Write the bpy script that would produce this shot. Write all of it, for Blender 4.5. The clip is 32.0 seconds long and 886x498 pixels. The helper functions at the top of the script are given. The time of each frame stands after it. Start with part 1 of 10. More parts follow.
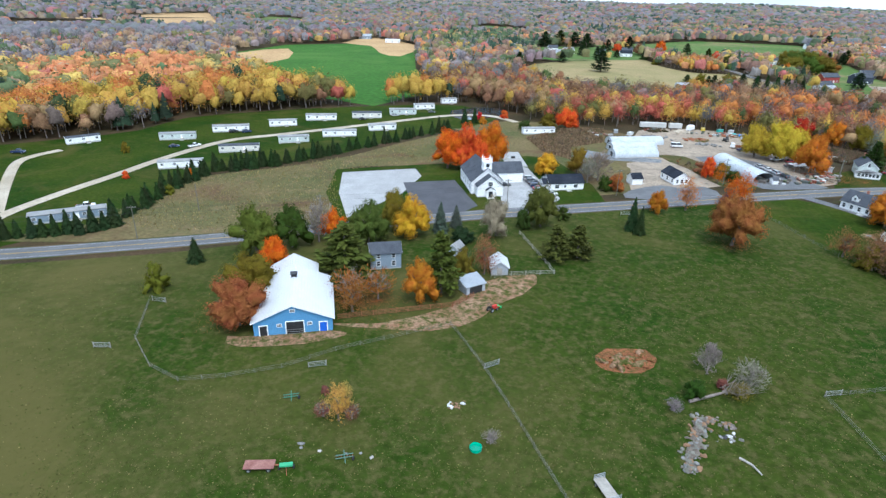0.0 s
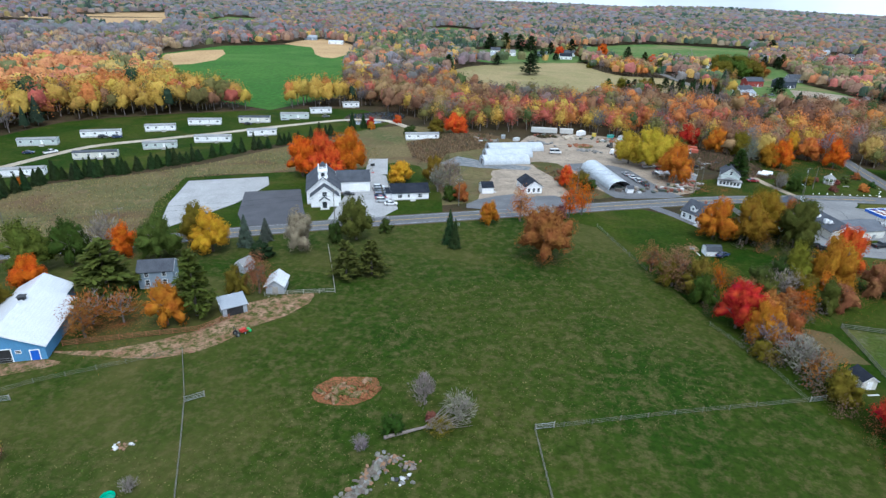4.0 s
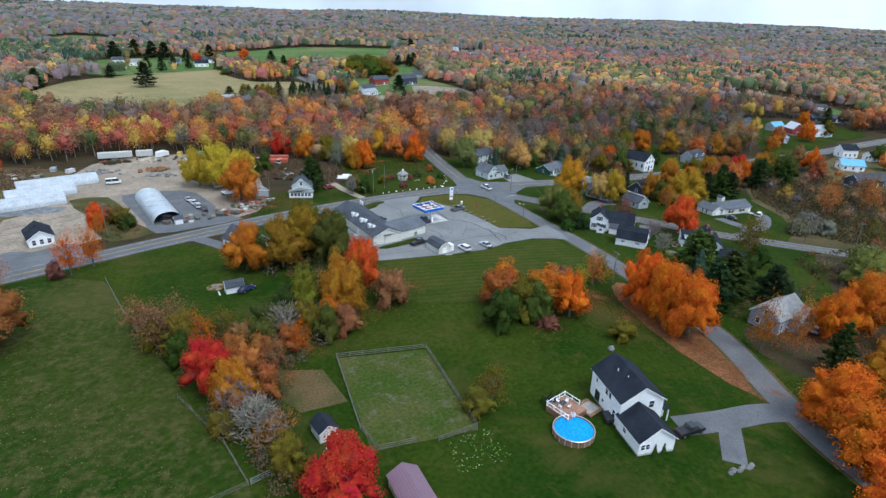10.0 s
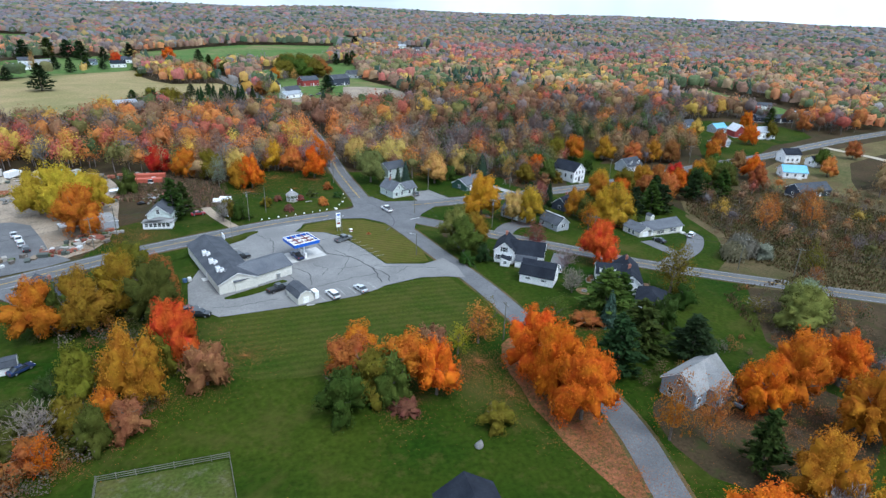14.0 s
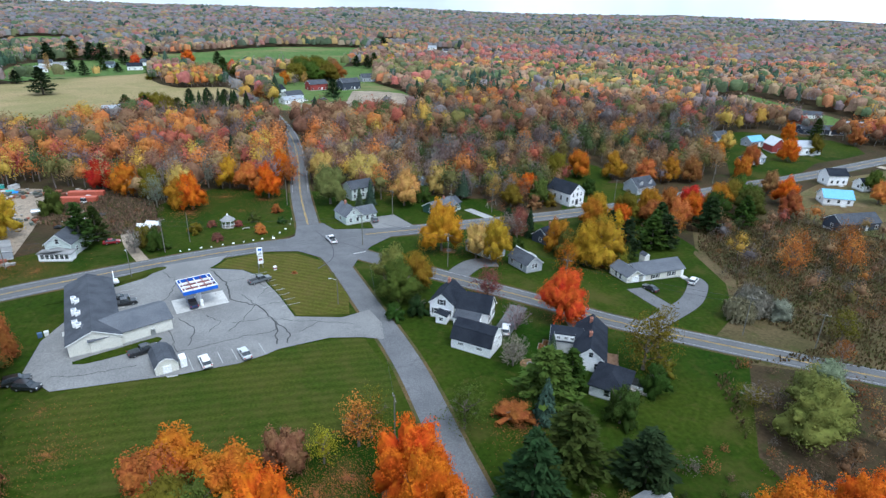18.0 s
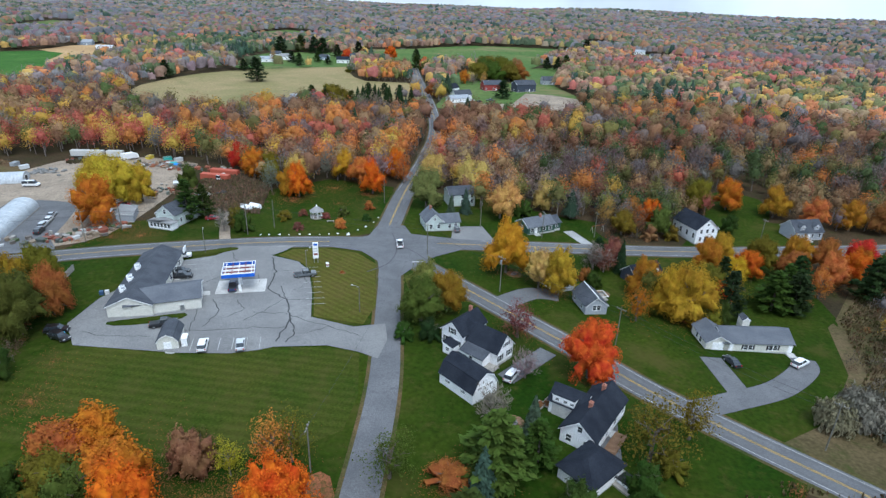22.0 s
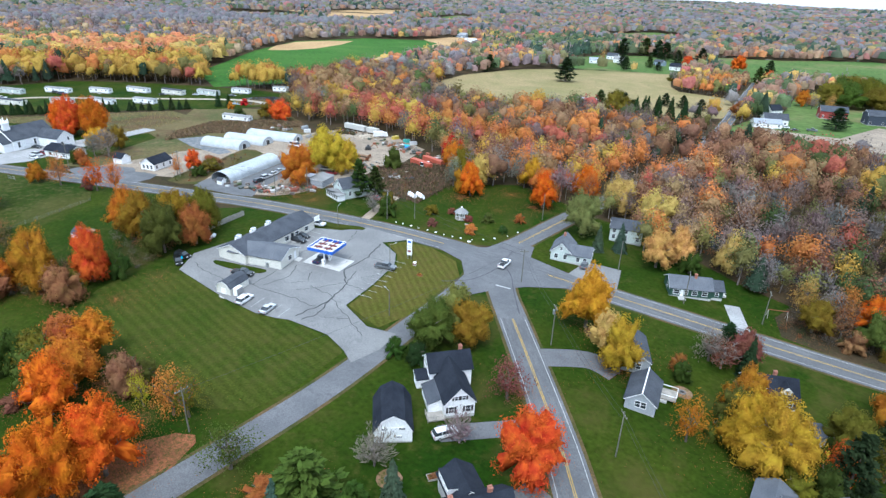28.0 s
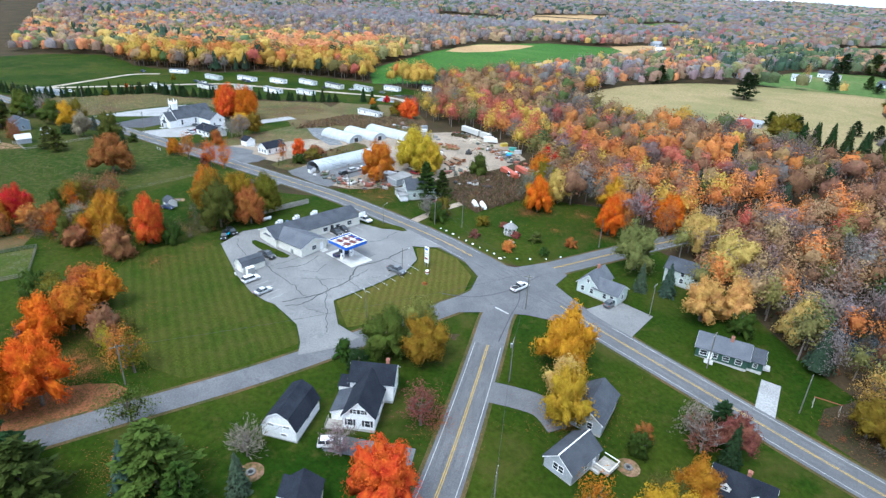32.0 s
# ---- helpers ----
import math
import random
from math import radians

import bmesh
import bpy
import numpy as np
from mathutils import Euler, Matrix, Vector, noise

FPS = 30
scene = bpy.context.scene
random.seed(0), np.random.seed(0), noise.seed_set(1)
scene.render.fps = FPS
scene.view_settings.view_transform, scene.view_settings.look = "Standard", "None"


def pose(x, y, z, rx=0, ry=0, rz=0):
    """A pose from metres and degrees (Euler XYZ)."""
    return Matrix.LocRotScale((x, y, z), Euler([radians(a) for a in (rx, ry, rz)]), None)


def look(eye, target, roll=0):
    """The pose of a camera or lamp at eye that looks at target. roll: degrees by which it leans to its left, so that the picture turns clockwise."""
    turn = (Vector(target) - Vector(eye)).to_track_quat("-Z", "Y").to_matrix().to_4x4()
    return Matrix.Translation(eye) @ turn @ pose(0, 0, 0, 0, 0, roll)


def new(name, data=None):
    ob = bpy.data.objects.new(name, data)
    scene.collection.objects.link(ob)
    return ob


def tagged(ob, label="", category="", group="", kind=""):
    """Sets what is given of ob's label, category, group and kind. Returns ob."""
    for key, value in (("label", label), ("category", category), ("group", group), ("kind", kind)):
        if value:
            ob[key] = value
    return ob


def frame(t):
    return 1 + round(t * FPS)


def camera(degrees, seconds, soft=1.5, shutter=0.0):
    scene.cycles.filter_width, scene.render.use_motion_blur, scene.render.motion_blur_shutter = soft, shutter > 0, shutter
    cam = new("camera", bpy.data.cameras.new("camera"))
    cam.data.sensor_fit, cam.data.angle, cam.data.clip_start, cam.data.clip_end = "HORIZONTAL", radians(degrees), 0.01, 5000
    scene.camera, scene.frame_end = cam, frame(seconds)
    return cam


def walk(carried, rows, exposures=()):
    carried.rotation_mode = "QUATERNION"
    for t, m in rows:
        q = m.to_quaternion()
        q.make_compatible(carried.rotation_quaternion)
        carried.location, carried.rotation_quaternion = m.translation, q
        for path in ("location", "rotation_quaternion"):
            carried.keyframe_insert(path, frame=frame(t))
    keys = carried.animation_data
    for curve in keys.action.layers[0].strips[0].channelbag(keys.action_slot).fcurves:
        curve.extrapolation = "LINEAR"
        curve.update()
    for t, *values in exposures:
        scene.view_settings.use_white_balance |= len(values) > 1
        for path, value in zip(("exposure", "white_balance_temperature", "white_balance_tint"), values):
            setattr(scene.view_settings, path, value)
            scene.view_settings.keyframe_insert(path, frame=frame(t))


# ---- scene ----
cam = camera(74.4, 32.0, 1.4)
ROWS = [
    (0, 3.01, 2.32, 67.52, 66.15, -1.34, 11.00),
    (0.5, 9.58, 4.22, 67.84, 66.14, -1.40, 11.08),
    (1, 16.01, 6.23, 68.00, 66.17, -1.47, 11.12),
    (1.5, 22.27, 8.41, 68.23, 66.18, -1.53, 11.16),
    (2, 28.26, 10.68, 68.62, 66.15, -1.61, 11.20),
    (2.5, 34.18, 13.03, 68.92, 66.15, -1.65, 11.25),
    (4.5, 58.22, 22.42, 69.33, 66.39, -1.83, 7.19),
    (5, 64.08, 24.06, 69.39, 66.51, -1.88, 4.19),
    (5.5, 70.01, 25.30, 69.46, 66.60, -1.80, 1.51),
    (6, 75.89, 26.51, 69.24, 66.74, -1.81, -1.64),
    (6.5, 81.42, 27.74, 69.34, 66.81, -1.87, -4.30),
    (7, 86.31, 29.40, 69.30, 66.91, -1.91, -6.35),
    (7.5, 91.02, 31.57, 69.27, 67.02, -1.94, -8.65),
    (8, 95.41, 33.93, 69.28, 67.10, -1.89, -10.63),
    (8.5, 99.39, 36.86, 69.26, 67.19, -1.89, -12.34),
    (9, 103.39, 40.01, 69.20, 67.36, -1.93, -14.84),
    (9.5, 107.29, 42.81, 69.35, 67.44, -1.81, -17.43),
    (10, 111.28, 45.69, 69.36, 67.49, -1.76, -19.01),
    (10.5, 115.36, 48.32, 69.46, 67.53, -1.72, -20.58),
    (11, 119.49, 50.81, 69.56, 67.60, -1.69, -22.36),
    (11.5, 123.75, 53.21, 69.52, 67.59, -1.64, -22.93),
    (12, 128.13, 55.49, 69.59, 67.51, -1.61, -22.84),
    (12.5, 132.64, 58.07, 69.57, 67.43, -1.61, -22.73),
    (13, 137.25, 61.13, 69.59, 67.37, -1.65, -22.64),
    (13.5, 141.85, 64.48, 69.58, 67.32, -1.69, -22.56),
    (14, 146.60, 68.08, 69.57, 67.27, -1.73, -22.51),
    (14.5, 151.33, 71.84, 69.50, 67.23, -1.79, -22.46),
    (16.5, 170.89, 85.13, 69.33, 67.30, -1.68, -21.47),
    (17, 176.05, 87.23, 69.24, 67.30, -1.60, -20.64),
    (17.5, 181.14, 88.64, 69.18, 67.28, -1.43, -19.67),
    (18, 186.15, 89.57, 69.13, 67.23, -1.34, -17.92),
    (18.5, 191.19, 90.23, 69.16, 67.22, -1.30, -15.23),
    (19, 196.27, 90.79, 69.36, 67.14, -1.30, -12.21),
    (19.5, 201.49, 91.41, 69.38, 67.12, -1.29, -9.47),
    (20, 206.63, 92.14, 69.47, 67.08, -1.31, -7.19),
    (20.5, 211.75, 92.98, 69.69, 67.02, -1.32, -4.98),
    (21, 216.77, 93.98, 69.84, 66.95, -1.37, -2.78),
    (21.5, 221.64, 95.13, 70.08, 66.83, -1.53, -0.28),
    (22, 226.64, 96.50, 70.19, 66.73, -1.67, 3.09),
    (22.5, 231.68, 98.09, 70.44, 66.61, -1.83, 6.74),
    (23, 236.75, 99.79, 70.70, 66.53, -1.91, 9.74),
    (23.5, 241.73, 101.88, 70.98, 66.40, -1.95, 12.76),
    (24, 246.86, 104.12, 71.31, 66.30, -2.01, 15.90),
    (24.5, 252.07, 106.59, 71.68, 66.21, -2.07, 19.12),
    (25, 257.30, 109.35, 71.95, 66.10, -2.12, 22.46),
    (25.5, 262.48, 112.47, 72.19, 66.00, -2.12, 25.72),
    (27.5, 281.13, 126.66, 72.72, 65.71, -2.08, 35.53),
    (28, 285.77, 130.87, 73.00, 65.58, -2.06, 39.08),
    (28.5, 289.91, 135.11, 73.24, 65.55, -2.11, 41.57),
    (29, 293.88, 139.52, 73.58, 65.45, -2.20, 44.63),
    (29.5, 297.74, 144.24, 73.82, 65.39, -2.23, 47.61),
    (30, 301.33, 149.12, 74.09, 65.31, -2.22, 50.43),
    (30.5, 304.66, 154.13, 74.30, 65.25, -2.19, 52.68),
    (31, 307.69, 159.17, 74.52, 65.28, -2.19, 54.83),
    (31.5, 310.54, 164.31, 74.73, 65.27, -2.19, 57.02),
    (32, 313.19, 169.57, 74.92, 65.20, -2.20, 59.21),
]
walk(cam, [(t, pose(x, y, z, rx, ry, rz)) for t, x, y, z, rx, ry, rz in ROWS],
     [(t, e, 5600, 5) for t, e in ((0.0, 0.4), (2.5, 0.3), (5.0, 0.04), (7.0, -0.18), (10.0, -0.06), (13.0, 0.15), (17.0, 0.25), (19.0, 0.12), (22.0, 0.03), (25.0, 0.3), (28.0, 0.5), (32.0, 0.58))])

# ---- world and light: a bright overcast autumn afternoon ----
world = bpy.data.worlds.new("overcast_sky")
scene.world = world
world.use_nodes = True
wn, wl = world.node_tree.nodes, world.node_tree.links
bg = wn["Background"]
sky = wn.new("ShaderNodeTexSky")
sky.sky_type = "NISHITA"
sky.sun_disc = False
sky.sun_elevation, sky.sun_rotation = radians(60), radians(156)
sky.dust_density, sky.air_density, sky.ozone_density = 3.0, 1.2, 1.0
grey = wn.new("ShaderNodeHueSaturation")
grey.inputs["Saturation"].default_value = 0.9
wl.new(sky.outputs[0], grey.inputs["Color"])
clouds = wn.new("ShaderNodeTexNoise")
clouds.inputs["Scale"].default_value, clouds.inputs["Detail"].default_value = 2.5, 6
veil = wn.new("ShaderNodeMix")
veil.data_type = "RGBA"
wl.new(clouds.outputs["Fac"], veil.inputs["Factor"])
wl.new(grey.outputs[0], veil.inputs[6])
veil.inputs[7].default_value = (12.6, 13.8, 15.4, 1)
wl.new(veil.outputs[2], bg.inputs["Color"])
bg.inputs["Strength"].default_value = 0.127

sun = new("sun", bpy.data.lights.new("sun", "SUN"))
sun.data.energy, sun.data.angle, sun.data.color = 2.1, radians(20), (1.0, 0.985, 0.95)
sun.matrix_world = look((0, 0, 100), (-20, 46, 13))

# ---- materials ----
def mat(name, c1, c2, s1=0.4, s2=6.0, rough=0.8, metal=0.0, bump=0.2, c3=None, spec=0.3, mixlo=0.35, mixhi=0.65, c3lo=0.52, c3hi=0.66, c3s=None, drift=None):
    """Two colours mixed by a coarse noise, a finer grain in value, and a small relief."""
    m = bpy.data.materials.new(name)
    m.use_nodes = True
    n, l = m.node_tree.nodes, m.node_tree.links
    b = n["Principled BSDF"]
    b.inputs["Roughness"].default_value, b.inputs["Metallic"].default_value = rough, metal
    b.inputs["Specular IOR Level"].default_value = spec
    geo = n.new("ShaderNodeNewGeometry")
    big, small = n.new("ShaderNodeTexNoise"), n.new("ShaderNodeTexNoise")
    for t, s in ((big, s1), (small, s2)):
        l.new(geo.outputs["Position"], t.inputs["Vector"])
        t.inputs["Scale"].default_value, t.inputs["Detail"].default_value = s, 5
    ramp = n.new("ShaderNodeValToRGB")
    ramp.color_ramp.elements[0].position, ramp.color_ramp.elements[1].position = mixlo, mixhi
    ramp.color_ramp.elements[0].color, ramp.color_ramp.elements[1].color = (*c1, 1), (*c2, 1)
    l.new(big.outputs["Fac"], ramp.inputs["Fac"])
    grain = n.new("ShaderNodeMix")
    grain.data_type, grain.blend_type = "RGBA", "MULTIPLY"
    grain.inputs["Factor"].default_value = 0.7
    val = n.new("ShaderNodeMapRange")
    val.inputs["From Min"].default_value, val.inputs["From Max"].default_value = 0.25, 0.75
    val.inputs["To Min"].default_value, val.inputs["To Max"].default_value = 0.5, 1.45
    l.new(small.outputs["Fac"], val.inputs["Value"])
    l.new(ramp.outputs["Color"], grain.inputs[6])
    l.new(val.outputs["Result"], grain.inputs[7])
    out = grain.outputs[2]
    if c3:
        third, fac, mix3 = n.new("ShaderNodeTexNoise"), n.new("ShaderNodeMapRange"), n.new("ShaderNodeMix")
        l.new(geo.outputs["Position"], third.inputs["Vector"])
        third.inputs["Scale"].default_value, third.inputs["Detail"].default_value, third.inputs["Roughness"].default_value = c3s or s1 * 4.3, 9, 0.78
        fac.inputs["From Min"].default_value, fac.inputs["From Max"].default_value = c3lo, c3hi
        l.new(third.outputs["Fac"], fac.inputs["Value"])
        mix3.data_type = "RGBA"
        l.new(fac.outputs["Result"], mix3.inputs["Factor"])
        l.new(out, mix3.inputs[6])
        mix3.inputs[7].default_value = (*c3, 1)
        out = mix3.outputs[2]
    if drift:
        colour, scale, lo, hi, west = (*drift, None)[:5]
        wide, span, mix4 = n.new("ShaderNodeTexNoise"), n.new("ShaderNodeMapRange"), n.new("ShaderNodeMix")
        l.new(geo.outputs["Position"], wide.inputs["Vector"])
        wide.inputs["Scale"].default_value, wide.inputs["Detail"].default_value, wide.inputs["Roughness"].default_value, wide.inputs["Distortion"].default_value = scale, 8, 0.62, 0.6
        span.inputs["From Min"].default_value, span.inputs["From Max"].default_value, span.inputs["To Max"].default_value = lo, hi, 0.85
        if west is None:
            l.new(wide.outputs["Fac"], span.inputs["Value"])
        else:
            sep, slope, both = n.new("ShaderNodeSeparateXYZ"), n.new("ShaderNodeMapRange"), n.new("ShaderNodeMath")
            l.new(geo.outputs["Position"], sep.inputs[0])
            l.new(sep.outputs[0], slope.inputs["Value"])
            slope.inputs["From Min"].default_value, slope.inputs["From Max"].default_value = west
            slope.inputs["To Min"].default_value, slope.inputs["To Max"].default_value = 0.14, -0.06
            l.new(wide.outputs["Fac"], both.inputs[0])
            l.new(slope.outputs["Result"], both.inputs[1])
            l.new(both.outputs[0], span.inputs["Value"])
        mix4.data_type = "RGBA"
        l.new(span.outputs["Result"], mix4.inputs["Factor"])
        l.new(out, mix4.inputs[6])
        mix4.inputs[7].default_value = (*colour, 1)
        out = mix4.outputs[2]
    l.new(out, b.inputs["Base Color"])
    if bump:
        bp = n.new("ShaderNodeBump")
        bp.inputs["Strength"].default_value, bp.inputs["Distance"].default_value = bump, 0.1
        l.new(small.outputs["Fac"], bp.inputs["Height"])
        l.new(bp.outputs["Normal"], b.inputs["Normal"])
    return m


def striped(name, c1, c2, angle, width, c3):
    """Mown grass: faint stripes of a mower's width over the noise of the turf."""
    m = mat(name, c1, c2, 0.06, 2.2, 0.95, bump=0.8, c3=c3, c3lo=0.46, c3hi=0.7, spec=0.05)
    n, l = m.node_tree.nodes, m.node_tree.links
    b = n["Principled BSDF"]
    geo, rot, wave, mix, rng = n.new("ShaderNodeNewGeometry"), n.new("ShaderNodeVectorRotate"), n.new("ShaderNodeTexWave"), n.new("ShaderNodeMix"), n.new("ShaderNodeMapRange")
    rot.rotation_type = "Z_AXIS"
    rot.inputs["Angle"].default_value = radians(angle)
    l.new(geo.outputs["Position"], rot.inputs["Vector"])
    l.new(rot.outputs[0], wave.inputs["Vector"])
    wave.inputs["Scale"].default_value = 0.314 / width
    wave.inputs["Distortion"].default_value, wave.inputs["Detail"].default_value, wave.inputs["Detail Scale"].default_value = 1.2, 3, 0.4
    rng.inputs["To Min"].default_value, rng.inputs["To Max"].default_value = 0.89, 1.1
    l.new(wave.outputs["Fac"], rng.inputs["Value"])
    mix.data_type, mix.blend_type = "RGBA", "MULTIPLY"
    mix.inputs["Factor"].default_value = 1.0
    old = b.inputs["Base Color"].links[0].from_socket
    l.new(old, mix.inputs[6])
    l.new(rng.outputs["Result"], mix.inputs[7])
    l.new(mix.outputs[2], b.inputs["Base Color"])
    return m


def leafy(name, source):
    """Leaves: the tree's own colour, varied from leaf to leaf. source: 'object' colour or the tree's 'attribute'."""
    m = bpy.data.materials.new(name)
    m.use_nodes = True
    n, l = m.node_tree.nodes, m.node_tree.links
    b = n["Principled BSDF"]
    b.inputs["Roughness"].default_value, b.inputs["Specular IOR Level"].default_value = 0.8, 0.06
    geo, rng, hsv, hue = n.new("ShaderNodeNewGeometry"), n.new("ShaderNodeMapRange"), n.new("ShaderNodeHueSaturation"), n.new("ShaderNodeMapRange")
    if source == "object":
        col = n.new("ShaderNodeObjectInfo").outputs["Color"]
    else:
        at = n.new("ShaderNodeAttribute")
        at.attribute_name = "Col"
        col = at.outputs["Color"]
    rng.inputs["To Min"].default_value, rng.inputs["To Max"].default_value = 0.86, 1.14
    l.new(geo.outputs["Random Per Island"], rng.inputs["Value"])
    patch_noise = n.new("ShaderNodeTexNoise")
    l.new(geo.outputs["Position"], patch_noise.inputs["Vector"])
    patch_noise.inputs["Scale"].default_value, patch_noise.inputs["Detail"].default_value = 0.45, 3
    hue.inputs["From Min"].default_value, hue.inputs["From Max"].default_value = 0.3, 0.7
    hue.inputs["To Min"].default_value, hue.inputs["To Max"].default_value = (0.49, 0.516) if source == "object" else (0.492, 0.51)
    l.new(patch_noise.outputs["Fac"], hue.inputs["Value"])
    l.new(hue.outputs["Result"], hsv.inputs["Hue"])
    fleck, fl, vm = n.new("ShaderNodeTexNoise"), n.new("ShaderNodeMapRange"), n.new("ShaderNodeMath")
    l.new(geo.outputs["Position"], fleck.inputs["Vector"])
    fleck.inputs["Scale"].default_value, fleck.inputs["Detail"].default_value = 0.9, 4
    fl.inputs["From Min"].default_value, fl.inputs["From Max"].default_value = 0.3, 0.7
    fl.inputs["To Min"].default_value, fl.inputs["To Max"].default_value = 0.76, 1.2
    l.new(fleck.outputs["Fac"], fl.inputs["Value"])
    vm.operation = "MULTIPLY"
    l.new(rng.outputs["Result"], vm.inputs[0])
    l.new(fl.outputs["Result"], vm.inputs[1])
    l.new(vm.outputs[0], hsv.inputs["Value"])
    l.new(col, hsv.inputs["Color"])
    l.new(hsv.outputs[0], b.inputs["Base Color"])
    thin = n.new("ShaderNodeBsdfTranslucent")
    l.new(hsv.outputs[0], thin.inputs["Color"])
    both = n.new("ShaderNodeMixShader")
    both.inputs[0].default_value = 0.12
    l.new(b.outputs[0], both.inputs[1])
    l.new(thin.outputs[0], both.inputs[2])
    l.new(both.outputs[0], n["Material Output"].inputs["Surface"])
    return m


def tinted(name, rough, metal=0.0, spec=0.5, coat=0.0):
    """Paint whose colour is the object's own."""
    m = bpy.data.materials.new(name)
    m.use_nodes = True
    n, l = m.node_tree.nodes, m.node_tree.links
    b = n["Principled BSDF"]
    b.inputs["Roughness"].default_value, b.inputs["Metallic"].default_value, b.inputs["Specular IOR Level"].default_value = rough, metal, spec
    b.inputs["Coat Weight"].default_value = coat
    info, noi, rng, mix, geo = n.new("ShaderNodeObjectInfo"), n.new("ShaderNodeTexNoise"), n.new("ShaderNodeMapRange"), n.new("ShaderNodeMix"), n.new("ShaderNodeNewGeometry")
    l.new(geo.outputs["Position"], noi.inputs["Vector"])
    noi.inputs["Scale"].default_value, noi.inputs["Detail"].default_value = 1.3, 6
    rng.inputs["To Min"].default_value, rng.inputs["To Max"].default_value = 0.8, 1.15
    l.new(noi.outputs["Fac"], rng.inputs["Value"])
    mix.data_type, mix.blend_type = "RGBA", "MULTIPLY"
    mix.inputs["Factor"].default_value = 1.0
    l.new(info.outputs["Color"], mix.inputs[6])
    l.new(rng.outputs["Result"], mix.inputs[7])
    l.new(mix.outputs[2], b.inputs["Base Color"])
    return m


def lined(name, base, gap, pitch, axis, rough=0.7, metal=0.0, depth=0.5):
    """Clapboards, shingle courses or ribbed sheet: fine regular lines with a little wear, along the object's own axis."""
    m = mat(name, tuple(v * 0.93 for v in base), base, 0.5, 9.0, rough, metal, bump=0.0)
    n, l = m.node_tree.nodes, m.node_tree.links
    b = n["Principled BSDF"]
    tc, sep, mul, fr, gt, mix, bp = (n.new("ShaderNode" + k) for k in ("TexCoord", "SeparateXYZ", "Math", "Math", "MapRange", "Mix", "Bump"))
    l.new(tc.outputs["Object"], sep.inputs[0])
    mul.operation, fr.operation = "DIVIDE", "FRACT"
    mul.inputs[1].default_value = pitch
    l.new(sep.outputs[axis], mul.inputs[0])
    l.new(mul.outputs[0], fr.inputs[0])
    gt.inputs["From Min"].default_value, gt.inputs["From Max"].default_value = 0.0, 0.22
    l.new(fr.outputs[0], gt.inputs["Value"])
    mix.data_type = "RGBA"
    mix.inputs[6].default_value = (*gap, 1)
    old = b.inputs["Base Color"].links[0].from_socket
    l.new(old, mix.inputs[7])
    l.new(gt.outputs["Result"], mix.inputs["Factor"])
    l.new(mix.outputs[2], b.inputs["Base Color"])
    bp.inputs["Strength"].default_value, bp.inputs["Distance"].default_value = depth, 0.03
    l.new(fr.outputs[0], bp.inputs["Height"])
    l.new(bp.outputs["Normal"], b.inputs["Normal"])
    return m


M_floor = mat("woodland_floor", (0.036, 0.029, 0.016), (0.064, 0.043, 0.024), 0.05, 1.5, 0.95, bump=0.8, c3=(0.038, 0.043, 0.014), spec=0.05)
M_pasture = mat("pasture_turf", (0.015, 0.035, 0.003), (0.034, 0.046, 0.007), 0.03, 0.9, 0.95, bump=1.0, c3=(0.088, 0.075, 0.028), c3lo=0.48, c3hi=0.7, spec=0.05, c3s=0.4, drift=((0.08, 0.07, 0.022), 0.016, 0.49, 0.68, (-110, 60)))
M_lawn = mat("lawn_turf", (0.012, 0.032, 0.0025), (0.032, 0.047, 0.005), 0.035, 1.1, 0.95, bump=1.0, c3=(0.062, 0.058, 0.014), c3lo=0.53, c3hi=0.76, spec=0.04, c3s=0.3, drift=((0.064, 0.057, 0.015), 0.05, 0.52, 0.72))
M_mown = striped("mown_turf", (0.027, 0.046, 0.005), (0.045, 0.054, 0.008), 95, 2.2, (0.058, 0.058, 0.013))
M_olive = striped("dry_mown_turf", (0.058, 0.066, 0.01), (0.08, 0.074, 0.015), 124, 1.8, (0.09, 0.07, 0.02))
M_verge = mat("dry_verge", (0.045, 0.055, 0.016), (0.11, 0.075, 0.035), 0.12, 2.5, 0.95, bump=0.5, spec=0.05)
M_hay = mat("dry_meadow", (0.125, 0.098, 0.045), (0.075, 0.08, 0.03), 0.03, 0.9, 0.95, bump=0.7, c3=(0.16, 0.115, 0.065), spec=0.05, drift=((0.09, 0.05, 0.03), 0.035, 0.5, 0.66))
M_straw = mat("hay_stubble", (0.28, 0.215, 0.11), (0.21, 0.18, 0.08), 0.02, 0.7, 0.95, bump=0.4, c3=(0.3, 0.22, 0.12), spec=0.05, drift=((0.14, 0.145, 0.055), 0.011, 0.5, 0.66))
M_crop = mat("winter_rye", (0.034, 0.098, 0.016), (0.055, 0.125, 0.022), 0.012, 0.3, 0.95, bump=0.3, c3=(0.04, 0.09, 0.02), spec=0.05, drift=((0.075, 0.14, 0.03), 0.01, 0.52, 0.66))
M_far_green = mat("far_grass", (0.065, 0.12, 0.03), (0.105, 0.145, 0.045), 0.012, 0.2, 0.95, bump=0.2, spec=0.05, drift=((0.2, 0.15, 0.08), 0.012, 0.55, 0.66))
M_stubble = mat("corn_stubble", (0.34, 0.22, 0.11), (0.42, 0.28, 0.14), 0.02, 0.4, 0.95, bump=0.3, spec=0.05)
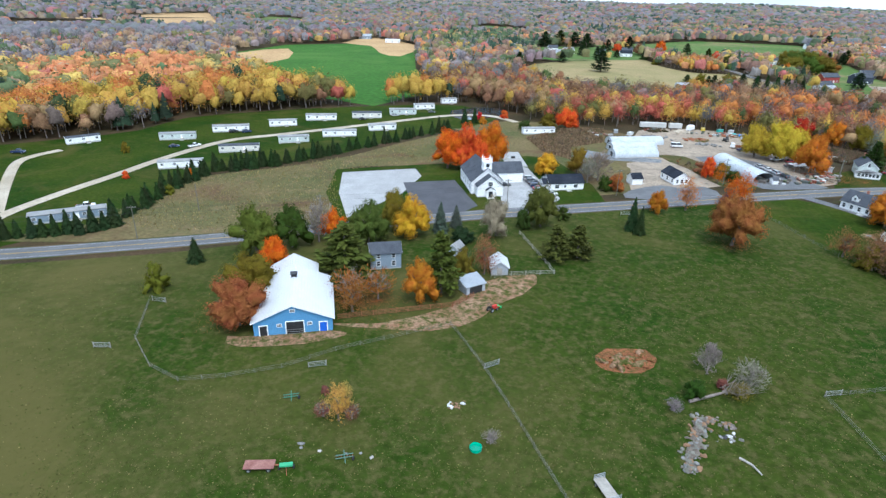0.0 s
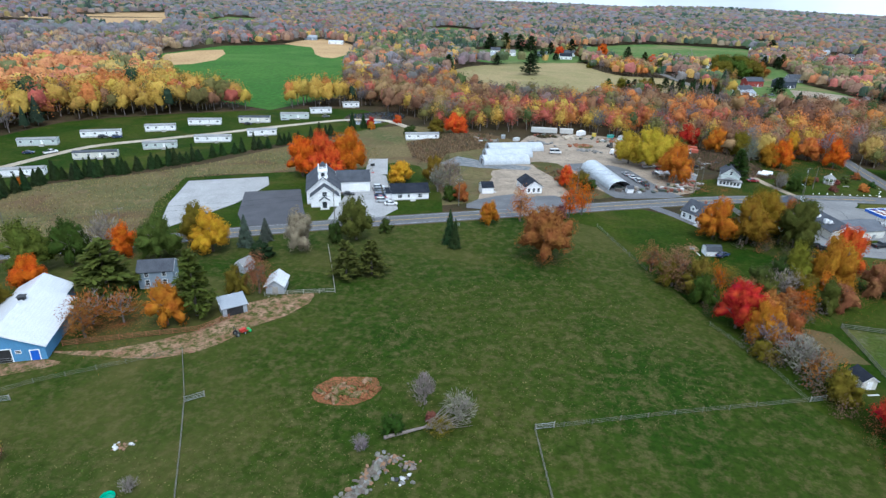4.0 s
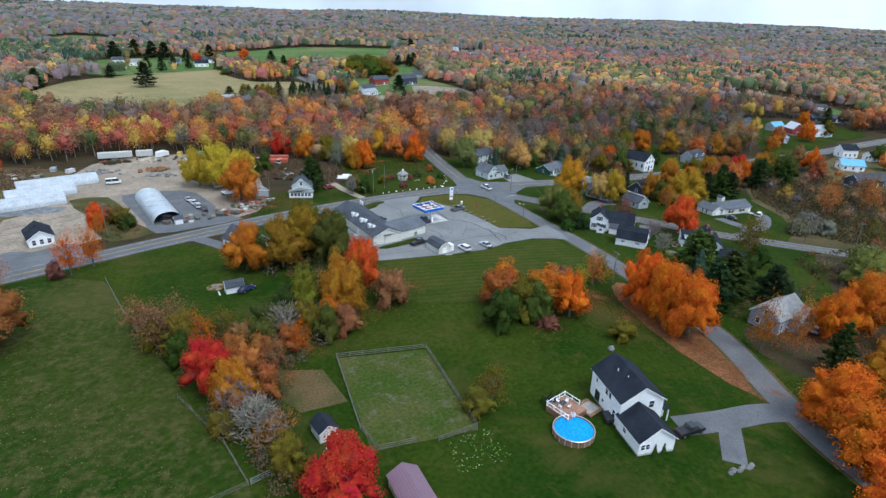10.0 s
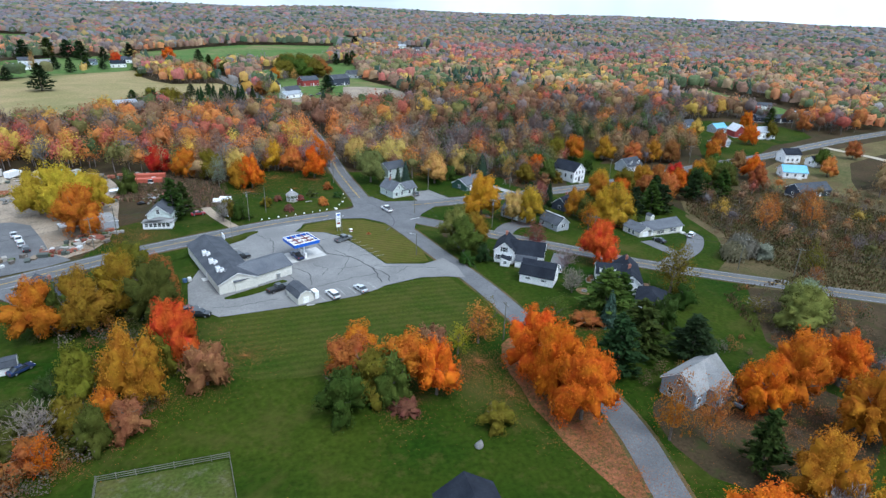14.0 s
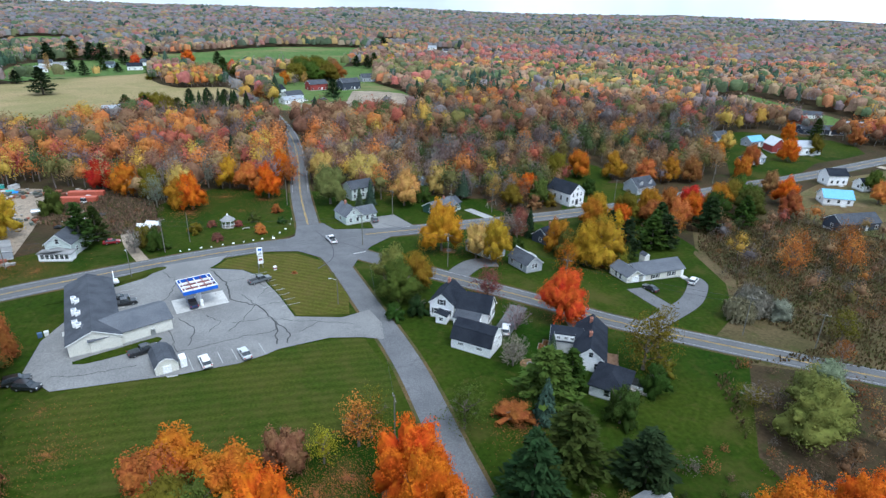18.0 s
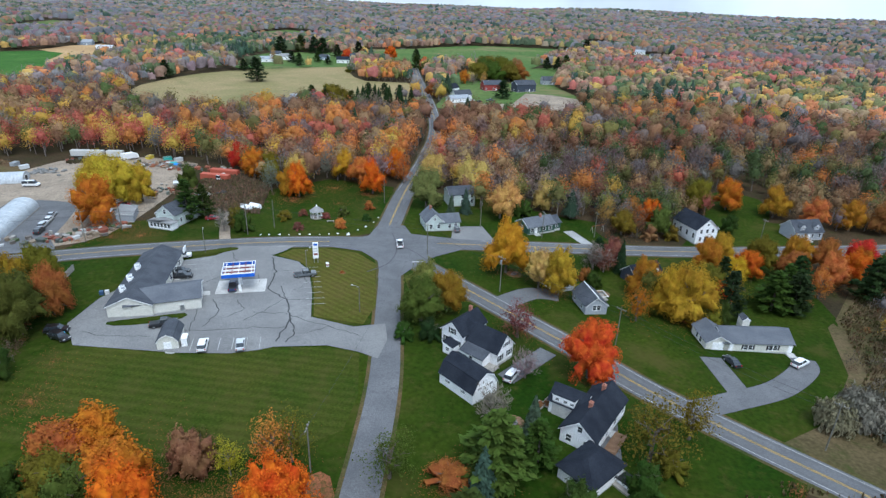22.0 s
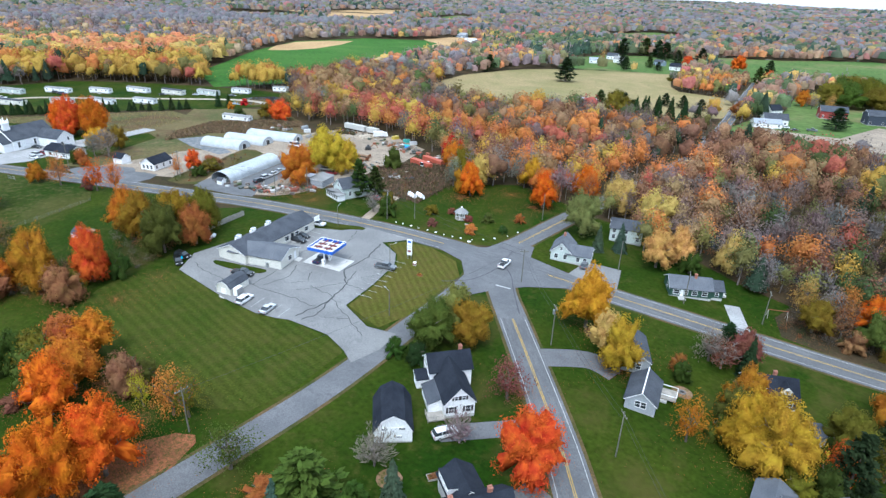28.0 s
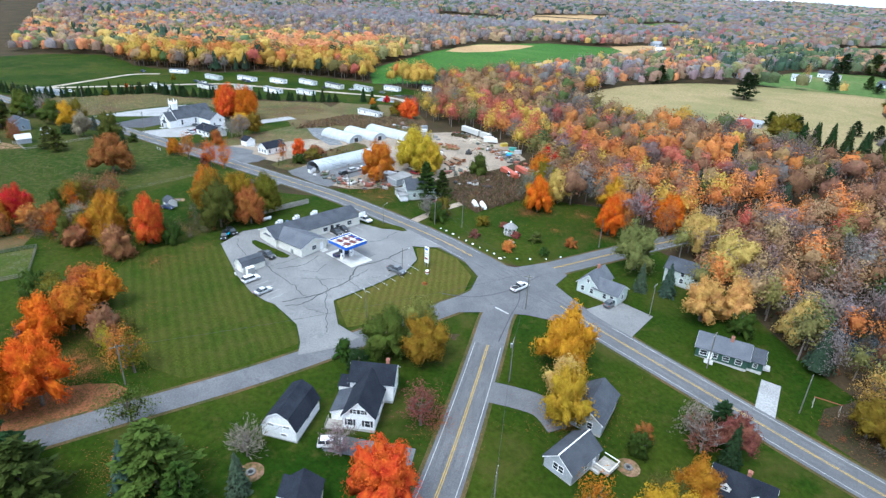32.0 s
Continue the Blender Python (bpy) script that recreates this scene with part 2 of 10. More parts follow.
M_scrub = mat("marsh_floor", (0.06, 0.052, 0.022), (0.115, 0.085, 0.045), 0.06, 1.6, 0.95, bump=0.6, c3=(0.045, 0.055, 0.015), spec=0.05)
M_asphalt = mat("worn_asphalt", (0.102, 0.103, 0.108), (0.138, 0.137, 0.142), 0.15, 5.0, 0.9, bump=0.15, c3=(0.09, 0.091, 0.095))
M_lot = mat("old_lot_asphalt", (0.16, 0.157, 0.155), (0.212, 0.209, 0.203), 0.1, 4.0, 0.92, bump=0.15, c3=(0.155, 0.152, 0.15))
M_black_lot = mat("fresh_asphalt", (0.055, 0.055, 0.062), (0.07, 0.07, 0.078), 0.2, 5.0, 0.85, bump=0.15)
M_pale_lot = mat("pale_gravel_lot", (0.27, 0.265, 0.26), (0.33, 0.325, 0.32), 0.15, 3.0, 0.95, bump=0.25)
M_lane = mat("lane_gravel", (0.3, 0.25, 0.18), (0.42, 0.36, 0.28), 0.07, 2.0, 0.95, bump=0.4, c3=(0.23, 0.2, 0.16))
M_gravel = mat("yard_gravel", (0.23, 0.185, 0.14), (0.33, 0.265, 0.2), 0.07, 2.0, 0.95, bump=0.4, c3=(0.14, 0.125, 0.1), spec=0.1)
M_dirt = mat("bare_dirt", (0.2, 0.11, 0.065), (0.27, 0.17, 0.11), 0.2, 1.8, 0.95, bump=0.5, c3=(0.05, 0.06, 0.012), c3lo=0.44, c3hi=0.58, spec=0.05, c3s=0.6)
M_leaffall = mat("fallen_leaf_mat", (0.16, 0.066, 0.032), (0.25, 0.092, 0.045), 0.35, 3.0, 0.95, bump=0.6, c3=(0.06, 0.055, 0.015), c3lo=0.46, c3hi=0.6, spec=0.05)
M_crack = mat("crack_sealer", (0.03, 0.03, 0.032), (0.05, 0.05, 0.05), 0.5, 6.0, 0.7, bump=0.0)
M_yellow = mat("yellow_road_paint", (0.5, 0.32, 0.06), (0.4, 0.27, 0.07), 0.6, 4.0, 0.7, bump=0.0)
M_white_line = mat("white_road_paint", (0.45, 0.45, 0.44), (0.3, 0.3, 0.295), 0.6, 4.0, 0.7, bump=0.0)
M_conc = mat("concrete", (0.42, 0.41, 0.39), (0.52, 0.51, 0.49), 0.6, 6.0, 0.9, bump=0.15)
M_bark = mat("grey_bark", (0.09, 0.072, 0.058), (0.15, 0.125, 0.1), 0.9, 9.0, 0.95, bump=0.6)
M_pale_bark = mat("pale_birch_bark", (0.4, 0.38, 0.35), (0.28, 0.26, 0.23), 0.9, 9.0, 0.9, bump=0.4)
M_twig = mat("bare_twigs", (0.16, 0.13, 0.115), (0.22, 0.185, 0.165), 0.9, 9.0, 0.95, bump=0.0)
M_leaf = leafy("autumn_leaf", "object")
M_wood_leaf = leafy("woodland_leaf", "attribute")
M_water = mat("dark_water", (0.03, 0.04, 0.045), (0.045, 0.055, 0.06), 0.05, 0.6, 0.06, bump=0.03, spec=0.6)
M_wood_grey = mat("weathered_wood", (0.26, 0.24, 0.21), (0.36, 0.33, 0.29), 0.8, 8.0, 0.9, bump=0.3)
M_fence = mat("old_fence_wood", (0.11, 0.105, 0.085), (0.17, 0.16, 0.13), 0.8, 8.0, 0.95, bump=0.3)
M_wood_brown = mat("brown_wood", (0.16, 0.09, 0.05), (0.24, 0.14, 0.08), 0.8, 8.0, 0.85, bump=0.3)
M_steel = mat("galvanised_steel", (0.42, 0.43, 0.44), (0.52, 0.53, 0.54), 0.9, 8.0, 0.45, 0.8, bump=0.05)
M_rubber = mat("tyre_rubber", (0.018, 0.018, 0.018), (0.03, 0.03, 0.03), 2.0, 12.0, 0.85, bump=0.1)
M_black = mat("black_plastic", (0.02, 0.02, 0.022), (0.035, 0.035, 0.037), 1.5, 9.0, 0.5, bump=0.05)
M_glass = mat("dark_window_glass", (0.025, 0.03, 0.036), (0.04, 0.047, 0.055), 0.5, 3.0, 0.08, bump=0.0, spec=0.7)
M_rust = mat("rusty_iron", (0.2, 0.07, 0.035), (0.28, 0.12, 0.06), 1.2, 8.0, 0.85, 0.3, bump=0.3)
M_stone = mat("field_stone", (0.13, 0.127, 0.12), (0.22, 0.212, 0.2), 0.8, 5.0, 0.95, bump=0.5)
M_white = mat("white_paint", (0.82, 0.82, 0.82), (0.88, 0.88, 0.88), 0.5, 5.0, 0.6, bump=0.03)
M_paint = tinted("car_paint", 0.28, 0.1, 0.5, 0.6)
M_coat = tinted("painted_surface", 0.65)
M_brick = mat("chimney_brick", (0.27, 0.11, 0.075), (0.36, 0.17, 0.12), 1.5, 9.0, 0.9, bump=0.3)

# ---- small tools ----
def height(x, y):
    """The lie of the land: a low rise under the village, a dip to the river and far hills."""
    x, y = np.asarray(x, float), np.asarray(y, float)
    def hump(a, b, r):
        return np.exp(-((x - a) ** 2 + (y - b) ** 2) / (2 * r * r))
    far = np.clip((np.hypot(x - 150, y - 100) - 1500) / 3000, 0, 1)
    roll = 14 * np.sin(x / 420 + 1.3) * np.cos(y / 530 + 0.4) + 9 * np.sin((x + y) / 260)
    return 1.5 * hump(150, 200, 90) - 6.5 * hump(330, 275, 65) - 3 * hump(-160, 215, 70) + far * (12 + roll)


def gz(x, y):
    return float(height(x, y))


def part(name, bm, material, parent=None, label="", color=None, smooth=False):
    """Links a bmesh as one mesh object under a thing or a part."""
    me = bpy.data.meshes.new(name)
    if smooth:
        for f in bm.faces:
            f.smooth = True
    bm.to_mesh(me)
    bm.free()
    me.materials.append(material)
    ob = new(name, me)
    ob.parent = parent
    if color:
        ob.color = (*color, 1)
    if label:
        tagged(ob, label)
    return ob


def share(name, me, parent, m=None, color=None):
    ob = new(name, me)
    ob.parent = parent
    if m is not None:
        ob.matrix_basis = m
    if color:
        ob.color = (*color, 1)
    return ob


def thing(name, x, y, rot=0.0, label="", category="", group="", kind="", z=None, sc=(1, 1, 1)):
    ob = new(name)
    ob.empty_display_size = 0.3
    ob.matrix_basis = pose(x, y, gz(x, y) if z is None else z, 0, 0, rot) @ Matrix.Diagonal((*sc, 1))
    return tagged(ob, label, category, group, kind)


def box(bm, x0, x1, y0, y1, z0, z1, bevel=0.0):
    v = [bm.verts.new((x, y, z)) for z in (z0, z1) for x, y in ((x0, y0), (x1, y0), (x1, y1), (x0, y1))]
    fs = [bm.faces.new([v[i] for i in q]) for q in ((3, 2, 1, 0), (4, 5, 6, 7), (0, 1, 5, 4), (1, 2, 6, 5), (2, 3, 7, 6), (3, 0, 4, 7))]
    if bevel:
        bmesh.ops.bevel(bm, geom=list({e for f in fs for e in f.edges}), offset=bevel, segments=1, affect="EDGES")
    return bm


def boxes(*rows, bevel=0.0):
    bm = bmesh.new()
    for r in rows:
        box(bm, *r, bevel=bevel)
    return bm


def tube(bm, a, b, r0, r1, sides=6):
    """A tapered rod from a to b."""
    a, b = Vector(a), Vector(b)
    q = (b - a).to_track_quat("Z", "Y")
    rings = []
    for p, r in ((a, r0), (b, r1)):
        rings.append([bm.verts.new(p + q @ Vector((r * math.cos(k * 2 * math.pi / sides), r * math.sin(k * 2 * math.pi / sides), 0))) for k in range(sides)])
    for k in range(sides):
        j = (k + 1) % sides
        bm.faces.new((rings[0][k], rings[0][j], rings[1][j], rings[1][k]))
    bm.faces.new(rings[0][::-1])
    bm.faces.new(rings[1])
    return bm


def prism(bm, outline, y0, y1):
    """An outline in x and z, drawn out along y."""
    a = [bm.verts.new((x, y0, z)) for x, z in outline]
    b = [bm.verts.new((x, y1, z)) for x, z in outline]
    n = len(outline)
    bm.faces.new(a)
    bm.faces.new(b[::-1])
    for i in range(n):
        j = (i + 1) % n
        bm.faces.new((a[j], a[i], b[i], b[j]))
    bmesh.ops.recalc_face_normals(bm, faces=bm.faces[:])
    return bm


def np_mesh(name, verts, faces, material, colors=None):
    """A mesh out of arrays: verts (n, 3), faces (m, 3 or 4), colours (n, 3)."""
    me = bpy.data.meshes.new(name)
    n, (m, k) = len(verts), faces.shape
    me.vertices.add(n)
    me.vertices.foreach_set("co", np.ascontiguousarray(verts, np.float32).ravel())
    me.loops.add(m * k)
    me.loops.foreach_set("vertex_index", np.ascontiguousarray(faces, np.int32).ravel())
    me.polygons.add(m)
    me.polygons.foreach_set("loop_start", np.arange(0, m * k, k, dtype=np.int32))
    me.update(calc_edges=True)
    if colors is not None:
        rgba = np.ones((n, 4), np.float32)
        rgba[:, :3] = colors
        me.color_attributes.new("Col", "FLOAT_COLOR", "POINT").data.foreach_set("color", rgba.ravel())
    me.materials.append(material)
    return me


def rounded(pts, steps=4, closed=True):
    """A smooth line through the corners given (Catmull-Rom)."""
    n, out = len(pts), []
    for i in range(n if closed else n - 1):
        p = [Vector(pts[(i + d) % n] if closed else pts[min(max(i + d, 0), n - 1)]) for d in (-1, 0, 1, 2)]
        for s in range(steps):
            t = s / steps
            out.append(0.5 * ((2 * p[1]) + (p[2] - p[0]) * t + (2 * p[0] - 5 * p[1] + 4 * p[2] - p[3]) * t * t + (3 * p[1] - p[0] - 3 * p[2] + p[3]) * t ** 3))
    if not closed:
        out.append(Vector(pts[-1]))
    return [(p.x, p.y) for p in out]


def sheet(name, pts, material, off, label="", category="", smooth=3, cell=15.0, parent=None, wobble=0.0, kind="structure"):
    """A flat piece of ground cover that follows the lie of the land, off metres above it."""
    rng = random.Random(name + str(pts[0]))
    line = rounded(pts, smooth) if smooth > 1 else list(pts)
    if wobble:
        line = [(x + rng.uniform(-wobble, wobble), y + rng.uniform(-wobble, wobble)) for x, y in line]
    bm = bmesh.new()
    f = bm.faces.new([bm.verts.new((x, y, 0)) for x, y in line])
    bmesh.ops.triangulate(bm, faces=[f])
    xs, ys = [p[0] for p in line], [p[1] for p in line]
    if max(max(xs) - min(xs), max(ys) - min(ys)) < 700:
        for lo, hi, no in ((min(xs), max(xs), (1, 0, 0)), (min(ys), max(ys), (0, 1, 0))):
            for k in range(int(lo // cell) + 1, int(hi // cell) + 1):
                bmesh.ops.bisect_plane(bm, geom=bm.verts[:] + bm.edges[:] + bm.faces[:], plane_co=Vector(no) * k * cell, plane_no=no)
    for v in bm.verts:
        v.co.z = gz(v.co.x, v.co.y) + off
    bmesh.ops.recalc_face_normals(bm, faces=bm.faces[:])
    if sum(f.normal.z for f in bm.faces) < 0:
        bmesh.ops.reverse_faces(bm, faces=bm.faces[:])
    ob = part(name, bm, material, parent)
    return tagged(ob, label, category, "", "" if parent else kind)


def ribbon(name, pts, width, material, off, label="", category="", parent=None, steps=6, shift=0.0, kind="structure", dash=None, closed=False):
    """A strip of that width along a smooth line; shift moves it sideways."""
    line = rounded(pts, steps, False) if steps > 1 else list(pts)
    n = len(line)
    verts, faces = [], []
    for i, (x, y) in enumerate(line):
        a, b = line[max(i - 1, 0)], line[min(i + 1, n - 1)]
        d = Vector((b[0] - a[0], b[1] - a[1])).normalized()
        for s in (shift + width / 2, shift - width / 2):
            px, py = x - d.y * s, y + d.x * s
            verts.append((px, py, gz(px, py) + off))
    for i in range(n - 1):
        if dash is None or i % dash[0] < dash[1]:
            faces.append((2 * i, 2 * i + 1, 2 * i + 3, 2 * i + 2))
    me = bpy.data.meshes.new(name)
    me.from_pydata(verts, [], faces)
    me.materials.append(material)
    ob = new(name, me)
    ob.parent = parent
    return tagged(ob, label, category, "", "" if parent else kind)


def inside(poly, x, y):
    """Which of the points lie in the polygon."""
    hit = np.zeros(len(x), bool)
    px, py = zip(*poly)
    j = len(poly) - 1
    for i in range(len(poly)):
        cross = ((py[i] > y) != (py[j] > y)) & (x < (px[j] - px[i]) * (y - py[i]) / (py[j] - py[i] + 1e-9) + px[i])
        hit ^= cross
        j = i
    return hit


# ---- the land ----
def ground_sheet():
    fine = np.arange(-330, 541, 7.5)
    xs = np.concatenate([[-4500, -3600, -2900, -2300, -1800, -1400, -1050, -780, -600, -450], fine, [640, 780, 950, 1200, 1500, 1900, 2400, 3000, 3800, 4700]])
    ys = np.concatenate([[-2500, -1200, -600, -300], np.arange(-150, 721, 7.5), [800, 900, 1030, 1200, 1400, 1650, 1950, 2300, 2750, 3300, 3900, 4650]])
    X, Y = np.meshgrid(xs, ys)
    V = np.stack([X, Y, height(X, Y)], -1).reshape(-1, 3)
    w = len(xs)
    i = (np.arange(len(ys) - 1)[:, None] * w + np.arange(w - 1)[None]).ravel()
    F = np.stack([i, i + 1, i + 1 + w, i + w], 1)
    return tagged(new("ground", np_mesh("ground", V, F, M_floor)), "wide brown and olive land reaching to the horizon", "ground", "", "structure")


ground_sheet()
PASTURE = [(-420, 20), (-330, 95), (-200, 98), (-142, 114), (-100, 133), (-60, 157), (-24, 176), (20, 196), (50, 208), (72, 216), (80, 200), (84, 176), (92, 160), (100, 138), (108, 120), (118, 100), (125, 60), (125, -120), (-420, -120)]
sheet("pasture", PASTURE, M_pasture, 0.04, "rough grazed pasture with pale dry tufts", "pasture", 1)
sheet("meadow", [(-150, 130), (-134, 175), (-134, 205), (-112, 222), (-85, 248), (-52, 300), (-20, 290), (0, 262), (4, 236), (-14, 250), (-60, 236), (-84, 224), (-62, 172), (-95, 150)], M_hay, 0.05, "uncut dry meadow grass, straw coloured", "meadow", 2)
sheet("park_lawn", [(-330, 104), (-172, 112), (-146, 128), (-132, 160), (-136, 195), (-134, 215), (-115, 228), (-90, 252), (-72, 284), (-45, 315), (-30, 345), (-55, 380), (-85, 374), (-130, 352), (-165, 330), (-200, 300), (-206, 268), (-228, 240), (-260, 210), (-330, 190)], M_lawn, 0.05, "mown lawn round the mobile homes", "lawn", 2)
sheet("rough_field", [(-50, 312), (-20, 290), (0, 262), (4, 236), (8, 212), (34, 219), (36, 244), (40, 262), (62, 270), (55, 290), (45, 320), (20, 336), (-20, 342)], M_hay, 0.045, "rough brown grass behind the church", "field", 2)
sheet("church_lawn", [(-62, 168), (-24, 182), (10, 197.5), (24, 204), (20, 225), (14, 240), (4, 262), (-8, 264), (-20, 252), (-50, 240), (-84, 226), (-77, 196)], M_lawn, 0.065, "green lawn round the church", "lawn", 1)
sheet("south_field", [(124, 62), (260, 62), (262, 40), (480, 40), (560, -40), (560, -260), (-420, -260), (-420, -118), (124, -118)], M_pasture, 0.02, "grass fields behind the village", "field", 1)
sheet("roadside_field", [(16, 197), (28, 200), (66, 215), (76, 219), (88, 226), (104, 218), (118, 215), (121, 190), (105, 183), (94, 178), (84, 180), (78, 195), (66, 207)], M_lawn, 0.06, "short green lawn beside the main road", "lawn", 2)
sheet("village_turf", [(60, 60), (80, 190), (118, 236), (150, 247), (185, 255), (215, 262), (260, 268), (310, 277), (345, 283), (330, 262), (326, 236), (316, 208), (300, 190), (285, 174), (262, 146), (255, 60)], M_lawn, 0.025, "grass of the village between the roads", "grass", 1)
sheet("roadside_turf", [(112, 243), (150, 256), (190, 264), (197, 270), (197, 320), (170, 326), (155, 312), (140, 296), (134, 276), (120, 268)], M_lawn, 0.025, "grass along the north side of the main road", "grass", 1)
sheet("bank_turf", [(205, 268), (260, 278), (310, 287), (350, 293), (346, 312), (320, 318), (290, 298), (262, 302), (236, 312), (222, 316), (206, 316)], M_lawn, 0.025, "grass round the cottages", "grass", 1)
sheet("triangle_island", [(180.5, 243.5), (185, 238.5), (189, 226), (192, 214), (204, 212), (205.5, 222), (203, 236), (201.5, 246), (195, 252.5), (184, 254.5), (176, 252), (173, 247)], M_olive, 0.1, "olive mown lawn between lot and junction", "lawn", 1)
sheet("village_lawn", [(108, 118), (104, 135), (114, 146), (126, 158), (142, 162), (136, 188), (132, 218), (136, 245), (205, 255), (207, 200), (207, 130), (203, 100), (206, 60), (125, 60), (122, 100)], M_lawn, 0.05, "green lawns between hedgerow and side road", "lawn", 1)
sheet("mown_field", [(144, 190), (150, 196), (170, 195), (186, 200), (203, 201), (206, 196), (207, 176), (190, 168), (160, 166), (146, 172), (140, 182)], M_mown, 0.08, "freshly mown lawn with mower stripes", "lawn", 2)
sheet("triangle_lawn", [(214, 100), (216, 140), (216, 195), (215, 215), (218, 232), (236, 222), (252, 205), (268, 188), (285, 172), (262, 146), (250, 130), (242, 100)], M_lawn, 0.05, "green lawn behind the white houses", "lawn", 1)
sheet("east_lawn", [(222, 242), (222, 258), (260, 264), (300, 272), (318, 262), (322, 235), (312, 208), (298, 190), (285, 182), (268, 196), (250, 216), (236, 231)], M_lawn, 0.05, "green lawns between the two roads", "lawn", 1)
sheet("north_lawn", [(132, 262), (150, 262), (175, 266), (192, 270), (197, 285), (198, 315), (186, 316), (170, 322), (158, 308), (146, 300), (138, 282)], M_lawn, 0.05, "lawn with shrubs and a gazebo", "lawn", 2)
sheet("river_lawn", [(208, 272), (208, 300), (222, 312), (232, 296), (250, 304), (262, 296), (272, 288), (300, 292), (320, 312), (338, 310), (330, 290), (300, 284), (262, 277), (230, 271)], M_lawn, 0.05, "lawn round the roadside cottages", "lawn", 1)
sheet("marsh", [(258, 146), (276, 174), (290, 166), (310, 155), (345, 130), (470, 60), (470, 225), (400, 230), (382, 260), (345, 262), (325, 236), (316, 208), (300, 190), (288, 184), (300, 172), (268, 180)], M_scrub, 0.03, "rough marsh of brown reeds and brush", "marsh", 1)
sheet("east_clearing", [(396, 294), (432, 294), (456, 306), (500, 314), (512, 345), (478, 378), (441, 368), (414, 320)], M_lawn, 0.05, "green lawns round the far houses", "lawn", 2)
sheet("east_yard", [(385, 228), (410, 222), (460, 262), (560, 280), (548, 296), (470, 284), (430, 280), (395, 262)], M_hay, 0.05, "dry grass beside the far road", "field", 2)
sheet("long_field", [(600, 514), (576, 452), (560, 404), (546, 366), (566, 362), (588, 410), (602, 470), (614, 514)], M_far_green, 0.08, "green strip of grass between long low sheds", "field", 2)
sheet("rye_field", [(-110, 362), (-150, 378), (-190, 402), (-290, 520), (-352, 622), (-342, 735), (-276, 790), (-186, 790), (-150, 640), (-130, 560), (-83, 433), (-96, 400)], M_crop, 0.10, "bright green field of young rye", "field", 1)
sheet("corn_field_west", [(-345, 618), (-318, 690), (-272, 590), (-288, 535)], M_stubble, 0.2, "harvested tan corn field", "field", 2)
sheet("corn_field_hill", [(-290, 800), (-277, 905), (-183, 800), (-172, 660), (-205, 690), (-240, 770)], M_stubble, 0.2, "harvested tan corn field on a rise", "field", 2)
HAY = [(-36, 560), (-24, 640), (14, 688), (57, 718), (99, 742), (106, 682), (131, 630), (168, 628), (186, 578), (192, 545), (130, 480), (75, 446), (28, 446), (-14, 490)]
sheet("hay_field", HAY, M_straw, 0.12, "mown hay field, straw coloured", "field", 2)
MEADOW = [(46, 930), (138, 1000), (225, 1101), (373, 1085), (385, 1004), (335, 930), (310, 840), (282, 760), (262, 742), (234, 790), (200, 800), (180, 748), (140, 752), (106, 800), (104, 855)]
sheet("far_meadow", MEADOW, M_far_green, 0.3, "far green meadow", "field", 2)
FARM_LAWN = [(-34, 850), (46, 900), (100, 850), (102, 746), (57, 720), (14, 690), (-18, 700), (-34, 770)]
sheet("farm_lawn", FARM_LAWN, M_far_green, 0.2, "green lawns round far farmhouses", "lawn", 2)
LOTS = [(200, 508), (214, 600), (206, 690), (216, 730), (300, 790), (330, 800), (312, 700), (300, 640), (312, 580), (302, 512), (262, 500)]
sheet("north_lots", LOTS, M_far_green, 0.06, "thin grass round the workshops by the north road", "grass", 2)
sheet("far_field", [(-200, 1150), (-192, 1240), (-160, 1365), (-66, 1282), (-54, 1140), (-98, 1112)], M_far_green, 0.3, "far green field between woods", "field", 2)
sheet("far_field", [(428, 950), (470, 1040), (500, 1045), (530, 925), (480, 930)], M_far_green, 0.3, "far grass field beside houses", "field", 2)
sheet("far_field", [(417, 1150), (514, 1240), (470, 1325), (412, 1300)], M_far_green, 0.3, "far green field between woods", "field", 2)
sheet("far_field", [(-624, 1172), (-700, 1420), (-576, 1365), (-492, 1148)], M_far_green, 0.3, "far green field beside a hamlet", "field", 2)
sheet("far_corn_field", [(-1150, 1090), (-1086, 1125), (-993, 1160), (-872, 1120), (-880, 1085), (-1000, 1095)], M_stubble, 0.3, "far tan corn field", "field", 2)
sheet("far_corn_field", [(-960, 915), (-805, 1040), (-690, 870), (-785, 765)], M_stubble, 0.3, "far tan corn field", "field", 2)
sheet("far_corn_field", [(-945, 1200), (-890, 1465), (-575, 990), (-605, 880)], M_stubble, 0.3, "far tan corn field", "field", 2)
sheet("north_yard", [(256, 535), (270, 590), (308, 570), (304, 518), (230, 505), (212, 530)], M_gravel, 0.12, "bare gravel yard by the north road", "yard", 2)

# ---- roads ----
MAIN = [(-420, 22), (-300, 62), (-200, 97), (-142, 122), (-117, 134), (-90, 147), (-27, 179), (29, 203), (62, 217), (95, 231), (122, 242), (147, 250), (168, 256), (185, 259.5), (200, 262), (218, 265), (232, 267), (251, 270.5), (275, 275), (307, 281), (345, 287), (388, 290), (440, 291), (531, 306), (700, 330)]
NORTH = [(200, 260), (201, 277), (202, 315), (206, 375), (206, 434), (198, 509), (181, 621), (166, 726), (150, 850), (120, 1000)]
SIDE = [(203, 254), (206, 242), (209, 217), (212, 190), (212.5, 165), (212, 135), (206, 112), (203, 90), (203, 40), (210, -60)]
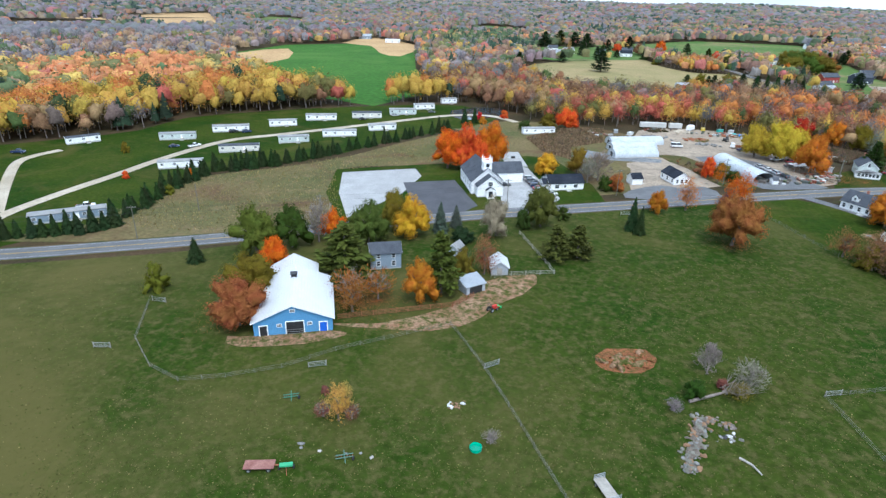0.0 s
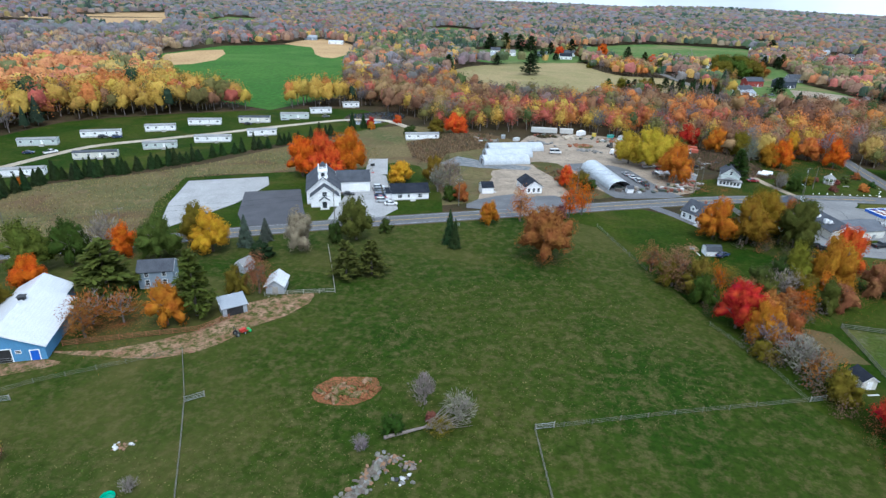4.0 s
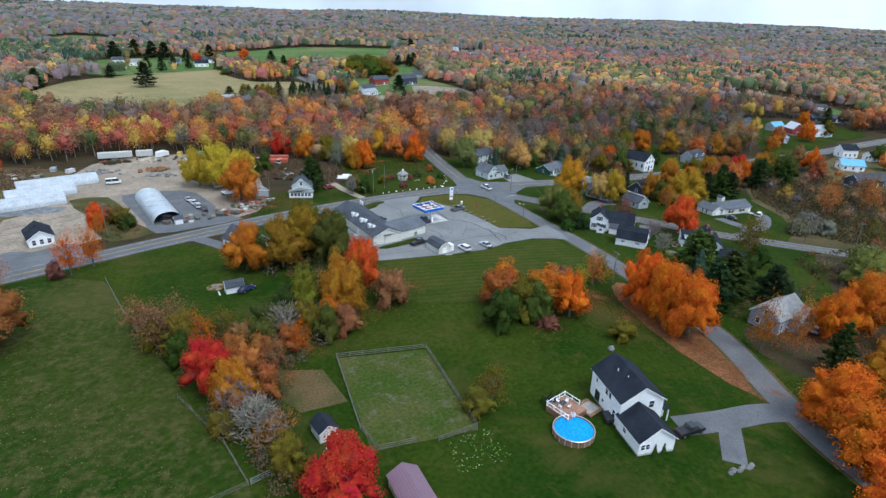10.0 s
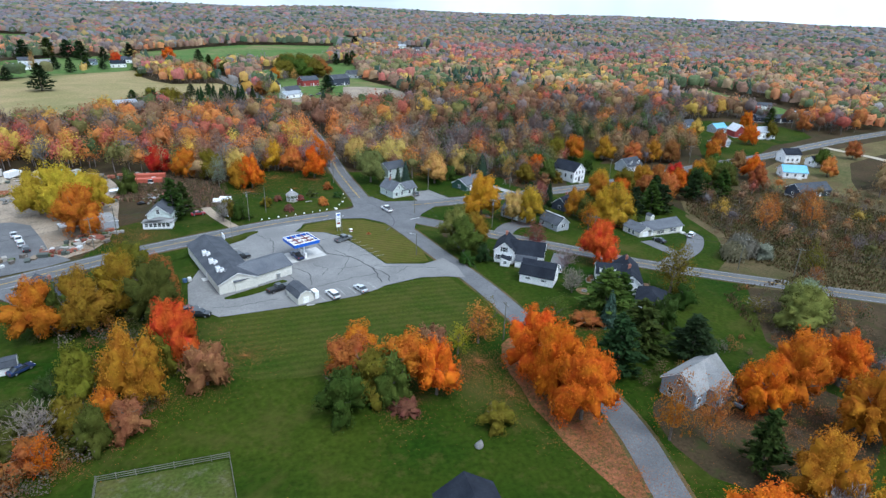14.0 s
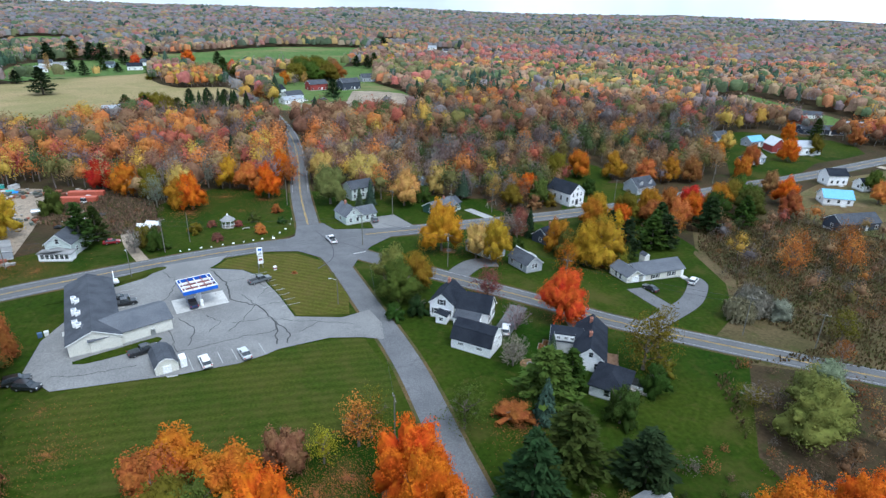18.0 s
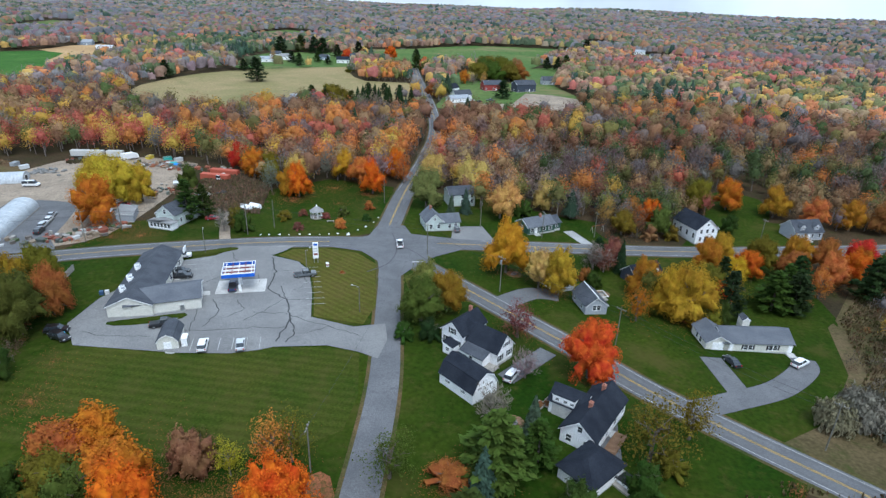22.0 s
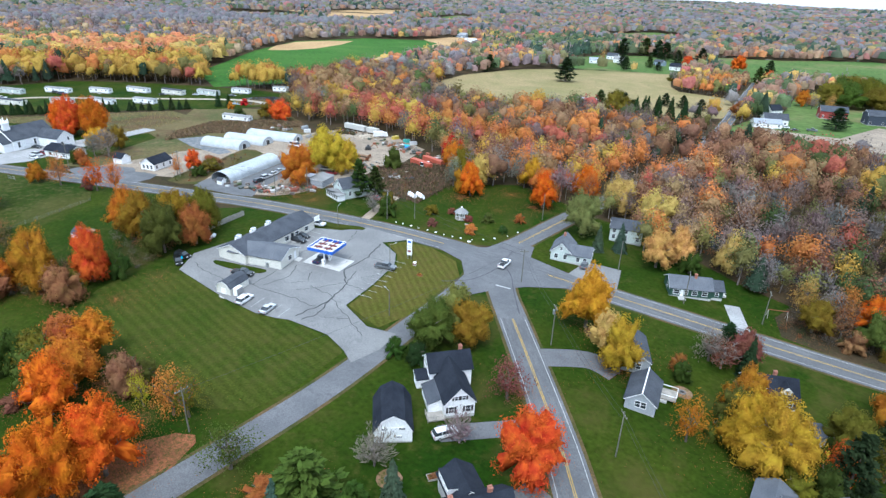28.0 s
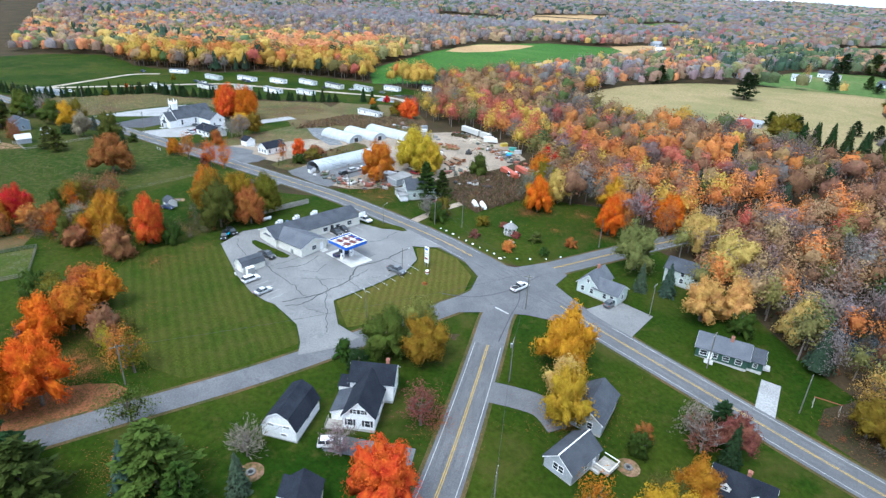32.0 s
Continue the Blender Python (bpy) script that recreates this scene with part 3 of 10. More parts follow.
FORK = [(209, 255), (215, 247), (224, 238), (237, 225), (253, 208.5), (265, 195), (278, 183), (293, 170), (309, 156), (360, 115), (450, 50)]
for name, line, wide, off, words in (("main_road", MAIN, 8.4, 0.14, "two-lane main road of worn grey asphalt"), ("north_road", NORTH, 7.4, 0.13, "straight two-lane asphalt road into the woods"),
                                     ("side_road", SIDE, 6.0, 0.12, "narrow asphalt side road without centre line"), ("fork_road", FORK, 7.4, 0.13, "two-lane asphalt road with a yellow centre line")):
    ribbon(name + "_shoulder", line, wide + 1.5, M_verge, off - 0.045, "gravel and dry grass shoulder of the road", "shoulder", steps=8)
    ribbon(name, line, wide, M_asphalt, off, words, "road", steps=8)
sheet("junction", [(184, 256), (196, 267), (197.5, 278), (206, 278), (209, 271), (226, 270), (226, 262), (218, 254.5), (213.5, 248), (208, 236), (203.5, 237), (202.5, 247), (196, 254)], M_asphalt, 0.16, "asphalt road junction with worn markings", "junction", 1)
for line, s0, s1 in ((MAIN, 0, 13), (MAIN, 15, 24), (FORK, 2, 10), (NORTH, 1, 9)):
    for sh in (0.17, -0.17):
        ribbon("centre_line", line[s0:s1 + 1], 0.14, M_yellow, 0.175, "worn yellow centre line", "road marking", shift=sh, steps=8)
for line, s0, s1, wide in ((MAIN, 0, 13, 6.6), (MAIN, 16, 24, 6.6), (FORK, 2, 10, 6.0), (NORTH, 2, 9, 6.0)):
    for sh in (wide / 2, -wide / 2):
        ribbon("edge_line", line[s0:s1 + 1], 0.13, M_white_line, 0.175, "worn white edge line", "road marking", shift=sh, steps=8)
ribbon("stop_line", [(211.5, 249.0), (215.4, 250.2)], 0.5, M_white_line, 0.185, "white stop line at the junction", "road marking", steps=1)
ribbon("far_lane", [(481, 292), (485, 262), (478, 232), (470, 200)], 5.0, M_lane, 0.12, "pale lane turning off the far road", "lane")
ribbon("park_road", [(-160, 128), (-168, 147), (-169, 172), (-167, 198), (-164, 229), (-154, 261), (-133, 280), (-110, 299), (-85, 322), (-57, 347), (-35, 352), (-18, 338)], 4.6, M_lane, 0.11, "pale gravel lane through the mobile home park", "lane")
ribbon("park_lane", [(-172, 150), (-195, 176), (-214, 200), (-217, 212), (-214, 224)], 4.0, M_lane, 0.10, "pale gravel lane", "lane")
sheet("store_lot", [(146, 196), (139.5, 204), (139.5, 216), (147, 238.5), (156, 244), (160, 251.5), (176, 255), (174, 250), (171.5, 246.5), (180, 243.5), (184.5, 238), (188.5, 226), (191.5, 213.5), (202, 210.5), (209, 213), (210.5, 206), (209.5, 198.5), (205, 200.5), (198, 202), (187, 200), (184.5, 198.5), (179, 196.5), (168.5, 195.5)], M_lot, 0.18, "old cracked grey parking lot of the store", "parking lot", 1)
sheet("church_lot", [(-80, 222), (-52, 233), (-47, 223), (-49, 200), (-60, 171), (-72, 196)], M_pale_lot, 0.12, "pale gravel parking area", "parking lot", 1)
sheet("church_drive", [(-52, 213), (-33, 220), (-24, 200), (-20, 192), (-24, 184), (-36, 180), (-43, 190)], M_black_lot, 0.14, "fresh dark asphalt lot beside the church", "parking lot", 1)
sheet("church_side_lot", [(-15, 222), (-18, 250), (-6, 244), (0, 226), (8, 206), (4, 195), (-12, 191)], M_pale_lot, 0.13, "pale lot between church and office", "parking lot", 1)
sheet("ball_court", [(-20, 268), (-12, 270), (-6, 246), (-15, 243)], M_pale_lot, 0.15, "pale asphalt ball court", "court", 1)
sheet("nursery_yard", [(34, 219), (46, 222), (60, 230), (74, 238), (80, 238), (100, 240), (110, 246), (118, 256), (118, 290), (108, 340), (60, 345), (45, 320), (55, 290), (62, 270), (40, 262), (36, 244)], M_gravel, 0.10, "tan gravel yard of the nursery", "yard", 2)
sheet("cottage_drive", [(31, 212), (34, 222), (46, 231), (52, 229), (62, 233), (66, 222), (50, 214)], M_asphalt, 0.16, "grey asphalt forecourt of the cottage", "driveway", 2)
sheet("hoop_drive", [(84, 235.5), (79, 248), (73, 264), (68, 281), (82, 284), (94, 278), (104, 250), (110, 243), (96, 237.5)], M_asphalt, 0.15, "grey paved strip beside the hoop house", "driveway", 2)
sheet("yard_verge", [(72, 232), (66, 241), (61, 258), (51, 279), (63, 281), (72, 263), (78, 247), (83, 236)], M_verge, 0.13, "strip of rough grass beside the hoop house", "verge", 2, wobble=0.6)
sheet("bank_verge", [(276, 281.5), (300, 285.5), (303, 296), (292, 307), (274, 300)], M_floor, 0.09, "rough brown bank beside the main road", "verge", 2, wobble=0.6)
sheet("hall_lawn", [(320, 306), (323, 334), (336, 345), (349, 337), (344, 316)], M_lawn, 0.06, "green lawn behind the hall", "lawn", 2)
sheet("canopy_pad", [(165.5, 221.2), (163.6, 228.6), (175.2, 231.6), (177, 224.4)], M_conc, 0.2, "pale concrete pad under the fuel canopy", "pad", 1)
M_track = mat("darker_wheel_tracks", (0.092, 0.093, 0.097), (0.125, 0.125, 0.129), 0.25, 4.0, 0.85, bump=0.1)
for line, s0, s1, lanes in ((MAIN, 2, 22, (-2.5, -0.95, 0.95, 2.5)), (FORK, 2, 9, (-2.3, -0.8, 0.8, 2.3)), (NORTH, 1, 6, (-2.3, -0.8, 0.8, 2.3))):
    for sh in lanes:
        ribbon("wheel_track", line[s0:s1 + 1], 0.5, M_track, 0.168, "darker worn wheel track in the asphalt", "wheel track", shift=sh, steps=8)
for pts in ([(204, 262), (211, 257), (216.5, 250), (224, 241)], [(200, 240), (205, 247), (206, 258), (203, 270)]):
    ribbon("tyre_mark", pts, 0.28, M_black_lot, 0.195, "dark tyre mark on the asphalt", "tyre mark", steps=6)
ribbon("house_drive", [(181, 111.5), (190, 110.5), (199, 110), (206, 108)], 5.4, M_asphalt, 0.11, "grey asphalt driveway of the white house", "driveway")
ribbon("parking_spur", [(191, 110), (187.5, 105.5), (184, 101)], 4.0, M_asphalt, 0.095, "grey asphalt parking spur", "driveway")
ribbon("ranch_drive", [(272, 190), (281, 194), (293, 200), (303, 209), (305, 214)], 5.5, M_asphalt, 0.10, "asphalt driveway of the ranch house", "driveway")
ribbon("ranch_spur", [(284, 194), (283.5, 202), (283, 211)], 5.0, M_asphalt, 0.115, "asphalt driveway to the ranch garage", "driveway")
ribbon("white_house_drive", [(210, 222), (219, 216)], 0.1, M_dirt, 0.06, "worn path in the grass", "path", steps=2)
ribbon("barn_drive", [(246, 207), (241, 201), (236, 195)], 4.2, M_asphalt, 0.10, "short gravel driveway behind the barn", "driveway")
ribbon("farm_drive", [(256, 197), (254, 186), (252, 172)], 4.6, M_asphalt, 0.09, "old driveway between house and road", "driveway")
ribbon("dormer_drive", [(237, 229), (245, 236), (252, 236)], 6.5, M_asphalt, 0.09, "grey gravel drive under the ash tree", "driveway")
ribbon("green_house_drive", [(268.5, 275), (265.5, 281), (262, 288)], 4.0, M_pale_lot, 0.10, "pale concrete driveway", "driveway")
sheet("cottage_lot", [(222, 268), (222, 281), (232, 284), (236, 272)], M_lot, 0.12, "grey lot behind the corner house", "driveway", 1)
ribbon("w_drive", [(95, 229), (103, 220), (110, 210), (115, 201)], 4.2, M_asphalt, 0.10, "grey asphalt driveway of the white cape", "driveway")
ribbon("gravel_track", [(155, 254), (151.5, 262), (148, 272), (145.5, 284), (147, 292)], 3.2, M_gravel, 0.10, "dirt track into the brush", "track")
sheet("paddock_dirt", [(-42, 107), (-30, 110), (-17, 121), (-12, 134), (2, 141), (2, 136), (-5, 123), (-13, 112), (-26, 108)], M_dirt, 0.07, "trampled red-brown dirt by the sheds", "dirt", 2, wobble=0.8)
sheet("barn_apron", [(-60, 97), (-55, 98.5), (-40, 104.5), (-36, 103), (-44, 98), (-56, 94)], M_dirt, 0.07, "bare dirt in front of the barn", "dirt", 2, wobble=0.5)
sheet("brush_patch", [(16, 104), (18, 110), (26, 111), (28, 107), (25, 102.5), (18, 101.5)], M_leaffall, 0.07, "round patch of dead brown brush in the pasture", "brush", 2, wobble=0.5)
sheet("paddock_turf", [(127, 121), (126, 150), (145, 148), (146, 121)], mat("paddock_sand", (0.04, 0.062, 0.01), (0.075, 0.075, 0.022), 0.09, 1.6, 0.95, bump=0.4, c3=(0.13, 0.115, 0.08), c3lo=0.53, c3hi=0.72, spec=0.05), 0.07, "thin grass and sand inside the paddock", "paddock", 1)
sheet("leaf_verge", [(205, 166), (200.5, 160), (198.5, 148), (198, 138), (199.5, 126), (202, 114), (205.6, 109), (205.6, 118), (208.2, 135), (209.2, 160)], M_leaffall, 0.075, "verge covered in russet fallen leaves", "fallen leaves", 2, wobble=0.5)
# the dark floor colour stands partly for shade under the maples
sheet("leaf_yard", [(217, 118), (217.5, 133), (226, 138), (240, 134), (252, 132), (258, 120), (244, 110), (226, 108)], M_floor, 0.075, "yard under maples, bare earth and leaves coloured dark for their shade", "fallen leaves", 2, wobble=0.8)
sheet("garden_plot", [(113.5, 141), (114, 149), (123, 146.8), (125.8, 135), (117, 134)], M_verge, 0.09, "rough weedy plot beside the paddock", "verge", 1, wobble=0.4)
sheet("pond", [(-60, 362), (-34, 380), (-26, 358), (-48, 336)], M_water, 0.1, "small still pond", "pond", 3)
sheet("river", [(226, 330), (240, 345), (262, 330), (285, 325), (300, 335), (296, 322), (270, 314), (246, 322)], M_water, 0.06, "dark slow river in the woods", "river", 2)

# ---- trees ----
def leaf_quads(rng, pos, nrm, size, stretch=1.0, droop=None):
    """One small four-cornered leaf clump at each place, lying across its normal."""
    n = len(pos)
    ref = rng.normal(size=(n, 3))
    if droop is not None:
        ref = ref * 0.25 + droop
    t1 = ref - nrm * (ref * nrm).sum(1, keepdims=True)
    t1 /= np.linalg.norm(t1, axis=1, keepdims=True) + 1e-9
    t2 = np.cross(nrm, t1)
    s = (size * rng.uniform(0.6, 1.35, (n, 1)))
    a, b = t1 * s * stretch, t2 * s * rng.uniform(0.55, 0.9, (n, 1))
    bend = nrm * s * rng.uniform(-0.35, 0.35, (n, 1))
    V = np.stack([pos - a, pos - b * 0.9 + bend, pos + a, pos + b + bend], 1).reshape(-1, 3)
    return V, np.arange(4 * n).reshape(n, 4)


def unit(v):
    return v / (np.linalg.norm(v, axis=1, keepdims=True) + 1e-9)


def cube_dirs(k, rows=None):
    """Directions on a sphere from a cube split k by k; rows: how far the sides go down, the underside left out."""
    g = np.linspace(-1, 1, k + 1)
    verts, faces, index = [], [], {}

    def at(p):
        key = tuple(round(v, 4) for v in p)
        if key not in index:
            index[key] = len(verts)
            verts.append(p)
        return index[key]
    for i in range(k):
        for j in range(k):
            faces.append([at((g[i + u], g[j + v], 1.0)) for u, v in ((0, 0), (1, 0), (1, 1), (0, 1))])
    for s in range(4):
        ca, sa = (1, 0, -1, 0)[s], (0, 1, 0, -1)[s]
        for i in range(k):
            for j in range(k if rows is None else rows):
                q = []
                for u, v in ((0, 0), (1, 0), (1, 1), (0, 1)):
                    a, z = g[i + u], g[k - j - 1 + v]
                    q.append(at((ca - a * sa, sa + a * ca, z)))
                faces.append(q)
    return unit(np.array(verts, float)), np.array(faces)


def lobed(rng, lobes, low=-0.6, spread=(0.3, 0.8), fat=(0.22, 0.4)):
    """A crown of bulging boughs: gives how far it reaches in each direction and which bough lies there."""
    c = unit(rng.normal(size=(lobes, 3)))
    c[:, 2] = np.where(c[:, 2] < low, -c[:, 2], c[:, 2])
    c = c * rng.uniform(*spread, (lobes, 1))
    r = rng.uniform(*fat, lobes)

    def reach(d):
        b = d @ c.T
        disc = b * b - (c * c).sum(1) + r * r
        t = np.where(disc > 0, b + np.sqrt(np.maximum(disc, 0)), 0.3)
        k = t.argmax(1)
        return np.maximum(t.max(1), 0.4)[:, None], c[k]
    return reach


def crown_dirs(rng, n, low=-0.9):
    d = unit(rng.normal(size=(n, 3)))
    d[:, 2] = np.where(d[:, 2] < low, -d[:, 2], d[:, 2])
    return d


def shell(rng, n, reach, inner=0.86, outer=1.1):
    d = crown_dirs(rng, n)
    t, c = reach(d)
    p = d * t * rng.uniform(inner, outer, (n, 1))
    return p, unit(unit(p - c) + 0.5 * d + np.array([0, 0, 0.25]))


def egg(p, k=0.1):
    """Narrower towards the top, fuller below the middle."""
    w = 1.0 - k * np.clip(p[:, 2:3], -0.5, 1)
    return p * np.concatenate([w, w, np.ones_like(w)], 1)


def round_crown(rng, rx=4.6, rz=5.0, zc=5.3, n=6800, size=0.102, lobes=42, core=14, inner=0.88, outer=1.06, rough=0.55):
    """Small leaves over bulging boughs, with the dense inner foliage as an uneven body."""
    reach = lobed(rng, lobes, spread=(0.45, 0.86), fat=(0.15, 0.27))
    p, nrm = shell(rng, n, reach, inner, outer)
    sc = np.array([rx, rx, rz])
    V, F = leaf_quads(rng, egg(p) * sc + np.array([0, 0, zc]), unit(nrm + rng.normal(size=p.shape) * rough), size)
    if core:
        d, cf = cube_dirs(core)
        t, _ = reach(d)
        cv = egg(d * t * rng.uniform(0.68, 0.97, (len(d), 1))) * sc + np.array([0, 0, zc])
        V, F = np.concatenate([V, cv]), np.concatenate([F, cf + len(V)])
    return V, F


def twig_crown(rng, rx=4.3, rz=4.8, zc=6.0, n=700, size=0.10):
    """Fine bare twigs that point up and out."""
    reach = lobed(rng, 16)
    p, nrm = shell(rng, n, reach, 0.5, 1.08)
    way = unit(p + np.array([0, 0, 0.7]))
    return leaf_quads(rng, p * np.array([rx, rx, rz]) + np.array([0, 0, zc]), unit(rng.normal(size=p.shape)), size, 5.0, way * 1.6)


def cone_crown(rng, r=2.3, h=10.0, z0=0.4, n=1700, size=0.26, core=True):
    z = z0 + (h - z0) * (1 - np.sqrt(rng.uniform(0, 1, n)))
    tier = 0.74 + 0.26 * np.abs(np.sin(z * 2.9))
    rad = r * (1 - (z - z0) / (h - z0 + 0.3)) ** 0.9 * tier * rng.uniform(0.6, 1.1, n)
    a = rng.uniform(0, 2 * np.pi, n)
    rad = rad * (1 + 0.16 * np.sin(5 * a + z * 1.7))
    pos = np.stack([rad * np.cos(a), rad * np.sin(a), z - 0.18 * rad], 1)
    out = np.stack([np.cos(a), np.sin(a), np.full(n, 0.9)], 1)
    way = np.stack([np.cos(a), np.sin(a), np.full(n, -0.45)], 1)
    return leaf_quads(rng, pos, unit(out + rng.normal(size=(n, 3)) * 0.3), size, 1.3, way)


def pine_crown(rng, r=3.2, h=12.0, n=64, per=30):
    """Whorls of flat boughs, broad below and loose at the top."""
    z = 1.8 + (h - 2.1) * np.linspace(0, 1, n) ** 1.1 + rng.uniform(-0.3, 0.3, n)
    a = np.arange(n) * 2.4 + rng.uniform(-0.5, 0.5, n)
    long = r * np.clip(1.12 - (z / h) ** 1.5, 0.1, 1) * rng.uniform(0.65, 1.1, n)
    u = rng.uniform(0.15, 1, (n, per)) ** 0.7
    wide = rng.normal(size=(n, per)) * 0.2 * (0.5 + long[:, None] * 0.35)
    x = u * long[:, None] * np.cos(a)[:, None] - wide * np.sin(a)[:, None]
    y = u * long[:, None] * np.sin(a)[:, None] + wide * np.cos(a)[:, None]
    zz = z[:, None] + 0.22 * u * long[:, None] + rng.normal(size=(n, per)) * 0.18
    pos = np.stack([x, y, zz], -1).reshape(-1, 3)
    way = np.repeat(np.stack([np.cos(a), np.sin(a), np.full(n, 0.3)], 1), per, 0)
    return leaf_quads(rng, pos, unit(np.array([0, 0, 1.0]) + rng.normal(size=pos.shape) * 0.5), 0.27, 1.5, way)


def willow_crown(rng):
    n, per = 170, 28
    d = unit(rng.normal(size=(n, 3)))
    d[:, 2] = np.abs(d[:, 2]) * 0.9
    top = d * np.array([4.3, 4.3, 3.6]) * rng.uniform(0.55, 1, (n, 1))
    drop = rng.uniform(1.2, 4.2, (n, 1, 1)) * np.linspace(0, 1, per)[None, :, None] * np.array([0, 0, -1.0])
    pos = (top[:, None, :] + drop + rng.normal(size=(n, per, 3)) * 0.22).reshape(-1, 3)
    out = unit(pos * np.array([1, 1, 0.2]) + rng.normal(size=pos.shape) * 0.4)
    pos[:, 2] += 5.6
    pos = pos[pos[:, 2] > 0.7]
    out = unit(pos * np.array([1, 1, 0.1]) + rng.normal(size=pos.shape) * 1.2)
    return leaf_quads(rng, pos, out, 0.22, 1.8, np.array([0, 0, -1.0]))


def limbs(rng, top=7.5, spread=3.2, start=1.9, r0=0.3, count=9, twigs=3, lean=0.0):
    """A tapered trunk with limbs, each forked into twigs."""
    bm = bmesh.new()
    pts = [Vector((lean * k / 4 + rng.uniform(-0.12, 0.12) * (k > 0), rng.uniform(-0.12, 0.12) * (k > 0), top * k / 4)) for k in range(5)]
    for k in range(4):
        tube(bm, pts[k], pts[k + 1], r0 * (1 - k * 0.23), r0 * (1 - (k + 1) * 0.23), 7)
    for i in range(count):
        z = start + (top * 0.85 - start) * i / count
        a = i * 2.4 + rng.uniform(-0.4, 0.4)
        base = Vector((lean * z / top, 0, z))
        long = spread * rng.uniform(0.7, 1.05) * (1 - 0.35 * i / count)
        mid = base + Vector((math.cos(a) * long * 0.55, math.sin(a) * long * 0.55, long * 0.55))
        end = base + Vector((math.cos(a) * long, math.sin(a) * long, long * rng.uniform(0.75, 1.15)))
        tube(bm, base, mid, r0 * 0.42, r0 * 0.26, 5)
        tube(bm, mid, end, r0 * 0.26, 0.03, 4)
        for _ in range(twigs):
            p = mid.lerp(end, rng.uniform(0.1, 0.9))
            tube(bm, p, p + Vector((rng.uniform(-1, 1), rng.uniform(-1, 1), rng.uniform(0.3, 1.3))) * spread * 0.33, 0.05, 0.012, 3)
    return bm


CROWNS, TRUNKS = {}, {}
rg = np.random.default_rng(11)
for i in range(5):
    CROWNS["maple", i] = np_mesh("crown", *round_crown(rg), M_leaf)
for i in range(3):
    CROWNS["ash", i] = np_mesh("crown", *round_crown(rg, 4.2, 5.4, 6.2, 3600, 0.138, 34, 10, 0.84, 1.06), M_leaf)
    CROWNS["thin", i] = np_mesh("crown", *round_crown(rg, 4.4, 4.8, 6.0, 2300, 0.13, 34, 0, 0.5, 1.1), M_leaf)
    CROWNS["bush", i] = np_mesh("crown", *round_crown(rg, 4.7, 4.9, 4.0, 2300, 0.16, 32, 9, 0.84, 1.06), M_leaf)
    CROWNS["spruce", i] = np_mesh("crown", *cone_crown(rg), M_leaf)
    CROWNS["young_spruce", i] = np_mesh("crown", *cone_crown(rg, 2.4, 10, 0.3, 520, 0.6), M_leaf)
    CROWNS["pine", i] = np_mesh("crown", *pine_crown(rg), M_leaf)
    CROWNS["bare", i] = np_mesh("crown", *twig_crown(rg), M_leaf)
CROWNS["willow", 0] = np_mesh("crown", *willow_crown(rg), M_leaf)
# every crown is brought to its kind's width, foot and height
for (kind, i), me in CROWNS.items():
    co = np.empty(len(me.vertices) * 3, np.float32)
    me.vertices.foreach_get("co", co)
    co = co.reshape(-1, 3)
    foot, wide, tall = {"maple": (1.3, 4.6, 10.3), "ash": (1.6, 4.2, 11.4), "thin": (2.2, 4.4, 10.8), "bush": (0.1, 4.7, 9.0), "spruce": (0.2, 2.3, 10.0), "young_spruce": (0.2, 2.4, 10.0), "pine": (1.3, 3.2, 12.0), "bare": (2.6, 4.4, 10.8), "willow": (0.8, 4.4, 9.4)}[kind]
    z0, z1 = np.percentile(co[:, 2], 2), np.percentile(co[:, 2], 99)
    co[:, :2] *= wide / np.percentile(np.hypot(co[:, 0], co[:, 1]), 97)
    co[:, 2] = foot + (co[:, 2] - z0) * (tall - foot) / (z1 - z0)
    me.vertices.foreach_set("co", co.ravel())


def as_mesh(name, bm, material):
    me = bpy.data.meshes.new(name)
    bm.to_mesh(me)
    bm.free()
    me.materials.append(material)
    return me


rt = random.Random(5)
for i in range(3):
    TRUNKS["maple", i] = as_mesh("trunk", limbs(rt), M_bark)
    TRUNKS["bare", i] = as_mesh("trunk", limbs(rt, 9.2, 4.0, 1.6, 0.26, 16, 11), M_twig)
TRUNKS["spruce", 0] = as_mesh("trunk", tube(bmesh.new(), (0, 0, 0), (0, 0, 9.4), 0.2, 0.03, 7), M_bark)
TRUNKS["pine", 0] = as_mesh("trunk", tube(bmesh.new(), (0, 0, 0), (0, 0, 11.6), 0.26, 0.04, 7), M_bark)
TRUNKS["birch", 0] = as_mesh("trunk", limbs(rt, 8.5, 2.4, 3.0, 0.2, 8, 3), M_pale_bark)
TALL = {"maple": 10.3, "ash": 11.4, "thin": 10.8, "bush": 9.0, "spruce": 10.0, "young_spruce": 10.0, "pine": 12.0, "bare": 10.8, "willow": 9.4}
WIDE = {"maple": 4.6, "ash": 4.2, "thin": 4.4, "bush": 4.7, "spruce": 2.3, "young_spruce": 2.4, "pine": 3.2, "bare": 4.4, "willow": 4.4}
BULK = {"maple": 1.29, "ash": 1.22, "pine": 1.05, "spruce": 1.05, "young_spruce": 1.0}
KINDS = {"maple": "maple", "ash": "tree", "thin": "tree", "bush": "shrub", "spruce": "spruce", "young_spruce": "spruce", "pine": "pine", "bare": "tree", "willow": "willow"}
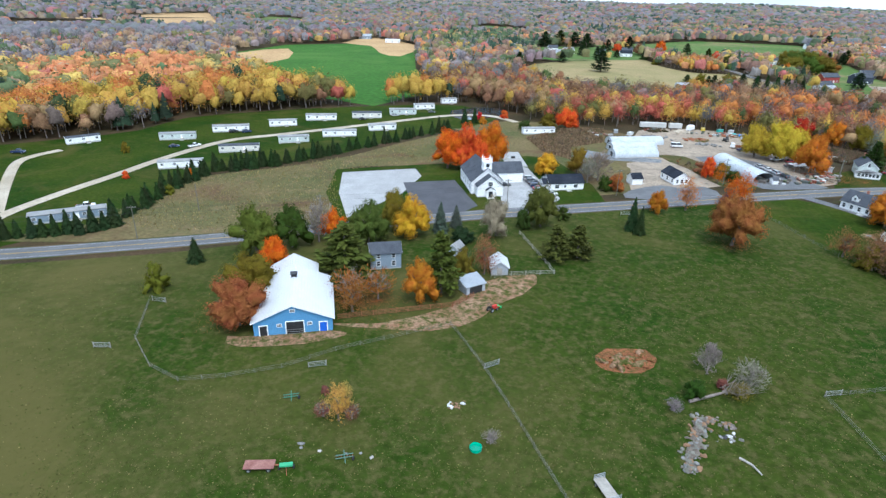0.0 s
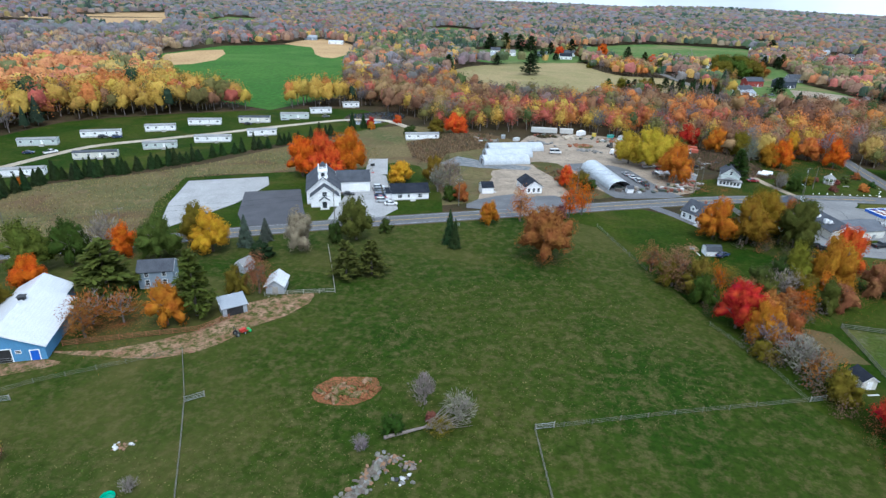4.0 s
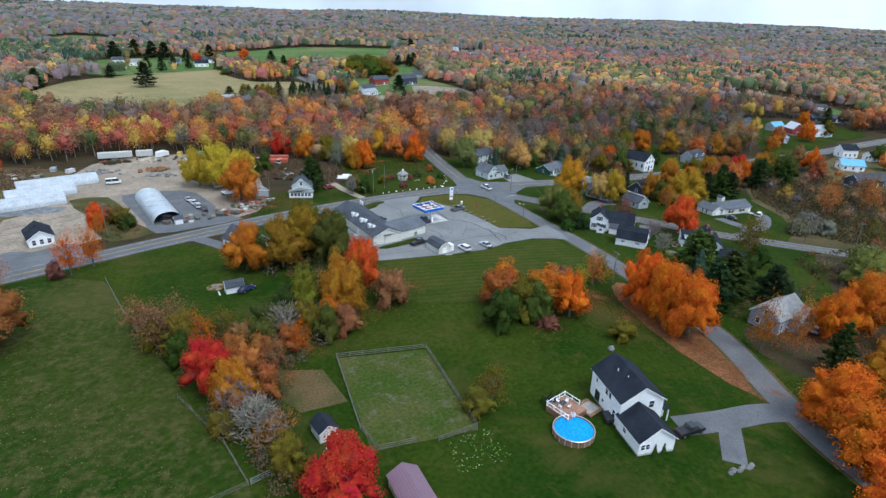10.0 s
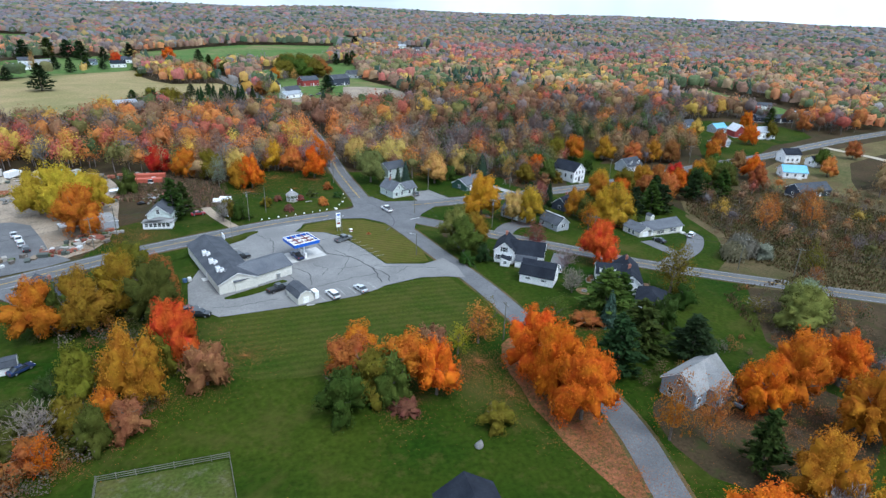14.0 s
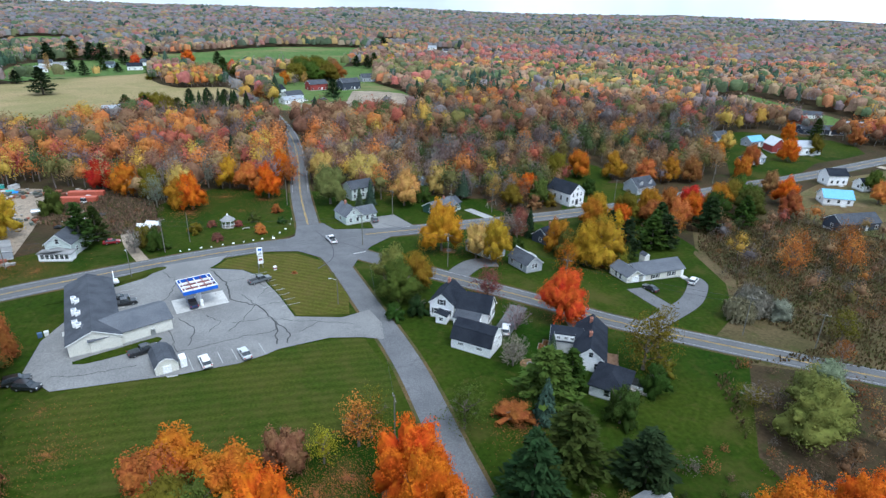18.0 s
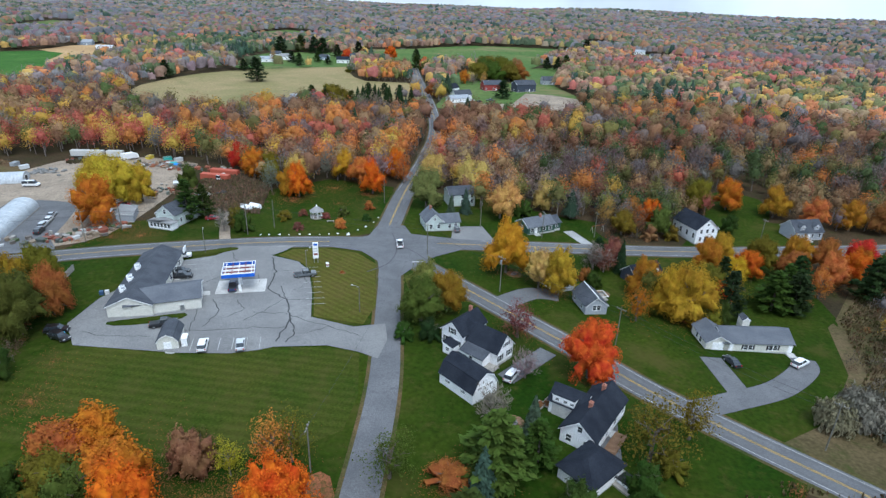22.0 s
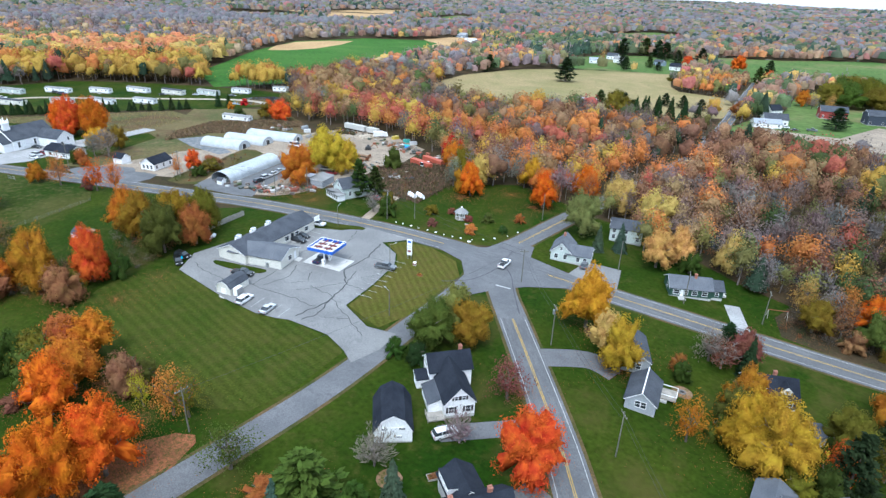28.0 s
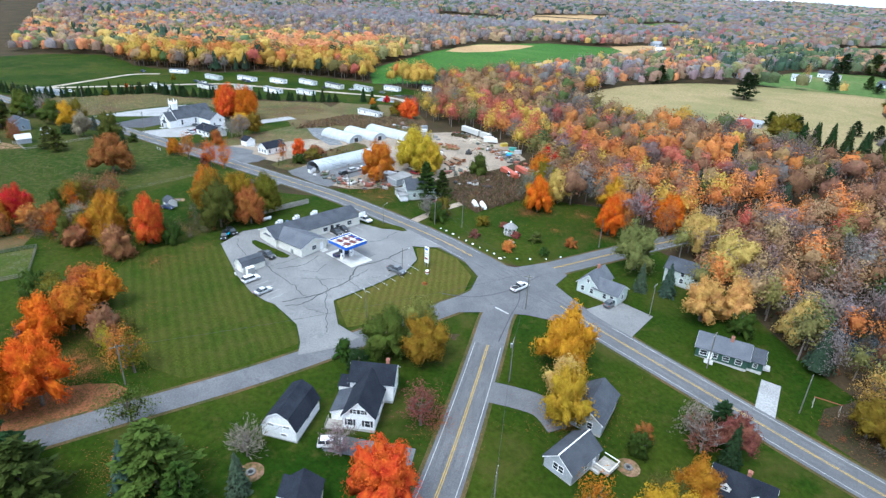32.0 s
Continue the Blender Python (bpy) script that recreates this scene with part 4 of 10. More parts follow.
HUES = {"scarlet": (0.52, 0.068, 0.016), "red": (0.40, 0.022, 0.016), "orange": (0.49, 0.1, 0.008), "amber": (0.35, 0.125, 0.012), "gold": (0.5, 0.235, 0.015), "yellow": (0.33, 0.17, 0.015), "lime": (0.36, 0.255, 0.022), "rust": (0.25, 0.085, 0.025),
        "tan": (0.42, 0.25, 0.07), "olive": (0.12, 0.095, 0.012), "green": (0.036, 0.058, 0.01), "moss": (0.068, 0.082, 0.015), "pine": (0.022, 0.038, 0.012), "blue": (0.05, 0.075, 0.05), "plum": (0.17, 0.055, 0.045), "grey": (0.2, 0.165, 0.14), "sage": (0.19, 0.19, 0.12), "peach": (0.40, 0.14, 0.035), "brown": (0.21, 0.10, 0.045), "willow": (0.125, 0.135, 0.034), "bronze": (0.2, 0.112, 0.013)}
WORDS = {"scarlet": "blazing orange-red", "red": "deep red", "orange": "bright orange", "amber": "amber orange", "gold": "golden yellow", "yellow": "amber yellow", "lime": "yellow-green", "rust": "rust brown", "tan": "pale tan", "olive": "olive brown", "green": "dark green",
         "moss": "mossy green", "pine": "dark green", "blue": "blue-green", "plum": "dull purple-brown", "grey": "nearly bare grey", "sage": "pale sage green", "peach": "faded orange", "brown": "withered brown", "willow": "pale yellow-green", "bronze": "bronze-green"}


def tree(kind, hue, x, y, h, r, group="", trunk=None, loose=True):
    rng = random.Random(round(x * 31 + y * 57))
    name = {"bush": "shrub"}.get(kind, KINDS[kind] if KINDS[kind] == "tree" else KINDS[kind] + "_tree")
    form = {"bush": "shrub with dense crown", "bare": "leafless tree with fine twigs", "thin": "tree with thinning autumn leaves", "young_spruce": "young spruce in a row", "spruce": "conical spruce", "pine": "tall pine with layered boughs", "willow": "weeping willow with hanging boughs"}.get(kind, "broad autumn tree in full leaf")
    t = thing(name, x, y, rng.uniform(0, 360), WORDS[hue] + " " + form + " on the grass", KINDS[kind], group, sc=(*[(BULK.get(kind, 1.0) if loose else 1.0) * r / WIDE[kind]] * 2, (1.09 if loose else 1.0) * h / TALL[kind]))
    n = sum(1 for k in CROWNS if k[0] == kind)
    c = HUES[hue]
    j = [rng.uniform(0.86, 1.14) for _ in range(3)]
    tk = trunk or {"spruce": "spruce", "young_spruce": "spruce", "pine": "pine", "bare": "bare"}.get(kind, "maple")
    share("trunk", TRUNKS[tk, rng.randrange(sum(1 for k in TRUNKS if k[0] == tk))], t)
    share("crown", CROWNS[kind, rng.randrange(n)], t, None, [a * b for a, b in zip(c, j)])
    return t


def grove(rows, group="", loose=True):
    for r in rows:
        tree(*r, group=group, loose=loose)


# barnyard and roadside trees by the pasture
grove([("spruce", "pine", -88, 130, 6, 2.2), ("bush", "olive", -88, 113, 6.5, 3.4), 
       ("bare", "grey", -61, 150, 12, 4.5)] , "trees round the barnyard")
grove([("spruce", "blue", -28, 166, 8, 2.4), ("spruce", "blue", -24, 171, 6, 2.0), 
       ("bare", "rust", -40, 118, 7, 4.6), ("bare", "rust", -34, 120, 7, 4.2), ("bush", "green", -44, 121, 4.5, 3.2), ("bush", "olive", -16, 138, 7, 3.2)], "trees round the barnyard")
grove([("bush", "green", -3, 174, 6, 2.8), ("bush", "green", 9, 185, 4, 2.6), ("spruce", "pine", 30, 180, 9, 2.1), ("spruce", "pine", 32, 177, 7.5, 1.8), ("bush", "pine", -20, 160, 4, 4.0)], "trees along the main road")
grove([("maple", "amber", 40, 199, 7, 2.8), ("thin", "peach", 50, 203, 11, 4.4), ("thin", "orange", 66, 209, 11, 4.0), ("thin", "orange", 70.5, 213.5, 11, 3.4), ("bush", "plum", 63, 207, 5, 2.2), ("thin", "tan", -28, 77, 7, 2.6)], "trees along the main road")
grove([("maple", "orange", -39, 237, 15, 5.2), ("maple", "scarlet", -31, 239, 17, 5.4), ("maple", "orange", -22, 245, 17, 5.6), ("maple", "scarlet", -26, 235, 13, 4.4), ("maple", "gold", 2, 236, 8, 4.2), ("ash", "olive", 14, 240, 10, 3.6), ("bare", "grey", 22, 232, 11, 6.0), ("bare", "grey", 18, 228, 9, 4.4), ("bush", "rust", 28, 219, 6.5, 3.2), ("bush", "green", 24, 219, 5.5, 2.8)], "church maples")
# hedgerow between pasture and village
grove([("thin", "brown", 87, 172, 8, 4.6), ("bush", "olive", 91, 165, 6.5, 4.0), ("thin", "brown", 94, 169, 9, 4.6), ("bush", "green", 97, 156, 7.5, 4.0), ("maple", "red", 101.5, 145, 11, 4.0), ("maple", "amber", 106, 139.5, 9.5, 3.6), ("bush", "rust", 111, 141, 7, 3.6), ("thin", "orange", 100, 160, 9, 3.2), ("bush", "rust", 106, 154, 6, 4.0), ("bush", "moss", 112, 160, 6, 4.0), ("thin", "brown", 113, 150, 6.5, 4.2), ("bare", "grey", 109.5, 130, 7.5, 5.0), ("bare", "grey", 106, 137, 7, 4.0), ("bush", "olive", 104, 133, 4, 3.0)], "hedgerow trees")
grove([("bare", "rust", 112, 127, 6, 4.2), ("bush", "olive", 114, 121, 6, 3.6), ("maple", "red", 120.5, 112, 11, 5.0), ("bush", "gold", 121, 103, 6, 2.6), ("bush", "rust", 116.5, 102, 5.5, 3.6), ("thin", "rust", 122, 97, 6, 4.2), ("thin", "peach", 124, 90, 6.5, 4.2), ("bush", "rust", 127, 84, 5.5, 4.2), ("thin", "rust", 126, 74, 7, 5.0)], "hedgerow trees")
grove([("bush", "green", 118, 170, 8, 4.2), ("bush", "olive", 122, 163, 7, 4.2)], "hedgerow trees")
grove([("bush", "brown", 130, 160, 6, 4.0), ("bush", "moss", 113, 166, 6.5, 4.0), ("bush", "rust", 116, 156, 5.5, 4.0), ("bush", "olive", 136, 178, 9, 4.4), ("bush", "green", 139, 184, 7, 3.4), ("bush", "brown", 108, 160, 5, 3.6), ("thin", "olive", 104, 166, 6, 4.0), ("bush", "olive", 148, 126, 4.2, 3.6), ("thin", "olive", 151.5, 128, 7, 4.0)], "hedgerow trees")
# clump in the lawn and maples along the side road
grove([("bush", "green", 164, 152.5, 9, 5.0), ("bush", "olive", 170, 156, 10, 5.2), ("ash", "rust", 168, 161, 10, 4.4), ("bush", "moss", 174.5, 154, 9, 4.6), ("ash", "orange", 182.5, 152.5, 11, 3.8), ("ash", "amber", 178, 158, 10.5, 4.4), ("ash", "amber", 170.5, 164, 10, 4.4), ("bush", "plum", 175, 149.5, 2.4, 3.2), ("thin", "olive", 200.5, 168, 9, 4.0), ("thin", "peach", 198, 166.5, 9, 4.2), ("bush", "brown", 186, 164.5, 7.5, 4.0), ("thin", "lime", 192, 164, 7, 2.6), ("bush", "olive", 189, 141, 3.6, 3.8), ("bush", "moss", 186, 168, 4.5, 2.6)], "lawn clump")
grove([("maple", "orange", 208.5, 103, 12, 5.4), ("maple", "amber", 216.5, 96, 12, 5.6), ("bare", "grey", 222, 101, 10, 4.2), ("maple", "gold", 228, 97, 12, 5.4), ("maple", "orange", 205, 95, 12, 6.0), ("maple", "orange", 197, 84, 11, 5.5)], "roadside maples")
# round the white houses
grove([("maple", "moss", 217, 216, 10.5, 4.8), ("ash", "willow", 217.5, 223.5, 11.5, 4.6), ("maple", "bronze", 222.5, 222, 10, 4.2), ("bush", "green", 214, 207, 4, 2.6), ("bush", "pine", 220, 208, 5, 3.0), ("thin", "plum", 239.5, 212, 8.5, 4.6), ("bare", "grey", 240, 196, 6, 3.4), ("thin", "moss", 216.5, 166, 8.5, 4.8), ("spruce", "blue", 240, 179, 7, 1.8), ("spruce", "blue", 231, 164, 8, 2.2)] , "trees round the white houses")
grove([("spruce", "pine", 236, 139, 8, 2.4), ("bare", "grey", 233, 182, 6, 3.4), ("bush", "green", 256, 166, 6, 3.4), ("bush", "green", 244, 160, 7, 3.6), ("bush", "rust", 226, 166, 3, 4.4), ("bush", "olive", 262, 172, 4, 3.2)], "trees round the white houses")
grove([("ash", "tan", 247, 240, 11, 3.6), ("maple", "yellow", 280, 231, 13, 4.6), ("ash", "plum", 271, 261, 8.5, 3.6), ("thin", "grey", 265, 257, 8, 4.2), ("pine", "pine", 295, 233, 12, 3.6), ("ash", "moss", 276, 236, 9, 3.6), ("bush", "green", 285, 236, 5, 3.4), ("bush", "olive", 288, 226, 5, 3.6), ("bush", "green", 292, 230, 6, 3.4), ("bush", "moss", 274, 231, 5, 3.0), ("maple", "amber", 276, 243, 10, 3.8), ("maple", "olive", 293, 244, 10, 3.8), ("thin", "amber", 270, 226, 9, 3.6), ("thin", "scarlet", 293, 234, 9, 3.2), ("pine", "pine", 267, 262, 8, 3.0), ("bare", "plum", 268, 256, 6.5, 4.0), ("spruce", "pine", 273, 257, 9, 2.0), ("bush", "green", 263, 245, 4, 2.6), ("bush", "rust", 261, 248, 3.6, 2.0), ("thin", "olive", 300, 242, 9, 4.4)], "trees between the roads")
grove([("pine", "green", 317, 248, 10, 4.0), ("pine", "pine", 322, 252, 11, 4.4), ("maple", "orange", 312, 262, 8.5, 3.6), ("maple", "gold", 307, 258, 8, 3.6), ("pine", "pine", 342, 250, 12, 5.0), ("maple", "peach", 335, 258, 10, 3.8), ("maple", "orange", 344, 262, 10, 4.0), ("maple", "rust", 326, 262, 9, 4.0), ("thin", "peach", 335, 208, 12, 5.0), ("thin", "rust", 345, 214, 11, 4.6), ("willow", "sage", 303, 190, 6.5, 4.6), ("willow", "sage", 297, 188, 5, 3.8), ("bush", "sage", 308, 186, 5, 3.8)], "trees between the roads")
grove([("bush", "sage", 292, 158, 6, 4.6), ("bare", "rust", 302, 164, 6, 2.6), ("bare", "olive", 272, 158, 4, 3.4), ("thin", "olive", 312, 172, 8, 4.0), ("thin", "peach", 355, 205, 11, 5.0), ("thin", "rust", 365, 215, 11, 5.0)], "marsh trees")
# north of the main road
grove([("spruce", "blue", 221, 291, 7, 1.9), ("spruce", "blue", 226, 296, 8, 2.2), ("ash", "tan", 242, 302, 11, 4.4), ("bush", "green", 247, 298, 6, 3.6), ("maple", "peach", 183, 322, 10, 4.2), ("maple", "amber", 160, 304, 10, 4.0), ("thin", "peach", 190, 318, 8, 3.2)], "trees north of the road")
grove([("pine", "green", 136, 271, 12.5, 4.4), ("pine", "green", 139, 276, 10, 3.4), ("maple", "scarlet", 66, 246, 8, 2.4), ("thin", "orange", 68, 238, 8, 2.6), ("bush", "olive", 72, 250, 5, 4.2), ("bush", "brown", 66, 254, 4.5, 4.4), ("bush", "green", 75, 243, 4, 3.2), ("bush", "green", 157, 264, 6.5, 3.4), ("bush", "olive", 153, 268, 6, 3.0), ("bare", "grey", 151, 263, 6.5, 3.0), ("bush", "moss", 120, 305, 9, 4.2)], "trees north of the road")
grove([("bush", "olive", 166, 276, 3.2, 2.6), ("bush", "moss", 184, 284, 3, 2.4), ("bush", "peach", 186, 272, 3, 2.2), ("bush", "plum", 173, 268, 2.4, 2.0), ("bush", "plum", 171, 281, 2.0, 1.7), ("bush", "plum", 179, 280, 2.0, 1.7), ("bush", "rust", 192, 292, 3, 2.2), ("bush", "green", 193, 280, 2.4, 1.8)], "lawn shrubs")
grove([("maple", "amber", 300, 262, 11, 4.2), ("maple", "yellow", 306, 268, 11, 4.0), ("maple", "olive", 319, 268, 11, 4.4), ("maple", "amber", 331, 270, 11, 4.4), ("maple", "rust", 340, 270, 10.5, 4.0), ("pine", "pine", 300, 250, 10, 3.0), ("maple", "red", 352, 272, 10, 3.8), ("maple", "amber", 362, 268, 11, 4.4), ("maple", "moss", 372, 262, 11, 4.6), ("maple", "green", 352, 258, 11, 4.8), ("thin", "peach", 328, 250, 9, 3.6)], "trees between the roads")
grove([("maple", "olive", 318, 322, 12, 4.6), ("maple", "amber", 330, 324, 12, 4.6), ("thin", "grey", 300, 304, 11, 4.2), ("maple", "orange", 293, 300, 10, 3.8), ("maple", "yellow", 346, 318, 12, 4.6), ("maple", "peach", 356, 308, 11, 4.2), ("thin", "peach", 286, 300, 11, 4.0), ("thin", "tan", 277, 298, 10, 3.8), ("ash", "olive", 281, 290, 9, 3.8), ("thin", "brown", 287, 292, 10, 4.2), ("ash", "moss", 294, 292, 10, 4.0), ("bush", "brown", 290, 288, 5, 3.4), ("bush", "olive", 298, 290, 5, 3.2), ("thin", "grey", 283, 297, 10, 4.0), ("maple", "amber", 368, 306, 11, 4.2), ("maple", "rust", 378, 304, 11, 4.4), ("maple", "green", 322, 300, 7, 2.6), ("thin", "grey", 266, 302, 12, 4.4), ("ash", "tan", 256, 308, 12, 4.2)], "trees north of the road")
grove([("ash", "yellow", 176, 326, 12, 4.4), ("thin", "grey", 168, 328, 12, 4.6), ("ash", "tan", 160, 314, 12, 4.6), ("thin", "grey", 152, 306, 11, 4.2), ("maple", "olive", 150, 316, 12, 4.4), ("ash", "amber", 140, 322, 12, 4.6), ("maple", "red", 130, 334, 11, 4.2), ("thin", "peach", 200, 326, 12, 4.4), ("ash", "tan", 212, 326, 13, 5.0), ("maple", "orange", 196, 332, 12, 4.4), ("thin", "grey", 208, 334, 12, 4.6)], "trees north of the road")
# the larger trees, by height and crown
grove([("maple", "rust", -60, 102, 11.5, 6.5), ("maple", "olive", -63, 114, 11.5, 6.8), ("maple", "orange", -64, 128, 10, 4.2), ("ash", "moss", -75, 139, 14, 7.2), ("ash", "green", -67, 145, 13, 6.0), ("pine", "moss", -46, 131, 14, 7.2), ("maple", "orange", -58, 153, 9.5, 5.0), ("maple", "moss", -47, 153, 13, 6.4), ("maple", "gold", -35, 160, 13, 5.8), ("maple", "olive", -42, 164, 13, 5.2), ("pine", "moss", -20, 126, 16, 4.8), ("ash", "amber", -24, 121, 11, 4.4), ("thin", "rust", -38, 113, 8.7, 4.4), ("thin", "brown", -11, 139, 11, 4.0)], "trees round the barnyard", False)
grove([("ash", "sage", -11, 166, 12.5, 4.5), ("ash", "moss", 2, 177, 13.5, 5.8), ("pine", "moss", 7, 152, 10, 4.0), ("pine", "moss", 13, 155, 9.5, 4.0), ("maple", "rust", 58, 174, 15.5, 8.4)], "trees along the main road", False)
grove([("maple", "amber", 110, 200, 14, 6.2), ("bush", "moss", 113, 204, 11, 6.0), ("maple", "bronze", 119.5, 199, 15, 6.4), ("maple", "moss", 133, 199, 15.5, 6.2), ("maple", "bronze", 126, 206, 15, 6.4), ("maple", "olive", 127, 215, 14, 5.6), ("maple", "rust", 134, 208, 12.5, 4.8), ("maple", "scarlet", 137, 178.5, 15, 5.0), ("maple", "amber", 130.5, 168.5, 15.5, 5.4), ("bush", "brown", 142.5, 170, 9.5, 4.8), ("ash", "olive", 122, 170, 13, 4.6), ("bush", "amber", 126, 163, 8, 3.8), ("bush", "rust", 112, 152, 7, 3.6), ("bush", "peach", 108, 148, 7.5, 3.8), ("ash", "olive", 96, 160, 10, 4.6), ("thin", "brown", 91, 164, 10.5, 5.4), ("bush", "moss", 125, 158, 9, 3.2), ("bare", "grey", 117, 161, 8.5, 4.5), ("thin", "orange", 119, 154, 8, 2.6)], "hedgerow trees", False)
grove([("maple", "orange", 203.5, 152.5, 15, 6.0), ("maple", "orange", 204, 145, 15.5, 5.6), ("maple", "orange", 204.5, 137, 16, 6.4), ("maple", "orange", 237, 127, 13, 5.2), ("maple", "orange", 246, 127, 16, 6.4), ("maple", "orange", 261, 128, 12.5, 5.2), ("maple", "amber", 249, 115, 15.5, 6.0), ("thin", "amber", 216, 127, 14, 3.5), ("thin", "peach", 222, 124, 14, 3.2), ("maple", "amber", 227, 107, 13.5, 5.8), ("pine", "green", 225, 116, 12, 3.6)], "roadside maples", False)
grove([("pine", "pine", 220, 147, 13, 5.0), ("pine", "green", 229, 151, 13, 5.6), ("pine", "pine", 239, 146, 10.5, 5.2), ("pine", "moss", 233, 168, 12.5, 5.8), ("pine", "green", 240, 171, 9.5, 3.4), ("thin", "olive", 259, 174, 13, 6.4), ("thin", "olive", 268, 181, 11, 4.6), ("maple", "scarlet", 253, 198, 13.5, 6.0)], "trees round the white houses", False)
grove([("ash", "willow", 274, 146, 12, 6.8), ("ash", "willow", 281, 153, 9.5, 5.0)], "marsh trees", False)
grove([("ash", "willow", 211.5, 299, 15, 6.6), ("ash", "tan", 228.5, 320.5, 14.5, 7.4), ("ash", "tan", 238.5, 294, 12.5, 6.4), ("maple", "orange", 190, 310, 13.5, 5.2), ("maple", "orange", 164, 301, 13.5, 5.0), ("maple", "amber", 110, 264, 16, 7.0), ("maple", "lime", 104, 284, 18, 8.6), ("maple", "lime", 95, 289, 15, 7.0), ("maple", "lime", 112, 287, 14, 6.0)], "trees north of the road", False)
grove([("maple", "gold", 238.5, 248, 16, 6.8), ("ash", "yellow", 252, 236.5, 14, 5.0), ("maple", "yellow", 284, 229, 16, 6.8), ("pine", "green", 310, 240, 11.5, 5.2), ("pine", "pine", 316, 240.5, 11, 4.8)], "trees between the roads", False)
grove([("maple", "orange", 392, 264, 12, 5.4), ("maple", "rust", 382, 252, 11, 5.0), ("maple", "moss", 366, 256, 12, 5.6), ("pine", "green", 358, 250, 12, 4.2), ("maple", "amber", 348, 266, 10, 4.2), ("ash", "olive", 374, 274, 11, 4.8), ("ash", "moss", 384, 280, 10, 4.6), ("ash", "brown", 398, 278, 10, 4.4), ("maple", "orange", 446, 314, 12, 5.2), ("maple", "rust", 422, 314, 11, 4.6), ("ash", "amber", 408, 322, 11, 4.8), ("maple", "olive", 470, 320, 11, 4.6), ("pine", "green", 500, 346, 13, 4.4), ("maple", "orange", 484, 350, 11, 4.4), ("ash", "rust", 512, 330, 12, 5.0), ("ash", "tan", 430, 340, 11, 4.6), ("maple", "moss", 438, 262, 10, 4.4), ("ash", "rust", 470, 268, 10, 4.6), ("ash", "peach", 426, 250, 10, 4.8), ("maple", "amber", 404, 300, 11, 4.4)], "trees round the far houses", False)
# spruce rows that screen the mobile homes
for k in range(92):
    u = k / 91 * 6
    line = [(-164, 122), (-128, 145), (-135, 190), (-133, 213), (-113, 227), (-92, 252), (-52, 308)]
    i = min(int(u), 5)
    a, b = line[i], line[i + 1]
    x, y = a[0] + (b[0] - a[0]) * (u - i) + rt.uniform(-1.6, 1.6), a[1] + (b[1] - a[1]) * (u - i) + rt.uniform(-1.6, 1.6)
    tree("young_spruce", "pine", x, y, rt.uniform(4.0, 7.2), rt.uniform(1.5, 2.2), "spruce screen")
grove([("bush", "orange", -134, 200, 4.5, 1.6), ("bush", "olive", -132, 182, 3.5, 2.4), ("bush", "olive", -186, 230, 4.5, 2.2), ("bush", "scarlet", -160, 196, 3, 1.4), ("bush", "red", -40, 340, 4, 2.6), ("bush", "scarlet", -26, 348, 4.5, 2.6), ("bush", "amber", -36, 328, 4, 2.4), ("spruce", "pine", -46, 326, 8, 2.2), ("spruce", "pine", -41, 330, 7, 2), ("maple", "scarlet", 10, 330, 10, 5), ("bush", "green", -12, 318, 5, 4), ("maple", "olive", 0, 328, 8, 4)], "park shrubs")

